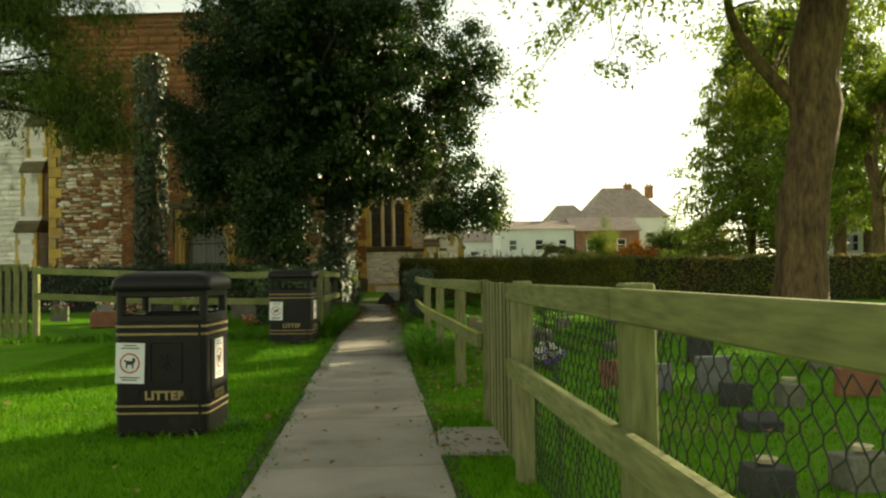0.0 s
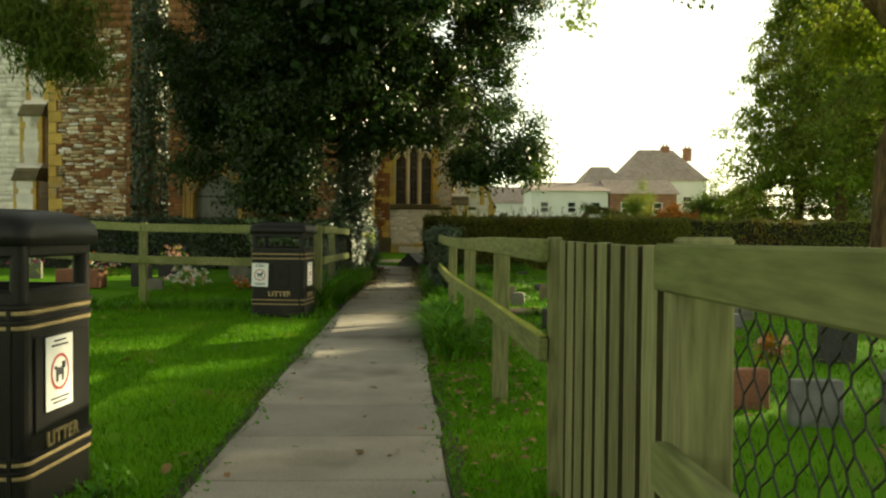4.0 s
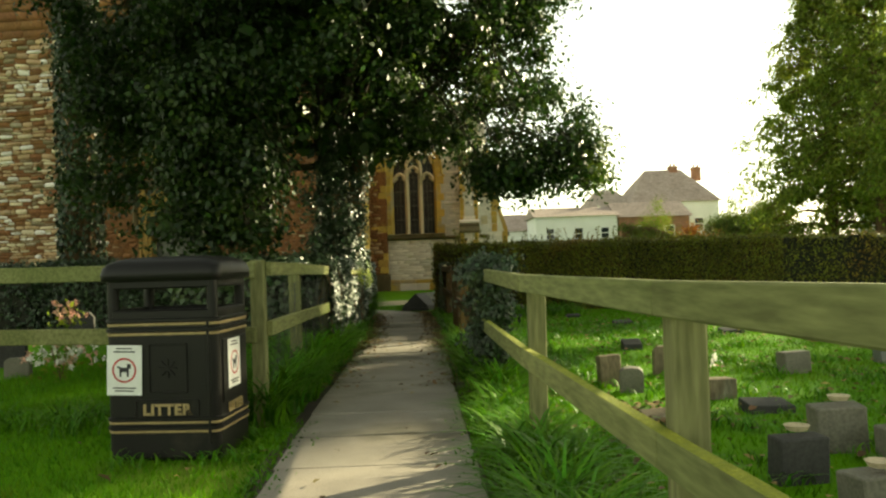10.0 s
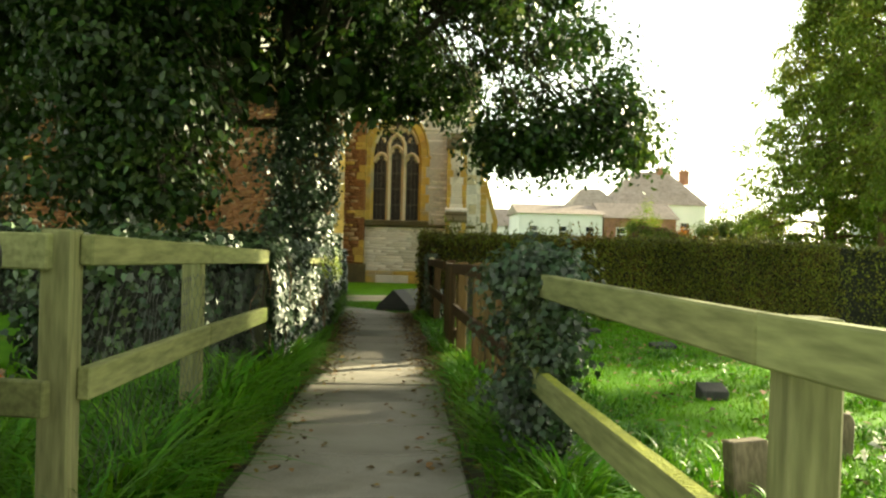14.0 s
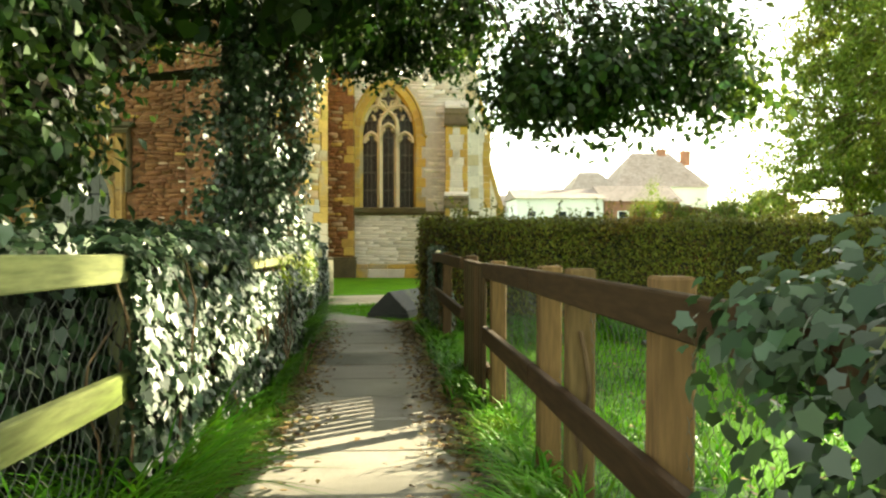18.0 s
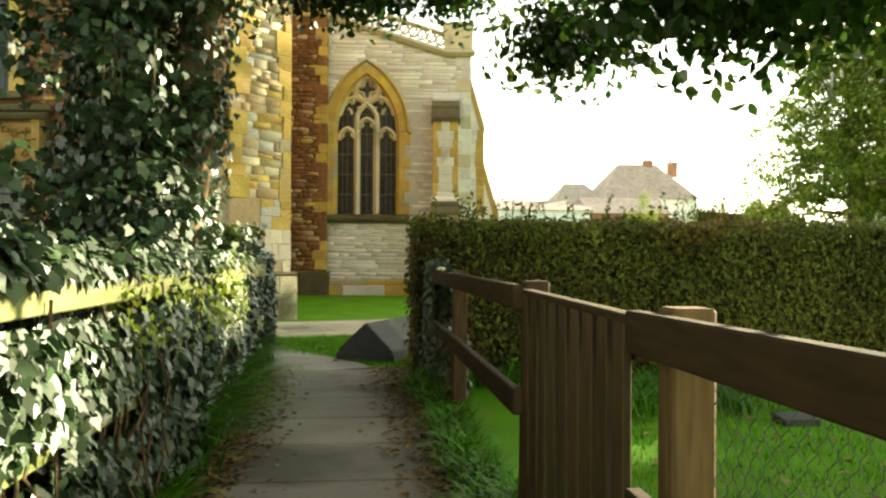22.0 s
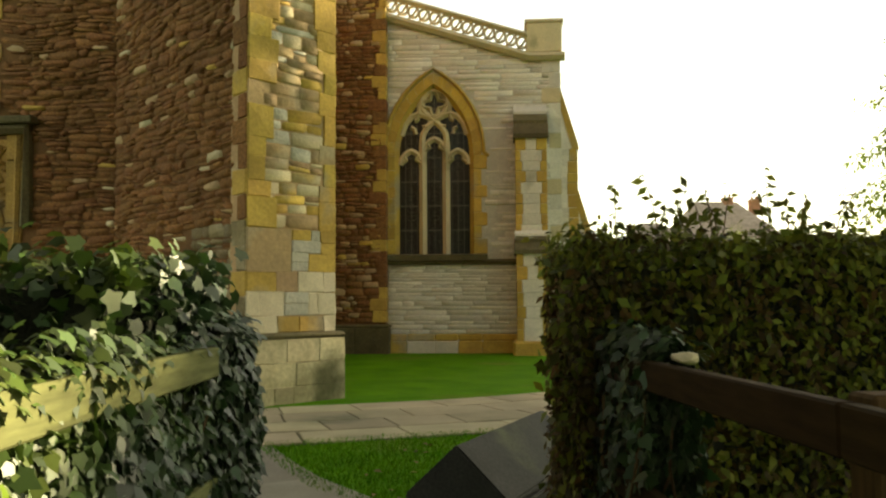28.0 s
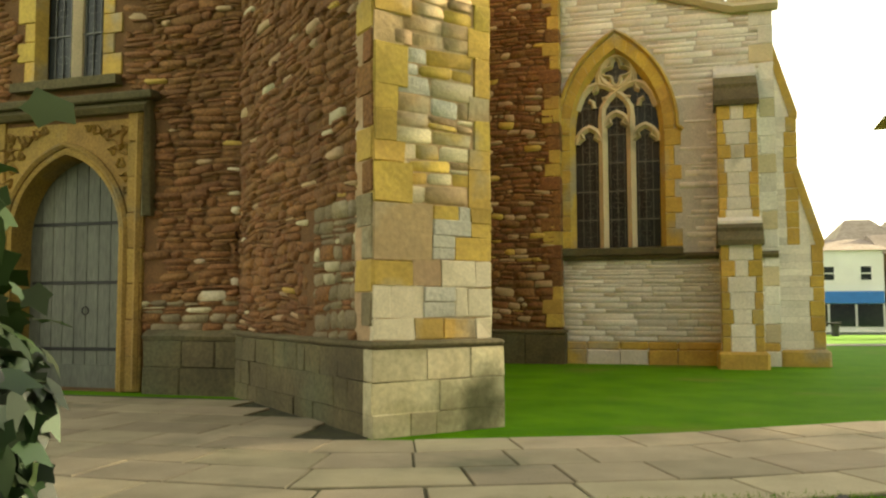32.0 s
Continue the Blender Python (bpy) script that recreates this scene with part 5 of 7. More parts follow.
# --- grey aisle end with the traceried window ---
AW = Face((-1.30, 45.60), (3.02, 45.23))
wc = 1.19
hole = [(wc - 0.98, 2.42), (wc + 0.98, 2.42)] + [(wc + x, z) for x, z in arch(0.98, 4.95, 1.75)]
slope = [(AW.length, 7.3), (AW.length - 0.7, 7.3), (0.0, 8.45)]
slab_wall("aisle_wall", AW, -0.2, 7.3, 0.9, MORTARG, [hole], top=slope, label="grey lias wall in thin courses with a traceried window")


def clear_of_window(u, z, hw, hh):
    top = 7.22 + max(0.0, (AW.length - 0.7 - u)) * (1.15 / (AW.length - 0.7))
    if z + hh > top:
        return False
    x = abs(u - wc) - hw
    if z < 2.3 or z > 6.95:
        return True
    lim = 1.24 if z < 4.95 else max(0.0, 1.24 * (1 - ((z - 4.95) / 2.1) ** 1.7)) + 0.05
    return x > lim


stones(AW, 0.02, AW.length, 0.45, 8.4, (0.06, 0.16), (0.28, 1.3), LIAS, clear_of_window, (0.002, 0.02), 0.007, 0.007, "coursed_stone", singles=280, centre=(2.2, 1.6))
u = 0.0
while u < AW.length:
    w = min(random.uniform(0.5, 0.9), AW.length - u)
    block(AW, u, u + w - 0.006, -0.1, 0.28, 0.10, LIAS if random.random() < 0.45 else GOLDSTONE, "plinth_block", church, 0.05, 0.02)
    block(AW, u, u + w - 0.006, 0.285, 0.45, 0.04, GOLDSTONE, "plinth_block", church, 0.05, 0.03)
    u += w
moulding(AW, [(0.0, 2.22), (AW.length, 2.22)], 0.14, 0.12, PLINTH, "string_course")
church_window("window_1", AW, wc, 2.42, 4.95, 0.98, 1.75, 3, True, label="three-light pointed window with stone tracery and leaded glass")
# sloping cornice, pierced parapet and corner block
moulding(AW, [(0.0, 8.42), (AW.length - 0.75, 7.30), (AW.length + 0.12, 7.30)], 0.2, 0.2, PALESTONE, "cornice")
for k in range(13):
    t0 = k / 13
    u0_, z0_ = t0 * (AW.length - 0.8), 8.56 - t0 * 1.12
    ring = [(u0_ + 0.15 + 0.13 * math.cos(a), z0_ + 0.16 + 0.15 * math.sin(a)) for a in np.linspace(0, math.tau, 12, endpoint=False)]
    moulding(AW, ring, 0.06, 0.06, PALESTONE, "parapet_ring", church, True)
    moulding(AW, [(u0_, z0_ - 0.02), (u0_ + 0.15, z0_ + 0.1), (u0_ + 0.3, z0_ + 0.33)], 0.05, 0.05, PALESTONE, "parapet_bar", church)
moulding(AW, [(0.0, 8.98), (AW.length - 0.8, 7.86)], 0.12, 0.14, PALESTONE, "parapet_coping")
block(AW, AW.length - 0.82, AW.length + 0.06, 7.42, 8.15, 0.1, PALESTONE, "parapet_block", church, 0.9, 0.02)
block(AW, AW.length - 0.86, AW.length + 0.10, 8.15, 8.24, 0.14, PALESTONE, "parapet_coping", church, 0.95, 0.02)
EW = Face((3.02, 45.23), (3.87, 55.0))
slab_wall("aisle_side_wall", EW, -0.2, 7.3, 0.8, MORTARG)
stones(EW, 0, 9, 0.45, 7.3, (0.1, 0.2), (0.4, 0.9), LIAS, None, (0.002, 0.02), 0.01, 0.006, "coursed_stone")
for i in range(18):
    h = 0.38
    w = 0.28 + 0.18 * (i % 2)
    block(AW, AW.length - w, AW.length + 0.012, 0.45 + i * h, 0.45 + (i + 1) * h - 0.01, 0.03, LIAS if i % 3 else PALESTONE, "quoin", church, 0.4, 0.012)


def buttress(face, uc, half, stages, name="buttress", steep=1.25):
    """Stepped buttress: stages of (z0, z1, projection), each topped by a sloping offset."""
    b = part(name, bmesh.new(), LIAS, church, "stepped buttress of grey stone with golden quoins")
    for i, (z0, z1, pr) in enumerate(stages):
        nxt = stages[i + 1][2] if i + 1 < len(stages) else 0.0
        F = Face(face.at(uc - half, 0, pr)[:2], face.at(uc + half, 0, pr)[:2])
        bm = bmesh.new()
        box(bm, (0.01, 0.01, z0), (2 * half - 0.01, pr, z1), 0, F.matrix())
        part("buttress_core", bm, MORTARG, b)
        z = z0
        while z < z1 - 0.05:
            h = min(random.uniform(0.22, 0.36), z1 - z)
            w = random.uniform(0.11, 0.25)
            for s in (0, 1):
                ua, ub = (-0.008, w) if s == 0 else (2 * half - w, 2 * half + 0.008)
                bm = bmesh.new()
                turn = 0.34 - w * 0.6
                box(bm, (ua, -0.012, z + 0.004), (ub, turn, z + h - 0.004), 0.012, F.matrix())
                part("quoin", bm, GOLDSTONE, b)
                if turn < pr - 0.08:
                    bm = bmesh.new()
                    zm = z + h * random.uniform(0.4, 0.6)
                    for za, zb in ((z + 0.003, zm - 0.002), (zm + 0.002, z + h - 0.003)):
                        box(bm, (ua + 0.006 * (s == 0), turn + 0.004, za), (ub - 0.006 * (s == 1), pr, zb), 0.006, F.matrix())
                    part("stone", bm, LIAS, b)
            bm = bmesh.new()
            box(bm, (w + 0.006, -0.006, z + 0.004), (2 * half - w - 0.006, pr, z + h - 0.004), 0.01, F.matrix())
            part("stone", bm, LIAS, b)
            z += h
        run = pr - nxt
        if steep > 2:
            tilt_m = F.matrix() @ Matrix(((0, 1, 0, 0), (1, 0, 0, 0), (0, 0, 1, 0), (0, 0, 0, 1)))
            for nm_, poly, inset, mat in (("stone", [(0.0, z1), (run, z1 + run * steep), (pr + 0.02, z1 + run * steep), (pr + 0.02, z1)], 0.004, LIAS), ("raking_coping", [(-0.03, z1 - 0.05), (-0.04, z1 + 0.06), (run, z1 + run * steep + 0.1), (run + 0.09, z1 + run * steep - 0.1), (0.12, z1 - 0.02)], -0.02, GOLDSTONE)):
                bm = bmesh.new()
                prism(bm, poly, inset, 2 * half - inset)
                bmesh.ops.transform(bm, matrix=tilt_m, verts=bm.verts)
                bmesh.ops.recalc_face_normals(bm, faces=bm.faces)
                part(nm_, bm, mat, b)
        for q in range(0 if steep > 2 else 3):
            ya, yb = -0.09 + (run + 0.09) * q / 3, -0.09 + (run + 0.09) * (q + 1) / 3
            za, zb = z1 + run * steep * q / 3 - (0.1 if q == 0 else 0.0), z1 + run * steep * (q + 1) / 3 + 0.06
            bm = bmesh.new()
            prism(bm, [(ya, za), (ya, za + 0.10), (yb + 0.03, zb), (pr + 0.02, zb), (pr + 0.02, za)], -0.05 + 0.008 * q, 2 * half + 0.05 - 0.008 * q)
            bmesh.ops.transform(bm, matrix=F.matrix() @ Matrix(((0, 1, 0, 0), (1, 0, 0, 0), (0, 0, 1, 0), (0, 0, 0, 1))), verts=bm.verts)
            bmesh.ops.recalc_face_normals(bm, faces=bm.faces)
            part("offset_stone", bm, PLINTH if q < 2 else LIAS, b)
    F = Face(face.at(uc - half, 0, stages[0][2])[:2], face.at(uc + half, 0, stages[0][2])[:2])
    bm = bmesh.new()
    box(bm, (-0.1, -0.1, -0.1), (2 * half + 0.1, stages[0][2], 0.32), 0.05, F.matrix())
    part("base", bm, GOLDSTONE, b)
    return b


buttress(AW, 3.58, 0.37, [(0.0, 2.45, 1.0), (2.45, 5.25, 0.65)])
buttress(EW, 0.42, 0.40, [(0.0, 2.4, 0.82), (2.4, 5.0, 0.40)], steep=3.6)
buttress(EW, 5.2, 0.40, [(0.0, 2.45, 0.9), (2.45, 5.0, 0.5)])

# --- far left end: grey tower stage and stepped buttress ---
slab_wall("tower_side", Face((-21.0, 41.6), (-15.4, 41.0)), -0.2, 11.0, 0.9, MORTARG)
stones(Face((-21.0, 41.6), (-15.4, 41.0)), 0, 5.6, 0, 10, (0.15, 0.3), (0.4, 0.9), LIAS, None, (0.002, 0.03), 0.012, 0.008, "coursed_stone")
buttress(Face((-17.6, 41.2), (-15.4, 41.0)), 1.2, 0.5, [(0.0, 3.2, 1.6), (3.2, 6.0, 1.1), (6.0, 8.2, 0.6)])
slab_wall("tower_return", Face((-15.4, 46.0), (-15.4, 39.25)), -0.2, 13.0, 0.9, REDSTONE)
# roofs that close the building
bm = bmesh.new()
bm.faces.new([bm.verts.new(p) for p in ((-15.6, 39.0, 12.9), (-4.0, 38.0, 12.9), (-3.4, 55.0, 12.9), (-15.6, 55, 12.9))])
part("tower_roof", bm, LEAD, church)
bm = bmesh.new()
bm.faces.new([bm.verts.new(p) for p in ((-3.9, 45.7, 8.7), (2.95, 45.4, 7.2), (3.75, 55.0, 7.2), (-3.4, 55, 8.7))])
part("aisle_roof", bm, LEAD, church)


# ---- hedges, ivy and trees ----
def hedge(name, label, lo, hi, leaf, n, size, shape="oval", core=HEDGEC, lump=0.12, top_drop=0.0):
    """A clipped hedge: a solid core coloured dark as inner shade, leaves over top, faces and ends."""
    h = thing(name, label, "hedge")
    lo, hi = np.array(lo, float), np.array(hi, float)
    c, half = (lo + hi) / 2, (hi - lo) / 2
    bm = bmesh.new()
    nx = max(2, int((hi - lo)[0] / 0.35))
    ny = max(2, int((hi - lo)[1] / 0.35))
    nz = 5
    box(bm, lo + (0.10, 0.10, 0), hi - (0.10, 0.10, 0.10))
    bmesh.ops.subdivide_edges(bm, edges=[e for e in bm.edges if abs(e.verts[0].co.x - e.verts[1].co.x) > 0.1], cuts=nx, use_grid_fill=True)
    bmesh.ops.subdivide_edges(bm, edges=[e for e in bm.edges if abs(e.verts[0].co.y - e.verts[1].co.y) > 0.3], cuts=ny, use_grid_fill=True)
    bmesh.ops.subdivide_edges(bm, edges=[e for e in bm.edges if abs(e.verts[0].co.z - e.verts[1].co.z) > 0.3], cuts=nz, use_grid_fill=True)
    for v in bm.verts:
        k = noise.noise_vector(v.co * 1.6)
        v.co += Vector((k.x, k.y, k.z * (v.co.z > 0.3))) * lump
    part("shade_core", bm, core, h)
    area = np.array([half[1] * half[2], half[1] * half[2], half[0] * half[2], half[0] * half[2], half[0] * half[1]])
    pick = rng.choice(5, n, p=area / area.sum())
    p = c + rng.uniform(-1, 1, (n, 3)) * half
    out = np.zeros((n, 3))
    for k, (ax, s) in enumerate(((0, -1), (0, 1), (1, -1), (1, 1), (2, 1))):
        sel = pick == k
        p[sel, ax] = c[ax] + s * half[ax]
        out[sel, ax] = s
    wob = np.array([noise.noise_vector(Vector(q) * 1.6) for q in p]) * lump
    p = p + wob + rng.normal(0, 0.035, (n, 3)) - out * rng.random((n, 1)) * 0.14
    if top_drop:
        t = (p[:, 0] - lo[0]) / (hi[0] - lo[0])
        p[:, 2] -= np.where(p[:, 2] > 0.6, top_drop * t, 0)
    p[:, 2] = np.maximum(p[:, 2], 0.02)
    part("foliage", leaf_mesh("foliage", p, out + (0, 0, 0.3), size, leaf, shape), leaf, h, "", "stuff")
    return h


def sprigs(h, points, leaf, shape="oval", size=0.055, n=13):
    """Loose shoots standing up from a hedge."""
    bm = bmesh.new()
    P, O = [], []
    for x, y, z in points:
        tip = Vector((x + random.uniform(-0.12, 0.12), y + random.uniform(-0.1, 0.1), z + random.uniform(0.15, 0.42)))
        tube(bm, [(x, y, z - 0.15), Vector((x, y, z)).lerp(tip, 0.5), tip], [0.004, 0.003, 0.0015], 4)
        for k in range(n):
            q = Vector((x, y, z)).lerp(tip, 0.25 + 0.75 * k / n)
            P.append(q)
            O.append((random.uniform(-1, 1), random.uniform(-1, 1), 0.6))
    part("shoot_work", bm, BARK, h, "", "stuff")
    part("shoot_leaves", leaf_mesh("shoot_leaves", P, O, size, leaf, shape), leaf, h, "", "stuff")


RH = hedge("hedge", "clipped beech hedge turning brown with loose shoots on top", (0.52, 28.35, 0.0), (17.0, 29.4, 1.56), HEDGE, 42000, 0.075, "oval", top_drop=0.05)
# close small leaves on the face and the clipped end beside the path, browning towards the end
ep = np.vstack([rng.uniform((0.50, 28.32, 0.03), (0.66, 29.42, 1.54), (6500, 3)), rng.uniform((0.5, 28.27, 0.03), (8.5, 28.43, 1.54), (26000, 3)), rng.uniform((0.5, 28.3, 1.44), (8.5, 29.4, 1.6), (15000, 3))])
ep[6500:, 2] -= 0.05 * (ep[6500:, 0] - 0.5) / 16.5
eo = np.vstack([np.tile((-1.0, 0, 0.3), (6500, 1)), np.tile((0, -1.0, 0.3), (26000, 1)), np.tile((0, 0, 1.0), (15000, 1))])
ep += np.array([noise.noise_vector(Vector(q) * 2.3) for q in ep]) * 0.06
brown = rng.random(len(ep)) < np.clip(0.85 - 0.45 * (ep[:, 0] - 0.5), 0.22, 0.85) * np.where(ep[:, 2] > 1.42, 0.4, 1.0)
for sel, leaf, label in ((brown, HEDGEB, "browning beech leaves"), (~brown, HEDGE, "green beech leaves")):
    part("end_foliage", leaf_mesh("end_foliage", ep[sel], eo[sel], 0.052, leaf, "oval"), leaf, RH, label, "stuff")
sprigs(RH, [(random.uniform(0.6, 7.5), random.uniform(28.4, 29.2), 1.5) for _ in range(80)], HEDGE)
sprigs(RH, [(random.uniform(0.6, 1.9), random.uniform(28.4, 29.2), 1.58) for _ in range(11)], HEDGE, size=0.066, n=9)
hedge("hedge", "clipped beech hedge along the churchyard lawn", (17.0, 28.5, 0.0), (42.0, 29.8, 1.5), HEDGE, 26000, 0.13, "oval")
hedge("hedge", "dense ivy-grown hedge closing the fenced graveyard", (-8.0, 27.15, 0.0), (-1.03, 28.36, 1.42), IVY, 30000, 0.066, "ivy")
hedge("hedge", "ivy-grown hedge running on behind the graves", (-30.0, 27.2, 0.0), (-8.0, 28.36, 1.42), IVY, 24000, 0.1, "oval")


def ivy_bank(name, label, a, b, base, top, depth, n, size, leaf, category="ivy", gaps=9.0):
    """Ivy hanging over a stretch of fence from a to b, thicker in the middle."""
    h = thing(name, label, category)
    a, b = Vector(a), Vector(b)
    d = b - a
    q = Vector((d.y, -d.x)).normalized()
    s = rng.random(n)
    t = rng.random(n) ** 0.8
    z = base + (top - base) * t
    k = np.array([noise.noise(Vector((a.x + d.x * u + 3.1, (a.y + d.y * u) * 1.3, w * 1.3))) for u, w in zip(s, z)])
    bulge = depth * (0.75 + 0.55 * k) * (0.55 + 0.45 * np.sin(np.pi * np.clip(t, 0, 1) * 0.9 + 0.25))
    side = rng.choice([1.0, 1.0, 1.0, -1.0], n)
    crown = rng.random(n) < 0.18
    w = np.where(crown, rng.uniform(-1, 1, n), side) * bulge * (1 - 0.6 * rng.random(n) ** 1.5)
    z = np.where(crown, top + 0.10 * k + rng.normal(0, 0.03, n), z)
    p = np.stack([a.x + d.x * s + q.x * w, a.y + d.y * s + q.y * w, z], 1)
    # gaps where the timber shows through
    bare = np.array([noise.noise(Vector((0.7, u[1] * 1.1, 0.3))) + 0.7 * noise.noise(Vector((2.7, u[1] * 4.3, 0.9))) for u in p])
    rail_band = ((np.abs(z - (top - 0.12)) < 0.075) | (np.abs(z - (top - 0.58)) < 0.07)) & (w > 0) & (bare > gaps - np.where((p[:, 1] > 22.6) & (p[:, 1] < 25.4) & (z > top - 0.3), 0.4, 0.0))
    keep = ~rail_band
    p, w, crown = p[keep], w[keep], crown[keep]
    o = np.stack([q.x * np.sign(w), q.y * np.sign(w), np.where(crown, 1.2, 0.25)], 1)
    part("foliage", leaf_mesh("foliage", p, o, size, leaf, "ivy", 0.9, 0.78), leaf, h, "", "stuff")
    bm = bmesh.new()
    for i in range(int(d.length * 14)):
        u = random.random()
        c = a + d * u
        z0, z1 = random.uniform(0, 0.4), random.uniform(0.5, top)
        off = random.uniform(-0.6, 0.6) * depth
        pts = [(c.x + q.x * off + random.uniform(-0.05, 0.05), c.y + q.y * off + random.uniform(-0.035, 0.035) * j, z0 + (z1 - z0) * j / 4) for j in range(5)]
        tube(bm, pts, 0.006, 4, False)
    part("stem_work", bm, BARK, h, "", "stuff")
    return h


hedge("ivy_mound", "sprawling ivy and shrubs grown up behind the timber fence", (-2.7, 18.9, 0.0), (-1.17, 26.4, 1.27), IVY, 22000, 0.066, "ivy", lump=0.2)
ivy_bank("ivy", "thick sunlit ivy covering the timber fence", (-0.945, 19.3), (-0.945, 24.4), 0.08, 1.18, 0.19, 24000, 0.06, IVY, gaps=0.24)
ivy_bank("ivy", "dense ivy draped over the fence end", (-0.945, 24.2), (-0.95, 28.2), 0.05, 1.12, 0.14, 23000, 0.05, IVY, gaps=0.1)
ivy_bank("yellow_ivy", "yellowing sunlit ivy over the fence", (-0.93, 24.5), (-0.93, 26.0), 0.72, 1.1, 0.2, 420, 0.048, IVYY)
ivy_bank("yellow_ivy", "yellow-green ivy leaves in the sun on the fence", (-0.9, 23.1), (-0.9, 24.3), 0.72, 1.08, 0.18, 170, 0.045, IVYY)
clump = thing("ivy", "straggling dark ivy clump grown over the fence rail and post", "ivy")
cc = np.vstack([np.stack([rng.normal(0.86, 0.07, 60), np.clip(rng.normal(16.95, 0.24, 60), 16.45, 17.5), rng.uniform(0.1, 1.08, 60)], 1), np.stack([rng.normal(0.86, 0.09, 30), rng.uniform(16.4, 17.5, 30), rng.normal(1.07, 0.05, 30)], 1)])
p, o = clumps(13000, cc, 0.14, 0.9)
p[:, 2] = np.maximum(p[:, 2], 0.02)
part("foliage", leaf_mesh("foliage", p, o + (-0.5, -0.3, 0.3), 0.036, IVY, "ivy", 0.7, 0.9), IVY, clump, "", "stuff")
bm = bmesh.new()
for k in range(14):
    x, y = random.gauss(0.86, 0.05), min(17.4, max(16.6, random.gauss(17.0, 0.2)))
    tube(bm, [(x + random.gauss(0, 0.03), y + random.gauss(0, 0.03), z) for z in (0.0, 0.3, 0.6, 0.85, 1.05)], 0.0035, 4, False)
part("stem_work", bm, BARK, clump, "", "stuff")
ivy_bank("ivy", "straggling ivy on the fence by the hedge", (0.73, 27.55), (0.68, 28.5), 0.05, 1.1, 0.17, 3800, 0.056, IVY)
ivy_bank("ivy", "straggling ivy low on the fence by the hedge", (0.74, 26.3), (0.73, 27.6), 0.03, 0.55, 0.14, 1100, 0.055, IVY)


ivy_bank("ivy", "glossy dark ivy at the end of the hedge", (-1.15, 27.4), (-1.01, 28.42), 0.02, 1.14, 0.08, 5200, 0.056, IVY)


def trunk_mesh(points, radii, sides=14, rough=0.12, parent=None, label="", mat=None):
    bm = bmesh.new()
    tube(bm, points, radii, sides)
    for v in bm.verts:
        k = noise.noise_vector(v.co * 2.3)
        v.co += Vector((k.x, k.y, 0)) * rough
    for f in bm.faces:
        f.smooth = True
    return part("trunk", bm, mat or BARK, parent, label)


def tree(name, label, base, trunk_top, r0, centres, radius, leaf, n, size, shape, limbs=9, squash=0.75, sides=12, droop=0.4, lean=(0, 0), bark=None):
    """Trunk, limbs that reach into the crown, and leaves in clumps with gaps."""
    t = thing(name, label, "tree")
    x, y = base
    pts = [(x + lean[0] * k / 6, y + lean[1] * k / 6, -0.2 + (trunk_top + 0.2) * k / 6) for k in range(7)]
    trunk_mesh(pts, [r0 * (1.35, 1.08, 1.0, 0.94, 0.9, 0.84, 0.74)[k] for k in range(7)], sides, r0 * 0.22, t, mat=bark or BARK)
    C = np.asarray(centres)
    order = rng.permutation(len(C))[:limbs]
    for i in order:
        bm = bmesh.new()
        z0 = trunk_top * random.uniform(0.72, 1.0)
        start = Vector((x + lean[0] * z0 / trunk_top, y + lean[1] * z0 / trunk_top, z0))
        sweep_limb(bm, start, Vector(C[i]), r0 * 0.42, r0 * 0.06, 0.5)
        part("limb", bm, bark or BARK, t)
    bm = bmesh.new()
    for c in C:
        j = order[np.argmin(((C[order] - c) ** 2).sum(1))]
        a = Vector(C[j]).lerp(Vector((x, y, trunk_top)), random.uniform(0.0, 0.5))
        sweep_limb(bm, a, Vector(c), r0 * 0.10, r0 * 0.02, 0.4, 4, 4)
    part("branch_work", bm, bark or BARK, t, "", "stuff")
    p, o = clumps(n, C, radius, squash)
    part("crown", leaf_mesh("crown", p, o + (0, 0, 0.4), size, leaf, shape, droop), leaf, t, "", "stuff")
    return t


def crown_centres(n, centre, radii, zmin=-9, shell=0.6):
    p, _ = blob_points(n, centre, radii, shell, 0.25, zmin=zmin)
    return p


# the holly that overhangs the path, with two ivy-clad stems
hc = np.vstack([crown_centres(340, (-1.5, 25.0, 6.7), (4.6, 4.3, 4.9), 3.45, 0.8), crown_centres(56, (-3.9, 25.2, 4.6), (1.9, 2.3, 2.0), 2.85, 0.8), crown_centres(26, (2.2, 24.6, 3.7), (1.5, 2.2, 0.9), 2.95, 0.8), crown_centres(6, (1.7, 23.6, 2.7), (0.4, 0.6, 0.4), 2.3, 0.8), crown_centres(9, (1.9, 27.5, 3.1), (0.6, 0.6, 0.5), 2.8, 0.8), crown_centres(6, (2.9, 24.4, 3.0), (0.6, 0.6, 0.4), 2.6, 0.8), rng.uniform((1.3, 23.2, 2.5), (3.3, 24.6, 2.95), (13, 3)), crown_centres(30, (0.5, 28.0, 4.2), (1.4, 0.9, 0.8), 3.78, 0.9), crown_centres(26, (2.3, 25.2, 6.6), (1.1, 1.6, 1.8), 4.6, 0.8), crown_centres(46, (-4.5, 25.4, 6.4), (1.7, 2.2, 3.2), 3.3, 0.9), rng.uniform((-3.4, 20.6, 1.6), (-2.05, 22.3, 4.0), (56, 3)), rng.uniform((-5.0, 22.0, 2.4), (-3.2, 23.6, 4.2), (22, 3))])
hc = hc[(hc[:, 0] < 0.6) | (hc[:, 2] > 4.5) | (rng.random(len(hc)) < 0.62)]
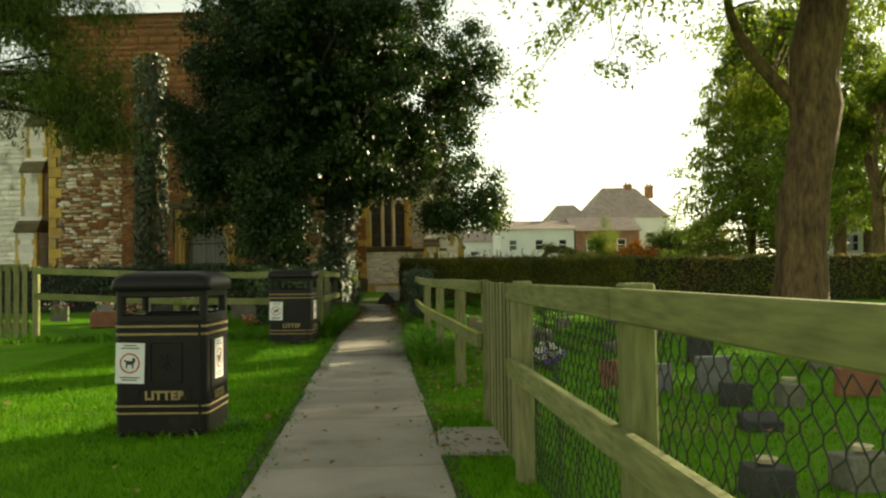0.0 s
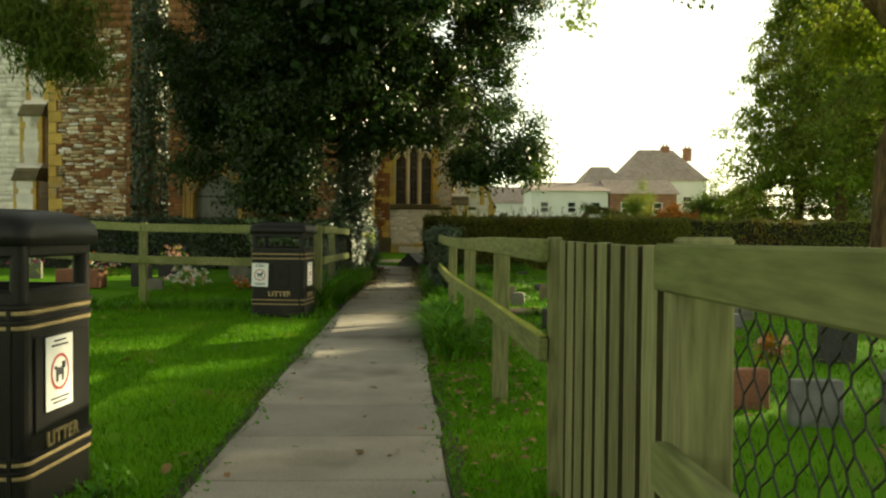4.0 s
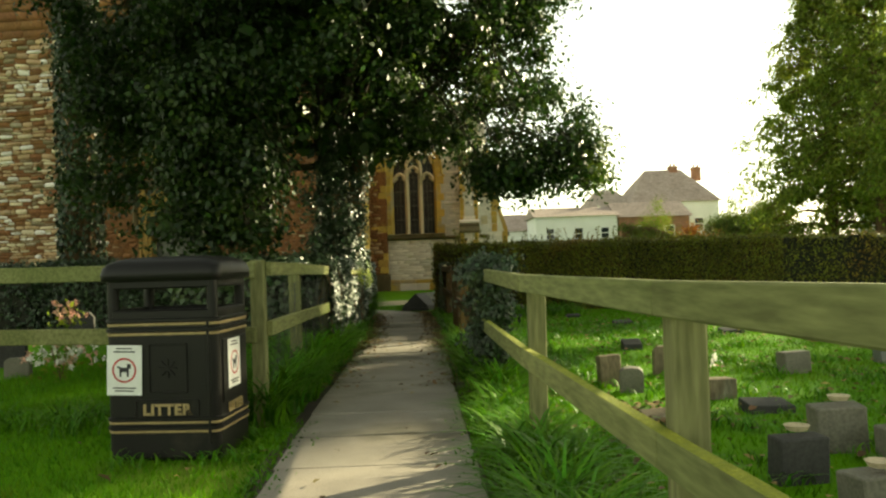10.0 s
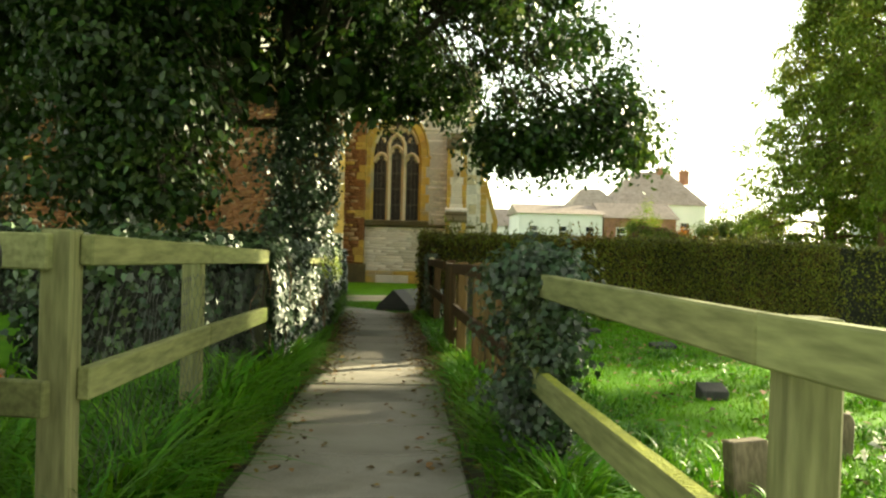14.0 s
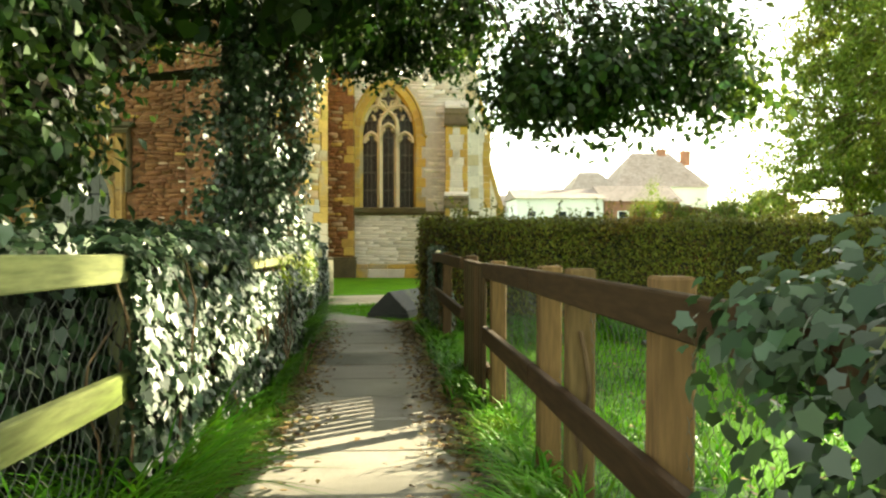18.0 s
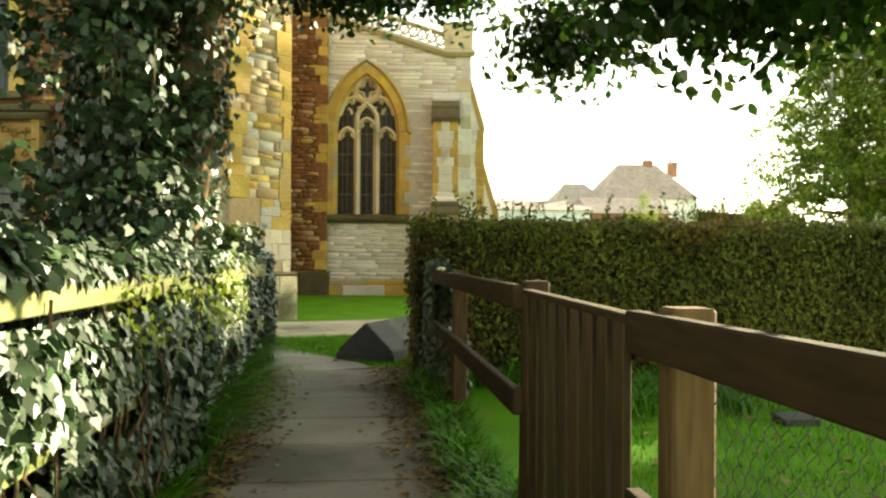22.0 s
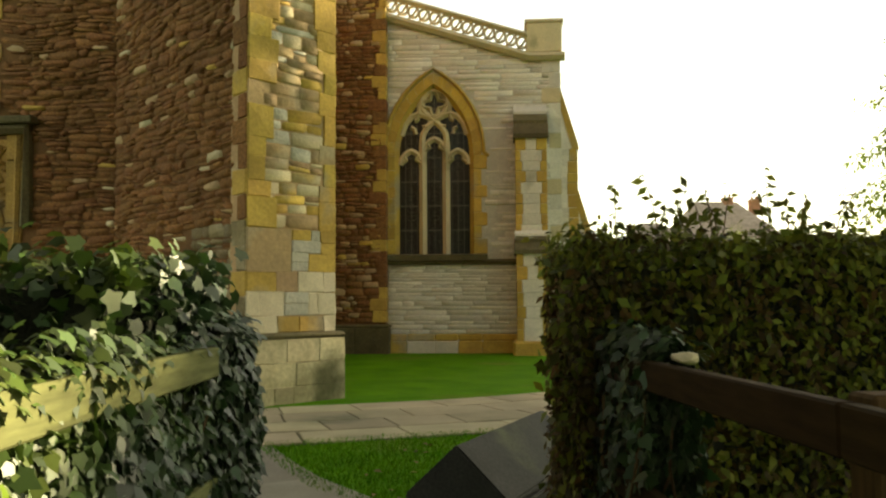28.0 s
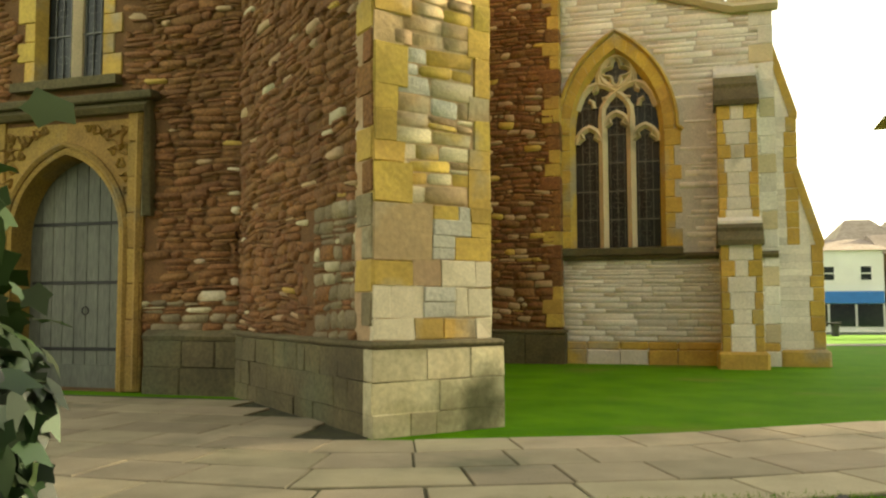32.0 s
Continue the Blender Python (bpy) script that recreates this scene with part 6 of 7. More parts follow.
holly = tree("holly_tree", "large dark evergreen holly overhanging the path", (-1.4, 25.3), 4.2, 0.21, hc, 0.52, HOLLY, 245000, 0.092, "holly", 14, 0.8, droop=0.5, bark=DARKBARK)
ic = crown_centres(130, (-1.6, 25.3, 6.7), (3.6, 3.4, 4.0), 3.6, 1.0)
ip, io = clumps(30000, ic[(ic[:, 0] < 0.0) | (ic[:, 2] > 5.2)], 0.7, 0.8)
part("inner_foliage", leaf_mesh("inner_foliage", ip, io + (0, 0, 0.4), 0.24, HOLLY, "holly", 0.5), HOLLY, holly, "", "stuff")
second = thing("evergreen_tree", "ivy-clad second stem of the evergreen beside the path", "tree")
trunk_mesh([(-1.36, 25.4, -0.2), (-1.32, 25.4, 0.8), (-1.1, 25.35, 1.7), (-0.95, 25.35, 2.6), (-0.88, 25.35, 3.4), (-0.8, 25.4, 4.6)], [0.22, 0.18, 0.165, 0.155, 0.15, 0.13], 14, 0.05, second, "rough brown bark")
for (sx, sy, lean), nn in (((-1.45, 25.3, 0.0), 11500), ((-1.34, 25.38, 0.5), 5200)):
    a = rng.random(nn) * math.tau
    z = rng.random(nn) ** (1.6 if lean else 1.15) * 4.0
    swell = np.array([max(0.0, noise.noise(Vector((math.cos(u) * 1.2, math.sin(u) * 1.2 + sx, w * 1.7)))) for u, w in zip(a, z)])
    r = 0.17 - 0.04 * lean + 0.04 * np.sin(3 * a + z * 2) + 0.1 * rng.random(nn) + 0.24 * swell * rng.random(nn) + 0.10 * np.exp(-((z - 1.3) / 0.5) ** 2)
    p = np.stack([sx + lean * np.clip((z - 0.6) / 2.6, 0, 1.1) + r * np.cos(a), sy + r * np.sin(a), z + 0.2], 1)
    o = np.stack([np.cos(a), np.sin(a), 0 * a + 0.3], 1)
    part("stem_ivy", leaf_mesh("stem_ivy", p, o, 0.058, IVY, "ivy", 0.7, 0.9), IVY, second if lean else holly, "ivy climbing the stem", "stuff")

bush = thing("ivy", "bushy sunlit ivy grown up round the tree stems", "ivy")
bc = np.stack([rng.normal(-1.25, 0.3, 90), rng.normal(24.75, 0.28, 90), 1.0 + 2.6 * rng.random(90) ** 1.7], 1)
p, o = clumps(6500, bc, 0.24, 0.9)
o = o[p[:, 0] < -0.82]
p = p[p[:, 0] < -0.82]
part("foliage", leaf_mesh("foliage", p, o + (0.3, -0.2, 0.5), 0.062, IVY, "ivy", 0.7, 0.9), IVY, bush, "", "stuff")
bm = bmesh.new()
for k in range(16):
    x, y = random.gauss(-1.3, 0.12), random.gauss(24.95, 0.1)
    tube(bm, [(x + random.gauss(0, 0.03), y + random.gauss(0, 0.03), z) for z in (0.0, 0.6, 1.2, 1.8, 2.5)], 0.006, 4, False)
part("stem_work", bm, BARK, bush, "", "stuff")
vine = thing("climbing_vine", "bare woody ivy vine climbing a fence post", "vine")
bm = bmesh.new()
vx = fence_x(19.36)
tube(bm, [(vx + 0.012 + 0.02 * math.sin(k * 1.3), 19.302, 0.11 * k) for k in range(9)], 0.009, 6, False)
tube(bm, [(vx - 0.02 + 0.015 * math.sin(k * 1.9 + 1), 19.304, 0.1 * k) for k in range(6)], 0.005, 5, False)
part("stem", bm, BARK, vine)

yc = np.vstack([crown_centres(80, (-7.7, 20.2, 7.8), (2.2, 1.8, 3.4), 4.8, 0.75), crown_centres(22, (-6.8, 19.8, 5.0), (1.1, 1.0, 1.1), 3.9, 0.8)])
tree("yew_tree", "tall yew with drooping brown-tipped foliage", (-11.6, 20.4), 6.4, 0.3, yc, 0.7, YEW, 34000, 0.18, "needle", 7, 0.9, droop=1.0, bark=DARKBARK)
ivt = thing("ivy_tree", "ivy-clad trunk standing behind the hedge", "tree")
trunk_mesh([(-8.45, 30.6, -0.2), (-8.4, 30.6, 3), (-8.2, 30.6, 6), (-8.1, 30.5, 9)], [0.38, 0.34, 0.3, 0.22], 12, 0.08, ivt)
a = rng.random(7000) * math.tau
z = rng.random(7000) * 9
r = 0.45 + 0.12 * rng.random(7000)
part("ivy", leaf_mesh("ivy", np.stack([-8.35 + r * np.cos(a), 30.6 + r * np.sin(a), z], 1), np.stack([np.cos(a), np.sin(a), 0 * a], 1), 0.13, IVY, "holly", 0.7), IVY, ivt, "", "stuff")

ic = crown_centres(22, (-5.4, 30.2, 5.6), (2.2, 1.0, 1.4), 4.2, 0.9)
bm = bmesh.new()
sweep_limb(bm, Vector((-8.2, 30.6, 6.0)), Vector((-4.6, 30.0, 5.6)), 0.12, 0.02, 0.4)
part("limb", bm, BARK, ivt)
ip, io = clumps(9000, ic, 0.6, 0.8)
part("crown", leaf_mesh("crown", ip, io + (0, 0, 0.4), 0.16, LIME, "needle", 1.2), LIME, ivt, "", "stuff")

# the big lime inside the right graveyard
big = thing("lime_tree", "mature broadleaf tree with a thick furrowed brown trunk", "tree")
bm = bmesh.new()
tube(bm, [(10.35 + 0.065 * k + 0.06 * math.sin(k), 20.6, -0.2 + k * 0.6) for k in range(17)], [0.62 * f for f in (1.32, 1.12, 1.02, 0.97, 0.95, 0.95, 0.94, 0.93, 0.95, 1.0, 0.97, 0.92, 0.9, 0.9, 0.86, 0.8, 0.7)], 40)
for v in bm.verts:
    k = noise.noise_vector(v.co * 1.7) * 0.07
    a = math.atan2(v.co.y - 20.6, v.co.x - 10.7)
    f = noise.noise(Vector((math.cos(a) * 7, math.sin(a) * 7, v.co.z * 1.3))) * 0.05
    v.co += Vector((k.x + f * math.cos(a), k.y + f * math.sin(a), 0))
part("trunk", bm, BARK, big)
for start, end, r0 in (((10.75, 20.6, 5.0), (8.6, 20.2, 8.4), 0.2), ((8.6, 20.2, 8.3), (6.0, 18.6, 9.2), 0.11), ((11.2, 20.6, 7.4), (13.4, 21.4, 10.4), 0.26), ((11.2, 20.6, 8.8), (9.4, 21.6, 12.5), 0.28), ((11.3, 20.6, 9.2), (12.2, 19.0, 13.0), 0.28), ((11.0, 20.6, 8.0), (9.0, 17.0, 9.6), 0.2), ((11.2, 20.7, 8.6), (15.5, 18.5, 10.2), 0.2), ((11.2, 20.7, 8.4), (14.0, 24.6, 9.6), 0.18)):
    bm = bmesh.new()
    sweep_limb(bm, start, end, r0, r0 * 0.4, 0.5, 9)
    part("limb", bm, BARK, big)
lc = np.vstack([rng.uniform((9.6, 23.2, 5.6), (12.6, 24.8, 6.6), (7, 3)), crown_centres(130, (11.2, 20.5, 11.4), (8.0, 7.0, 5.0), 8.0, 0.75), crown_centres(22, (5.2, 17.0, 8.1), (3.0, 3.0, 1.0), 7.2, 0.9)])
bm = bmesh.new()
for c in lc:
    a = Vector((11.2, 20.6, 9.0)).lerp(Vector(c), random.uniform(0.45, 0.75))
    sweep_limb(bm, a, Vector(c), 0.05, 0.012, 0.4, 4, 4)
part("branch_work", bm, BARK, big, "", "stuff")
lp, lo_ = clumps(60000, lc, 1.2, 0.7)
part("crown", leaf_mesh("crown", lp, lo_ + (0, 0, 0.4), 0.16, LIME, "oval"), LIME, big, "", "stuff")

ls = np.array([(3.6, 18, 6.0), (3.3, 18, 5.3), (3.2, 18, 4.9), (3.9, 18, 6.3), (4.3, 18.2, 6.6), (5.9, 18, 5.9), (5.3, 18, 5.5), (5.6, 18, 6.2), (5.0, 18, 5.6)])
bm = bmesh.new()
for c in ls:
    sweep_limb(bm, Vector((6.0, 18.6, 9.2)), Vector(c), 0.025, 0.005, 0.5, 4, 5)
part("twig_work", bm, BARK, big, "", "stuff")
lp, lo_ = clumps(900, ls, 0.42, 0.7)
part("hanging_spray", leaf_mesh("hanging_spray", lp, lo_ + (0, 0, 0.4), 0.11, LIME, "oval"), LIME, big, "", "stuff")

# an unseen lime, added so that its crown shades the start of the path
sc = crown_centres(60, (21.5, 21.6, 8.0), (3.0, 2.8, 2.3), 5.0, 0.9)
tree("lime_tree", "unseen broadleaf tree added to shade the start of the path", (21.5, 21.6), 5.0, 0.34, sc, 0.9, LIME, 16000, 0.22, "oval", 9, 0.7, 12)


def tiered_lime(label, base, height, R, z0, n, size, r0=0.45):
    """A tall tree with a tapering crown of drooping branch tiers."""
    t = thing("lime_tree", label, "tree")
    x, y = base
    trunk_mesh([(x + 0.1 * math.sin(k), y, -0.2 + (height * 0.92) * k / 8) for k in range(9)], [r0 * (1.3, 1.0, 0.9, 0.78, 0.62, 0.48, 0.34, 0.2, 0.08)[k] for k in range(9)], 12, r0 * 0.15, t)
    C, bm = [], bmesh.new()
    z = z0
    while z < height - 0.4:
        f = (z - z0) / (height - z0)
        r = R * min(1.0, (1 - f) / 0.8) ** 0.75 * min(1.0, 0.8 + f * 2)
        k = max(3, int(4 + 5 * r / R))
        turn = random.random() * math.tau
        for q in range(k):
            a = turn + q * math.tau / k + random.uniform(-0.25, 0.25)
            L = r * random.uniform(0.72, 1.12)
            sag = random.uniform(0.12, 0.3) * L
            pts = [(x + math.cos(a) * L * w, y + math.sin(a) * L * w, z + 0.9 * math.sin(w * 2.2) - sag * w * w * 1.6) for w in (0, 0.25, 0.5, 0.75, 1.0)]
            tube(bm, pts, [0.09, 0.07, 0.05, 0.03, 0.012], 5)
            for w in (0.42, 0.58, 0.72, 0.85, 0.97):
                if random.random() < 0.9:
                    C.append((x + math.cos(a) * L * w + random.gauss(0, 0.25), y + math.sin(a) * L * w + random.gauss(0, 0.25), z + 0.9 * math.sin(w * 2.2) - sag * w * w * 1.6 - 0.15))
        z += 0.75 + 0.35 * (1 - f)
    part("branch_work", bm, BARK, t, "", "stuff")
    p, o = clumps(n, np.array(C), 0.95, 0.55)
    part("crown", leaf_mesh("crown", p, o + (0, 0, 0.7), size, LIMED, "oval", 0.8), LIMED, t, "", "stuff")
    return t


# the row of limes along the edge of the graveyard
tiered_lime("tall green lime with drooping tiers beyond the hedge", (31.5, 73.0), 24, 7.4, 1.8, 40000, 0.34, 0.4)
tiered_lime("tall green lime with a thick dark trunk", (31.8, 66.5), 22, 6.5, 5.0, 26000, 0.34, 0.5)
tiered_lime("tall lime yellowing on its sunlit side", (31.0, 57.0), 21, 6.0, 4.8, 32000, 0.3, 0.45)
# crown clusters placed to shade path, ivy and yard, leaving the hedge top sunlit
sc = np.vstack([crown_centres(20, (29.5, 48.0, 11.4), (1.6, 1.7, 0.3), 6.0, 0.95), rng.uniform((28.8, 45.85, 11.35), (30.2, 47.2, 12.3), (32, 3)), rng.uniform((28.8, 47.2, 11.2), (30.2, 49.8, 11.75), (44, 3)), rng.uniform((28.9, 49.6, 11.6), (30.2, 50.8, 12.6), (20, 3)), crown_centres(80, (29.5, 51.8, 9.8), (2.6, 2.8, 1.8), 6.0, 0.95), crown_centres(50, (30.0, 44.3, 8.6), (2.0, 2.4, 1.8), 6.0, 0.95), rng.uniform((29.0, 42.8, 9.7), (30.5, 45.4, 10.7), (30, 3))])
tree("lime_tree", "leafy broadleaf tree at the graveyard edge, crown shaped to cast shade", (29.5, 49.6), 6.2, 0.4, sc, 0.62, LIME, 46000, 0.22, "oval", 9, 0.7, 12)
# two younger trees, unseen, added with crowns shaped to shade path, fences and lawn
sc = np.vstack([crown_centres(66, (30.0, 40.6, 12.5), (1.9, 2.1, 2.2), 10.7, 0.9), crown_centres(14, (30.0, 39.0, 12.1), (1.3, 0.8, 0.5), 11.4, 0.9)])
tree("lime_tree", "unseen young broadleaf tree added to shade the path and fences", (30.0, 40.5), 8.6, 0.2, sc, 0.6, LIME, 12000, 0.2, "oval", 8, 0.7, 10)
sc = np.vstack([crown_centres(90, (30.0, 31.9, 8.9), (3.0, 3.6, 2.3), 5.4, 0.9), rng.uniform((29.2, 31.0, 10.2), (30.8, 35.4, 11.3), (40, 3)), rng.uniform((29.3, 30.6, 10.9), (30.6, 33.3, 11.7), (20, 3)), crown_centres(34, (30.0, 36.0, 8.7), (2.4, 2.2, 1.2), 6.0, 0.9)])
tree("lime_tree", "unseen rounded broadleaf tree added to shade the path and lawn", (30.0, 31.8), 6.0, 0.26, sc, 0.7, LIME, 29000, 0.22, "oval", 10, 0.7, 10)


# ---- grass, tufts and fallen leaves ----
def blades(name, n, area, height, label, lean=0.5, keep=None):
    """Short grass as single blades over an area (x0, y0, x1, y1)."""
    x0, y0, x1, y1 = area
    p = np.stack([rng.uniform(x0, x1, n), rng.uniform(y0, y1, n), np.full(n, -0.012)], 1)
    if keep is not None:
        p = p[keep(p[:, 0], p[:, 1])]
    n = len(p)
    a = rng.random(n) * math.tau
    h = height * rng.uniform(0.5, 1.3, n)
    w = 0.0035 + 0.003 * rng.random(n)
    side = np.stack([np.cos(a), np.sin(a), 0 * a], 1) * w[:, None]
    b = rng.random(n) * math.tau
    tip = p + np.stack([np.cos(b) * h * lean, np.sin(b) * h * lean, h], 1)
    v = np.stack([p - side, p + side, tip], 1).reshape(-1, 3)
    me = raw_mesh(name, v, np.arange(3 * n), np.arange(n) * 3, BLADE)
    return tagged(part(name, me, BLADE), label, "grass", "", "stuff")


PX = np.array([a for a, _ in PATH_MID])
PM = np.array([b for _, b in PATH_MID])


def off_path(x, y):
    return (np.abs(x - np.interp(y, PX, PM)) > PATH_W / 2 + 0.015) & ~((np.abs(x - 1.0) < 0.26) & (np.abs(y - 6.2) < 0.5))


blades("lawn_grass", 70000, (-4.5, 3.5, -0.2, 15.6), 0.045, "short mown grass beside the path", keep=off_path)
blades("lawn_grass", 26000, (0.5, 3.0, 1.5, 17.0), 0.05, "rough grass under the fence", keep=off_path)
blades("lawn_grass", 60000, (1.2, 3.0, 6.5, 27.5), 0.05, "mown grass between the small graves")
blades("lawn_grass", 26000, (-4.5, 15.6, -1.0, 21.0), 0.07, "grass among the graves behind the fence")
blades("lawn_grass", 34000, (-1.7, 29.2, 3.2, 33.2), 0.045, "grass corner between the two walks", keep=lambda x, y: (y < 32.2 + 0.33 * (x + 2.0)) & (x > np.interp(y, [29, 29.8, 30.42, 31.1, 32.03], [0.22, -0.33, -0.92, -1.25, -1.62])))


def tufts(name, spots, label, blades_each=34, length=(0.28, 0.55), spread=0.07, broad=0.01):
    """Arching strap-like grass: each blade a folded strip of four steps."""
    V, steps = [], 5
    for x, y, s in spots:
        for _ in range(blades_each):
            a = random.random() * math.tau
            L = random.uniform(*length) * s
            w = random.uniform(0.6, 1.2) * broad
            d = np.array((math.cos(a), math.sin(a)))
            q = np.array((-d[1], d[0]))
            arch_ = random.uniform(0.75, 1.3)
            bx, by = x + random.gauss(0, spread), y + random.gauss(0, spread)
            for k in range(steps):
                t = k / (steps - 1)
                r = L * (0.12 * t + 0.62 * arch_ * t * t)
                z = L * (t - 0.52 * arch_ * t * t)
                ww = w * (1 - t) ** 0.6
                V.append((bx + d[0] * r - q[0] * ww, by + d[1] * r - q[1] * ww, z))
                V.append((bx + d[0] * r + q[0] * ww, by + d[1] * r + q[1] * ww, z))
    n = len(spots) * blades_each
    quad = np.array([(2 * k, 2 * k + 1, 2 * k + 3, 2 * k + 2) for k in range(steps - 1)]).ravel()
    loops = (quad[None] + 2 * steps * np.arange(n)[:, None]).ravel()
    me = raw_mesh(name, V, loops, np.arange(n * (steps - 1)) * 4, BLADEL)
    return tagged(part(name, me, BLADEL), label, "grass", "", "stuff")


left_spots = [(path_x(y) - PATH_W / 2 - random.uniform(0.15, 0.45 if y < 19 else 0.28), y, random.uniform(0.85, 1.2) * (1.1 if y < 20.4 else 1.3 if y > 24.3 else 0.55)) for y in np.arange(15.45, 27.6, 0.11)]
right_spots = [(path_x(y) + PATH_W / 2 + random.uniform(0.14, 0.42), y, random.uniform(0.7, 1.15) * (0.6 if y > 20 else 0.8 if 13.8 < y < 16 else 1.1)) for y in np.arange(10.8, 28.0, 0.13)]
tufts("long_grass", left_spots, "long arching grass beside the fence", 58, (0.44, 0.76), 0.05, 0.0135)
tufts("long_grass", right_spots, "tall strappy grass growing under the fence", 52, (0.36, 0.62), 0.05, 0.0135)
tufts("long_grass", [(path_x(y) + s * (PATH_W / 2 + random.uniform(0.0, 0.06)), y, random.uniform(0.08, 0.14)) for y in np.arange(3.2, 15.5, 0.2) for s in (-1, 1)], "grass creeping over the path edges", 18)
tufts("long_grass", [(random.uniform(0.95, 1.9), random.uniform(16.5, 22.0), random.uniform(0.5, 0.9)) for _ in range(60)], "sunlit long grass inside the graveyard fence", 26)
tufts("long_grass", [(random.uniform(1.25, 4.5), random.uniform(12.0, 24.0), random.uniform(0.15, 0.4)) for _ in range(230)], "uneven tufts in the graveyard grass", 22, spread=0.09)
tufts("long_grass", [(random.uniform(0.9, 3.5), random.uniform(26.0, 28.2), random.uniform(0.6, 1.0)) for _ in range(60)], "long grass at the foot of the hedge", 24)
tufts("long_grass", [(random.uniform(-6.5, -1.2), random.uniform(15.4, 16.4) + 0.15 * -1, random.uniform(0.4, 0.7)) for _ in range(90)], "uncut grass along the graveyard fence", 22)
tufts("long_grass", [(random.uniform(-1.75, -0.85), random.uniform(14.3, 15.1), random.uniform(0.25, 0.4)) for _ in range(26)], "grass round the foot of the bin", 18)
tufts("long_grass", [(-1.27 + 0.42 * math.cos(a), 6.92 + 0.36 * math.sin(a), random.uniform(0.15, 0.28)) for a in np.linspace(0, math.tau, 26)], "grass round the foot of the bin", 14)


tufts("long_grass", [(random.uniform(-1.75, -1.08), random.uniform(15.7, 19.6), random.uniform(0.7, 1.25)) for _ in range(90)], "tall sunlit grasses behind the wire netting", 30, (0.4, 0.8))


def fallen(name, n, area, label, size=0.06, edge=None):
    x0, y0, x1, y1 = area
    p = np.stack([rng.uniform(x0, x1, n), rng.uniform(y0, y1, n), np.full(n, 0.022)], 1)
    if edge is not None:
        p[:, 0] = np.interp(p[:, 1], PX, PM) + rng.choice([-1, 1], n) * (PATH_W / 2 - np.abs(rng.normal(0, edge, n)) + 0.12)
    p[:, 2] += rng.random(n) * 0.015
    me = leaf_mesh(name, p, np.tile((0, 0, 1.0), (n, 1)), size, FALLEN, "holly", 0.0, 0.35)
    return tagged(part(name, me, FALLEN), label, "leaf", "", "stuff")


fallen("fallen_leaves", 60, (-0.5, 4, 0.8, 22), "a few curled brown leaves on the path")
fallen("fallen_leaves", 1500, (-1, 17, 1, 28.8), "brown leaves gathered along the path edges", 0.05, 0.2)
fallen("fallen_leaves", 3600, (-1, 20.5, 1, 28.9), "thick brown leaf litter beside the path", 0.055, 0.15)
fallen("fallen_leaves", 700, (-0.98, 21.6, -0.62, 25.2), "brown leaf litter at the foot of the ivy", 0.06)
fallen("fallen_leaves", 110, (-5, 3, -0.6, 15), "scattered brown leaves on the lawn", 0.075)
fallen("fallen_leaves", 420, (0.65, 8.5, 1.8, 17), "drift of brown leaves under the fence", 0.06)
fallen("fallen_leaves", 260, (1.5, 14.9, 2.3, 15.8), "heap of brown leaves by a flat grave", 0.07)
fallen("fallen_leaves", 190, (0.75, 5.5, 1.35, 11.5), "drift of brown leaves beside the path", 0.055)
fallen("fallen_leaves", 620, (1.3, 6, 7, 27), "fallen leaves among the graves", 0.075)
fallen("fallen_leaves", 900, (1.3, 12, 5, 26), "leaf litter in the shaded grass", 0.06)
fallen("fallen_leaves", 120, (-0.6, 29.2, 2.0, 32.3), "leaves on the grass corner", 0.06)

# ---- small memorials and flowers ----
def memorial(x, y, w, h, d, turn, mat, label, top="cut"):
    w, h, d = w * 0.8, h * 0.76, d * 0.85
    g = thing("memorial_stone", label, "gravestone", "small memorial stones", at=pose(x, y, 0, random.uniform(-3, 3), random.uniform(-3, 3), turn))
    bm = bmesh.new()
    if top == "wedge":
        prism(bm, [(-w / 2, -0.03), (w / 2, -0.03), (w / 2, h), (-w / 2, h)], -d / 2, d / 2)
        for v in bm.verts:
            if v.co.z > h * 0.9 and v.co.y < 0:
                v.co.z *= 0.55
    else:
        o = [(-w / 2, -0.03), (w / 2, -0.03), (w / 2, h * 0.8), (w * 0.34, h * 0.97), (0, h), (-w * 0.34, h * 0.97), (-w / 2, h * 0.8)] if top == "round" else [(-w / 2, -0.03), (w / 2, -0.03), (w / 2, h), (-w / 2, h)]
        prism(bm, o, -d / 2, d / 2)
    bmesh.ops.recalc_face_normals(bm, faces=bm.faces)
    bmesh.ops.bevel(bm, geom=list(bm.edges), offset=0.008, segments=1, affect="EDGES")
    part("stone", bm, mat, g)
    if h > 0.9:
        for k in range(3):
            bm = bmesh.new()
            box(bm, (-w * 0.3, -d / 2 - 0.002, h * (0.62 - 0.16 * k)), (w * (0.3 - 0.06 * k), -d / 2 + 0.001, h * (0.62 - 0.16 * k) + 0.018))
            part("inscription", bm, PALEGRAVE if mat is GRANITE else DARKSTONE, g)
    return g


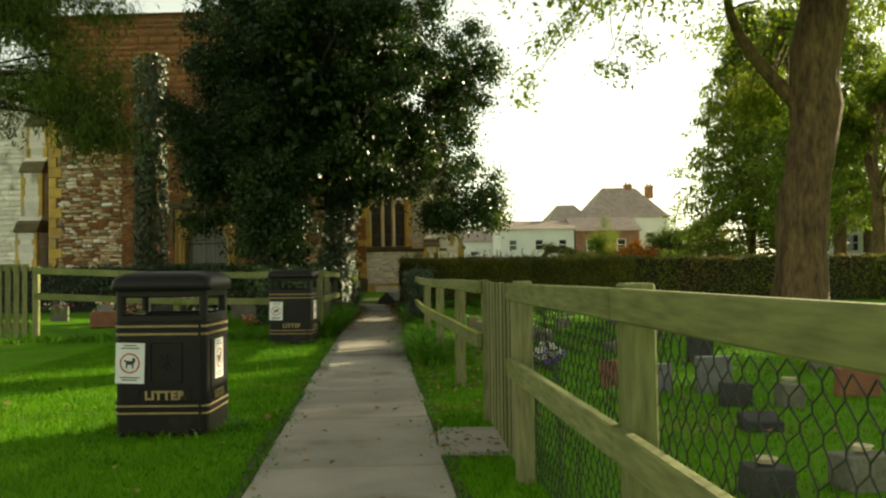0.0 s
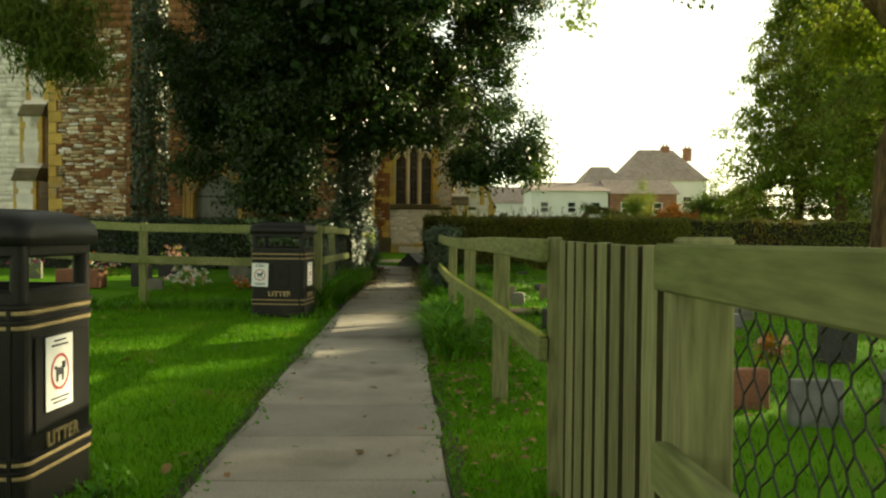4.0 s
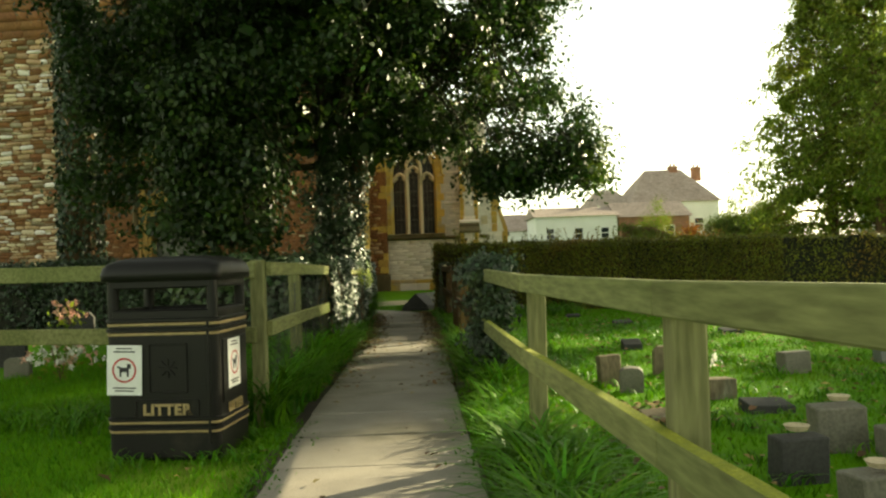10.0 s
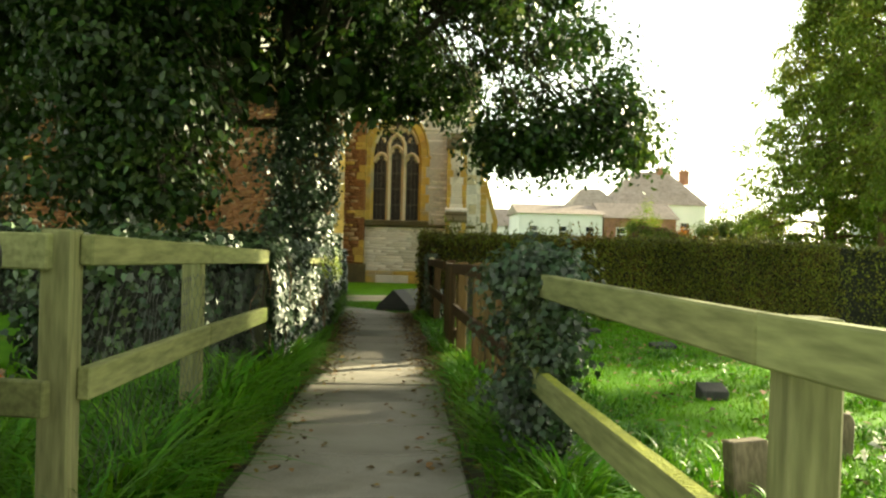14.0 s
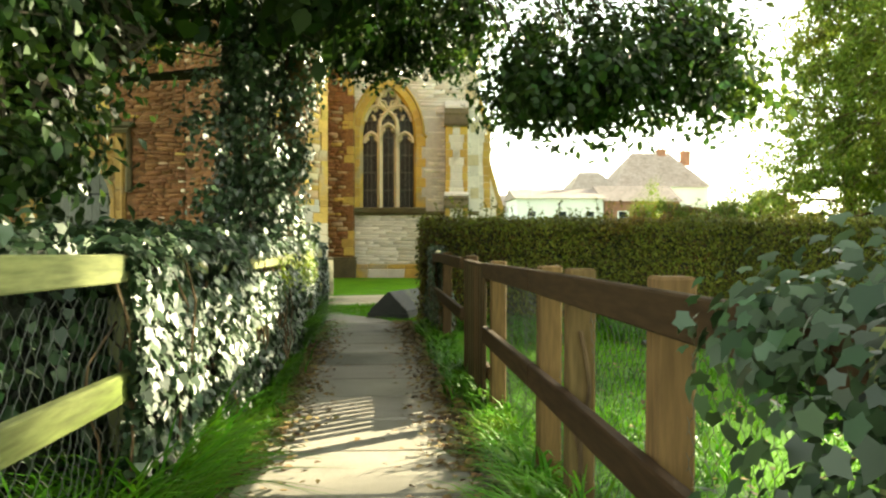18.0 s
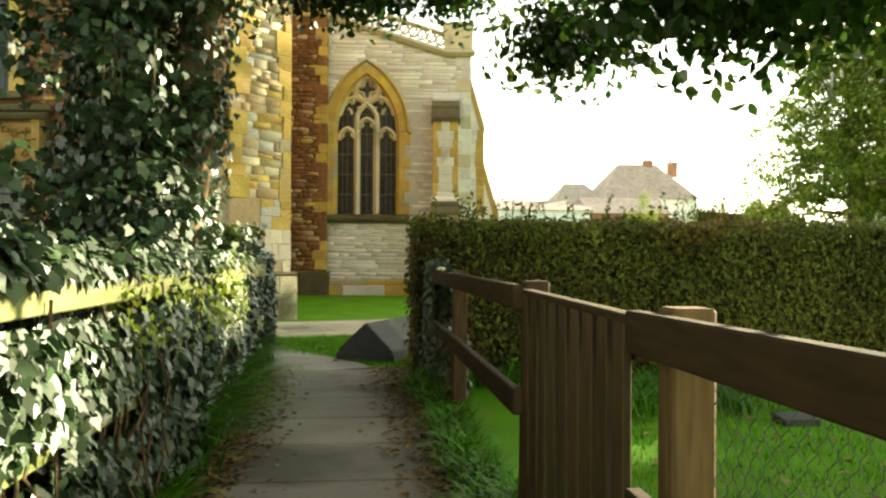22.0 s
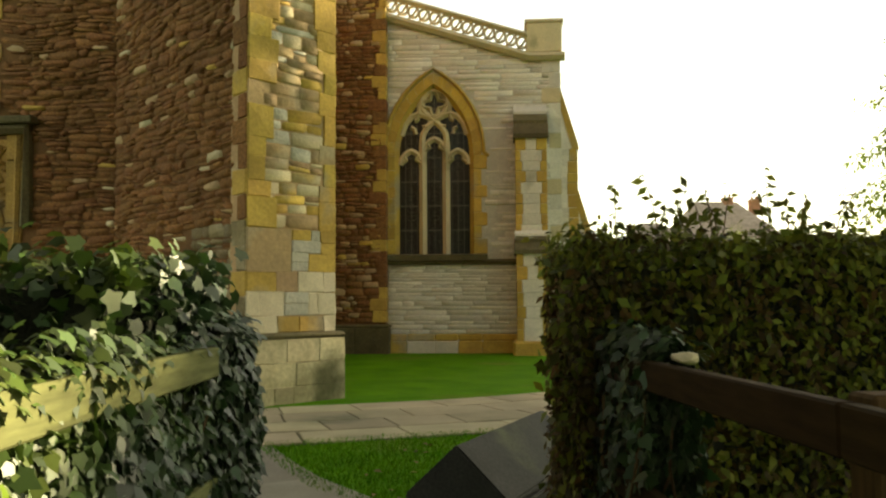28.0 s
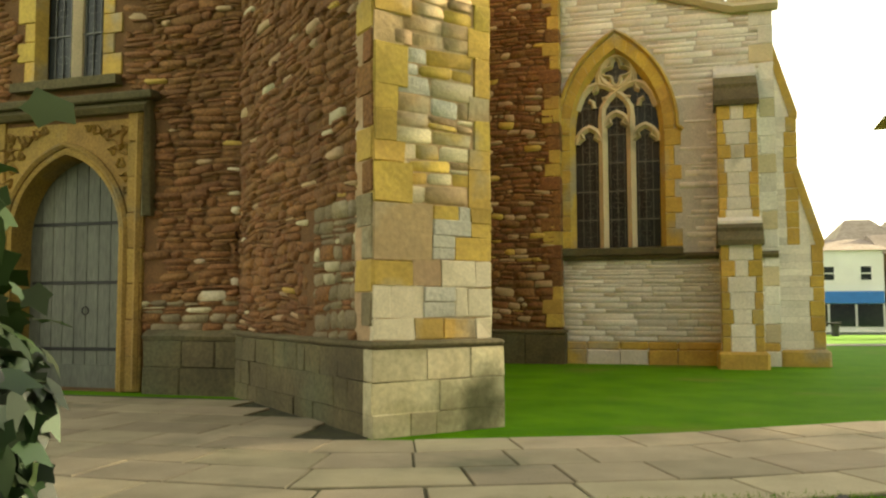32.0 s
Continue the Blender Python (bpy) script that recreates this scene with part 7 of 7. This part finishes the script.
def pot(x, y, z, r, h, mat, label, name="flower_vase"):
    v = thing(name, label, "vase", at=pose(x, y, z))
    bm = bmesh.new()
    rings = [(r * 0.8, 0), (r, h * 0.9), (r * 1.08, h), (r * 0.7, h + 0.002), (r * 0.6, h * 0.8)]
    R = [[bm.verts.new((a * math.cos(k * math.tau / 14), a * math.sin(k * math.tau / 14), b)) for k in range(14)] for a, b in rings]
    for p, q in zip(R, R[1:]):
        for k in range(14):
            bm.faces.new((p[k], p[(k + 1) % 14], q[(k + 1) % 14], q[k]))
    bm.faces.new(R[0][::-1])
    bm.faces.new(R[-1])
    part("vessel", bm, mat, v)
    return v


def bouquet(x, y, z, r, mats, label, n=26, leaf=True, rise=0.0):
    b = thing("flowers", label, "flowers", at=pose(x, y, z))
    for i, mat in enumerate(mats):
        c = np.array([(random.gauss(0, r * 0.5), random.gauss(0, r * 0.5), i * rise + random.uniform(0.35, 1.0) * r * 1.4) for _ in range(max(3, n // len(mats)))])
        p = np.repeat(c, 9, 0) + rng.normal(0, 0.008, (len(c) * 9, 3))
        o = rng.normal(0, 1, (len(p), 3)) + (0, 0, 0.8)
        part("blossom", leaf_mesh("blossom", p, o, 0.05, mat, "oval", 0.0, 1.0), mat, b, "", "stuff")
    if leaf:
        p = rng.normal(0, r * 0.45, (60, 3)) + (0, 0, r * 0.5)
        p[:, 2] = np.abs(p[:, 2])
        part("leaves", leaf_mesh("leaves", p, rng.normal(0, 1, (60, 3)), 0.08, LIME, "oval", 0.2), LIME, b, "", "stuff")
    bm = bmesh.new()
    for k in range(10):
        a = random.random() * math.tau
        tube(bm, [(0, 0, 0), (math.cos(a) * r * 0.3, math.sin(a) * r * 0.3, r * 1.1)], 0.003, 4)
    part("stems", bm, BARK, b)
    return b


G4 = "brown weathered memorial stone with flaking sides in the grass"
G1, G2, G3 = "small grey granite memorial stone in the grass", "dark weathered memorial stone in mown grass", "pale stone memorial block in mown grass"
for x, y, w, h, d, turn, mat, label, top in (
    (2.17, 13.45, 0.34, 0.30, 0.16, 8, DARKSTONE, G2, "cut"), (2.70, 14.1, 0.36, 0.34, 0.22, -6, PALEGRAVE, G3, "cut"), (2.9, 13.8, 0.24, 0.24, 0.2, 0, PALEGRAVE, G3, "cut"),
    (2.25, 12.8, 0.34, 0.26, 0.26, 5, PALEGRAVE, G3, "cut"), (1.95, 16.86, 0.26, 0.36, 0.12, 12, WEATHERED, G4, "cut"), (2.06, 16.5, 0.26, 0.27, 0.16, -12, PALEGRAVE, G3, "round"), (2.64, 17.5, 0.3, 0.36, 0.14, -8, WEATHERED, G4, "round"), (2.66, 16.03, 0.3, 0.2, 0.2, 10, WEATHERED, G4, "cut"), (1.92, 15.1, 0.32, 0.1, 0.26, 4, WEATHERED, G4, "wedge"),
    (2.86, 17.72, 0.24, 0.36, 0.12, 6, WEATHERED, G4, "round"), (2.8, 15.4, 0.42, 0.10, 0.3, 0, DARKSTONE, G2, "wedge"),
    (3.85, 17.3, 0.34, 0.26, 0.2, 8, PALEGRAVE, G3, "cut"), (5.1, 17.8, 0.4, 0.24, 0.2, 0, GRANITE, G1, "cut"), (2.87, 19.8, 0.3, 0.16, 0.2, 0, DARKSTONE, G2, "wedge"),
    (3.6, 8.3, 0.44, 0.46, 0.12, 4, GRANITE, G1, "cut"), (3.05, 8.4, 0.40, 0.36, 0.12, -3, GRANITE, G1, "cut"), (4.4, 10.9, 0.42, 0.44, 0.12, 0, DARKSTONE, G2, "cut"),
    (3.25, 6.4, 0.36, 0.16, 0.26, 0, DARKSTONE, G2, "wedge"), (3.95, 7.4, 0.26, 0.26, 0.2, 5, PALEGRAVE, G3, "cut"), (4.85, 7.9, 0.5, 0.34, 0.14, -4, TERRA, "low brown memorial stone in the grass", "cut"),
    (2.78, 8.9, 0.42, 0.34, 0.14, 3, TERRA, "low brown memorial stone in the grass", "cut"), (2.5, 4.6, 0.3, 0.2, 0.26, 0, DARKSTONE, G2, "cut"), (3.1, 4.7, 0.36, 0.24, 0.26, 8, PALEGRAVE, G3, "cut"),
    (3.5, 7.5, 0.34, 0.26, 0.16, 4, DARKSTONE, G2, "cut"), (5.6, 10.0, 0.42, 0.4, 0.12, 0, GRANITE, G1, "cut"), (6.4, 8.6, 0.42, 0.36, 0.14, 6, GRANITE, G1, "round"),
    (2.2, 10.95, 0.28, 0.26, 0.2, 0, DARKSTONE, G2, "cut"), (3.1, 27.2, 0.26, 0.14, 0.2, 0, DARKSTONE, G2, "wedge"), (3.2, 25.9, 0.34, 0.08, 0.26, 0, DARKSTONE, G2, "wedge"),
    (2.35, 28.05, 0.26, 0.22, 0.2, 0, PALEGRAVE, G3, "cut"), (3.7, 23.8, 0.4, 0.08, 0.3, 0, DARKSTONE, G2, "wedge"), (4.8, 21.6, 0.4, 0.09, 0.3, 0, DARKSTONE, G2, "wedge"),
    (3.6, 12.2, 0.32, 0.2, 0.2, 5, PALEGRAVE, G3, "cut"), (4.4, 13.6, 0.3, 0.22, 0.2, 0, GRANITE, G1, "cut"), (4.9, 14.6, 0.34, 0.2, 0.22, 0, PALEGRAVE, G3, "cut"),
):
    memorial(x, y, w, h, d, turn, mat, label, top)
for x, y, h in ((2.70, 14.08, 0.293), (2.9, 13.8, 0.208), (2.25, 12.8, 0.225), (2.17, 13.45, 0.259), (3.95, 7.4, 0.225), (3.1, 4.7, 0.208), (2.5, 4.6, 0.174)):
    pot(x, y, h - 0.004, 0.062, 0.026, PALESTONE, "pale round vase cap set in a memorial stone", "vase_cap")
bouquet(2.3, 10.35, 0.0, 0.15, (PURPLE, WHITEF), "purple and white flowers on a small grave", 54, rise=0.09)
bouquet(5.15, 9.2, 0.14, 0.16, (ORANGEF,), "orange-red flowers on a small grave", 26)
bouquet(3.0, 8.95, 0.3, 0.12, (PEACH, AUTUMN), "faded flowers on a brown memorial", 18)
bouquet(2.88, 17.15, 0.0, 0.18, (WHITEF,), "small white flowers by a grave", 7, leaf=False)
# behind the front fence
bouquet(-3.75, 18.5, 0.0, 0.34, (WHITEF, PEACH, WHITEF), "wide spray of white and peach flowers on a grave", 60)
bouquet(-5.5, 19.6, 0.25, 0.28, (PINK, PEACH, WHITEF), "mixed flowers in a terracotta box", 34)
bouquet(-2.85, 18.9, 0.0, 0.2, (ORANGEF, PEACH), "red flowers in the fenced graveyard", 18)
bouquet(-8.0, 21.5, 0.2, 0.3, (WHITEF, PINK), "pale flowers on a distant grave", 30)
bouquet(-4.6, 20.8, 0.45, 0.25, (PEACH,), "dried flower head on a grave", 24)
bouquet(-7.2, 22.6, 0.2, 0.3, (WHITEF, ORANGEF), "bright flowers on a grave by the hedge", 30)
box_t = thing("planter", "brown terracotta planter box on a grave", "planter", at=pose(-6.1, 19.7, 0))
bm = bmesh.new()
box(bm, (-0.42, -0.22, 0), (0.42, 0.22, 0.36), 0.02)
part("trough", bm, TERRA, box_t)
for x, y, w, h, mat in ((-4.45, 19.0, 0.36, 0.3, PALEGRAVE), (-5.1, 20.2, 0.5, 0.6, DARKSTONE), (-3.2, 21.0, 0.5, 0.55, PALEGRAVE), (-2.2, 20.3, 0.45, 0.5, DARKSTONE), (-6.9, 21.6, 0.5, 0.6, GRANITE), (-8.4, 22.6, 0.55, 0.6, PALEGRAVE), (-5.6, 23.6, 0.6, 0.7, DARKSTONE), (-9.6, 21.0, 0.5, 0.55, PALEGRAVE), (-3.9, 23.4, 0.5, 0.6, PALEGRAVE)):
    memorial(x, y, w, h, 0.12, random.uniform(-8, 8), mat, "upright headstone behind the timber fence", "round")

# coped grave slab at the mouth of the path
cope = thing("coped_tomb", "dark coped stone tomb slab with a ridge", "tomb", at=pose(0.02, 29.62, 0, 0, 0, -24))
for nm, o in (("base_stone", [(-0.36, -0.03), (0.36, -0.03), (0.36, 0.085), (-0.36, 0.085)]), ("coping", [(-0.335, 0.087), (0.335, 0.087), (0.335, 0.12), (0.0, 0.43), (-0.335, 0.12)])):
    bm = bmesh.new()
    prism(bm, o, -0.02 if nm == "base_stone" else 0.0, 1.75)
    bmesh.ops.recalc_face_normals(bm, faces=bm.faces)
    bmesh.ops.bevel(bm, geom=list(bm.edges), offset=0.012, segments=2, affect="EDGES")
    part(nm, bm, DARKSTONE, cope)
# pale stone lying on the end of the rail
bm = bmesh.new()
bmesh.ops.create_icosphere(bm, subdivisions=2, radius=0.05)
for v in bm.verts:
    v.co = Vector((v.co.x * 0.9, v.co.y * 1.6, v.co.z * 0.45)) + noise.noise_vector(v.co * 14) * 0.012
ob = part("pale_stone", bm, PALESTONE)
ob.matrix_basis = pose(0.70, 27.32, 1.088)
tagged(ob, "pale flat stone lying on the rail end", "stone")


# ---- trees and buildings beyond the churchyard ----
cc = crown_centres(110, (45, 78, 11.8), (9, 9, 9.2), 3.0, 0.7)
tree("lime_tree", "tall green street tree with a clear trunk", (45, 78), 6.7, 0.45, cc, 1.9, LIME, 26000, 0.34, "oval", 8, 0.8, 10)
for bx, by, rx, rz in ((30.5, 90.0, 3.4, 3.8), (34.5, 92.0, 4.0, 4.2)):
    cc = crown_centres(60, (bx, by, rz * 0.6), (rx, rx, rz), 0.3, 0.8)
    tree("yew_tree", "dark spreading evergreen at the churchyard edge", (bx, by), 1.6, 0.25, cc, 1.1, YEW, 12000, 0.4, "needle", 6, 0.8, 8, droop=0.9)
cedar = thing("weeping_cedar", "low weeping evergreen with an arched trunk and trailing boughs", "tree")
bm = bmesh.new()
tube(bm, [(6.75, 37.4, -0.1), (6.8, 37.4, 0.9), (6.95, 37.4, 1.7), (7.3, 37.45, 2.1), (8.0, 37.6, 2.05), (8.9, 37.8, 1.75), (10.2, 38.0, 1.3)], [0.16, 0.14, 0.13, 0.11, 0.09, 0.06, 0.03], 9)
part("trunk", bm, BARK, cedar)
bm = bmesh.new()
tube(bm, [(8.15, 37.7, -0.1), (8.2, 37.65, 1.0), (8.25, 37.6, 2.0)], [0.11, 0.1, 0.08], 8)
part("prop", bm, BARK, cedar)
cw = np.array([(7.0 + 0.1 * k + random.gauss(0, 0.1), 37.5 + random.gauss(0, 0.25), 2.15 - 0.02 * k - 0.0006 * k * k) for k in range(36)] + [(random.uniform(8.6, 11.4), 37.9 + random.gauss(0, 0.4), random.uniform(0.6, 1.5)) for _ in range(26)])
p, o = clumps(9000, cw, 0.3, 0.7)
part("foliage", leaf_mesh("foliage", p, o, 0.12, YEW, "needle", 1.2), YEW, cedar, "", "stuff")
cc = crown_centres(30, (21.5, 86.0, 3.0), (1.6, 1.6, 3.0), 0.3, 0.8)
tree("cypress_tree", "narrow bright green conifer", (21.5, 86), 1.5, 0.15, cc, 0.7, LIME, 8000, 0.25, "needle", 5, 1.2, 8)
cc = crown_centres(40, (25.4, 86.0, 1.7), (2.7, 2.2, 2.0), 0.0, 0.8)
tree("autumn_shrub", "round shrub in orange autumn leaf", (25.4, 86), 1.0, 0.12, cc, 0.8, AUTUMN, 9000, 0.3, "oval", 5, 0.9, 8)


def house(name, label, x, y, w, d, eaves, ridge, turn, wall, roof, windows=(), chimneys=(), hip=0.0):
    h = thing(name, label, "house", at=pose(x, y, -1.25, 0, 0, turn))
    bm = bmesh.new()
    box(bm, (-w / 2, -d / 2, 0), (w / 2, d / 2, eaves))
    part("wall", bm, wall, h)
    bm = bmesh.new()
    e = 0.35
    a = [bm.verts.new(v) for v in ((-w / 2 - e, -d / 2 - e, eaves), (w / 2 + e, -d / 2 - e, eaves), (w / 2 + e, d / 2 + e, eaves), (-w / 2 - e, d / 2 + e, eaves))]
    b = [bm.verts.new(v) for v in ((-w / 2 - e + hip, 0, ridge), (w / 2 + e - hip, 0, ridge))]
    for f in ((a[0], a[1], b[1], b[0]), (a[2], a[3], b[0], b[1]), (a[1], a[2], b[1]), (a[3], a[0], b[0]), (a[3], a[2], a[1], a[0])):
        bm.faces.new(f)
    part("roof", bm, roof, h)
    for cx, ch in chimneys:
        bm = bmesh.new()
        box(bm, (cx - 0.55, -0.5, ridge - 1.6), (cx + 0.55, 0.5, ridge + ch), 0.04)
        box(bm, (cx - 0.65, -0.6, ridge + ch - 0.25), (cx + 0.65, 0.6, ridge + ch - 0.1), 0.02)
        c = part("chimney", bm, BRICK, h)
        for s in (-0.25, 0.25):
            bm = bmesh.new()
            tube(bm, [(cx + s, 0, ridge + ch - 0.05), (cx + s, 0, ridge + ch + 0.4)], [0.14, 0.11], 8)
            part("chimney_pot", bm, TERRA, c)
    for wx, wz, ww, wh in windows:
        bm = bmesh.new()
        for s in (-1, 1):
            box(bm, (wx + s * ww / 2 - 0.06, -d / 2 - 0.08, wz), (wx + s * ww / 2 + 0.06, -d / 2 + 0.02, wz + wh))
        for zz in (wz, wz + wh / 2, wz + wh):
            box(bm, (wx - ww / 2, -d / 2 - 0.075, zz - 0.05), (wx + ww / 2, -d / 2 + 0.02, zz + 0.05))
        win = part("window", bm, RENDER, h)
        bm = bmesh.new()
        box(bm, (wx - ww / 2, -d / 2 - 0.03, wz), (wx + ww / 2, -d / 2 - 0.01, wz + wh))
        part("pane", bm, PANE, win)
    return h


white = house("white_house", "white rendered shop house with a low red tiled roof", 18.4, 113, 9.6, 9, 7.3, 8.6, 0, RENDER, TILE, [(-3.2, 4.6, 1.0, 1.3), (0.2, 4.6, 1.0, 1.3), (3.3, 4.6, 1.0, 1.3)])
house("brick_house", "large house with a hipped tiled roof and brick chimneys", 33.2, 124, 11.4, 11, 9.3, 14.0, 0, RENDER, TILE, [(-3 + 3 * k, 5.6, 1.2, 1.5) for k in range(3)], [(1.4, 0.5), (4.6, 0.3)], 3.6)
house("wing_house", "lower tiled wing beside the large house", 25.2, 124, 7.0, 10, 8.2, 11.5, 0, BRICK, TILE, [(-1.5, 4.6, 1.2, 1.5), (1.6, 4.6, 1.2, 1.5)], (), 2.6)
house("corner_house", "white gabled town house with tall windows", 47, 84, 12, 9, 6.5, 10, -15, RENDER, TILE, [(-4 + 2.6 * k, 3.6, 1.3, 1.6) for k in range(4)] + [(-4 + 2.6 * k, 0.8, 1.3, 1.7) for k in range(4)], [(4, 1.2)])
house("brick_terrace", "red brick town house with white sash windows", 62, 80, 14, 9, 7, 10.5, -15, BRICK, TILE, [(-5 + 2.6 * k, 4.0, 1.2, 1.7) for k in range(5)] + [(-5 + 2.6 * k, 0.9, 1.2, 1.9) for k in range(5)], [(-5, 1.2)])

bm = bmesh.new()
box(bm, (-4.7, -4.75, 2.55), (4.7, -4.45, 3.65), 0.03)
part("fascia", bm, BLUEP, white, "blue shop fascia")
for k in range(4):
    bm = bmesh.new()
    box(bm, (-4.4 + k * 2.3, -4.56, 0.5), (-2.3 + k * 2.3, -4.5, 2.5))
    part("shop_window", bm, PANE, white)
house("red_shop", "red brick shop house with a red shopfront", 27.6, 113, 8.4, 9, 7.0, 9.0, 0, BRICK, TILE, [(-2.2, 4.4, 1.1, 1.5), (1.8, 4.4, 1.1, 1.5)])
house("low_house", "low house with a red tiled roof", 9.0, 122, 12, 8, 6.0, 8.4, 0, RENDER, TILE, [(-3, 3.4, 1.1, 1.3), (2, 3.4, 1.1, 1.3)])
for k, (hx, hy) in enumerate(((-33, 63), (-38.5, 56.5))):
    house("town_house", "tall sunlit pale town house with sash windows", hx, hy, 8.5, 9, 12.0, 15.5, 50, RENDER if k else PALESTONE, TILE, [(-2.6 + 2.6 * i, 1.4 + 3.0 * j, 1.1, 1.7) for i in range(3) for j in range(3)], [(2.5, 1.2)])
# table tomb and low stones far across the lawn
tomb = thing("table_tomb", "old stone table tomb on the far lawn", "tomb", at=pose(14.2, 92, -1.05))
bm = bmesh.new()
box(bm, (-1.2, -0.5, 0.85), (1.2, 0.5, 1.0), 0.03)
part("top_slab", bm, DARKSTONE, tomb)
for sx in (-0.9, 0.9):
    bm = bmesh.new()
    box(bm, (sx - 0.18, -0.4, -0.1), (sx + 0.18, 0.4, 0.85), 0.03)
    part("support", bm, DARKSTONE, tomb)
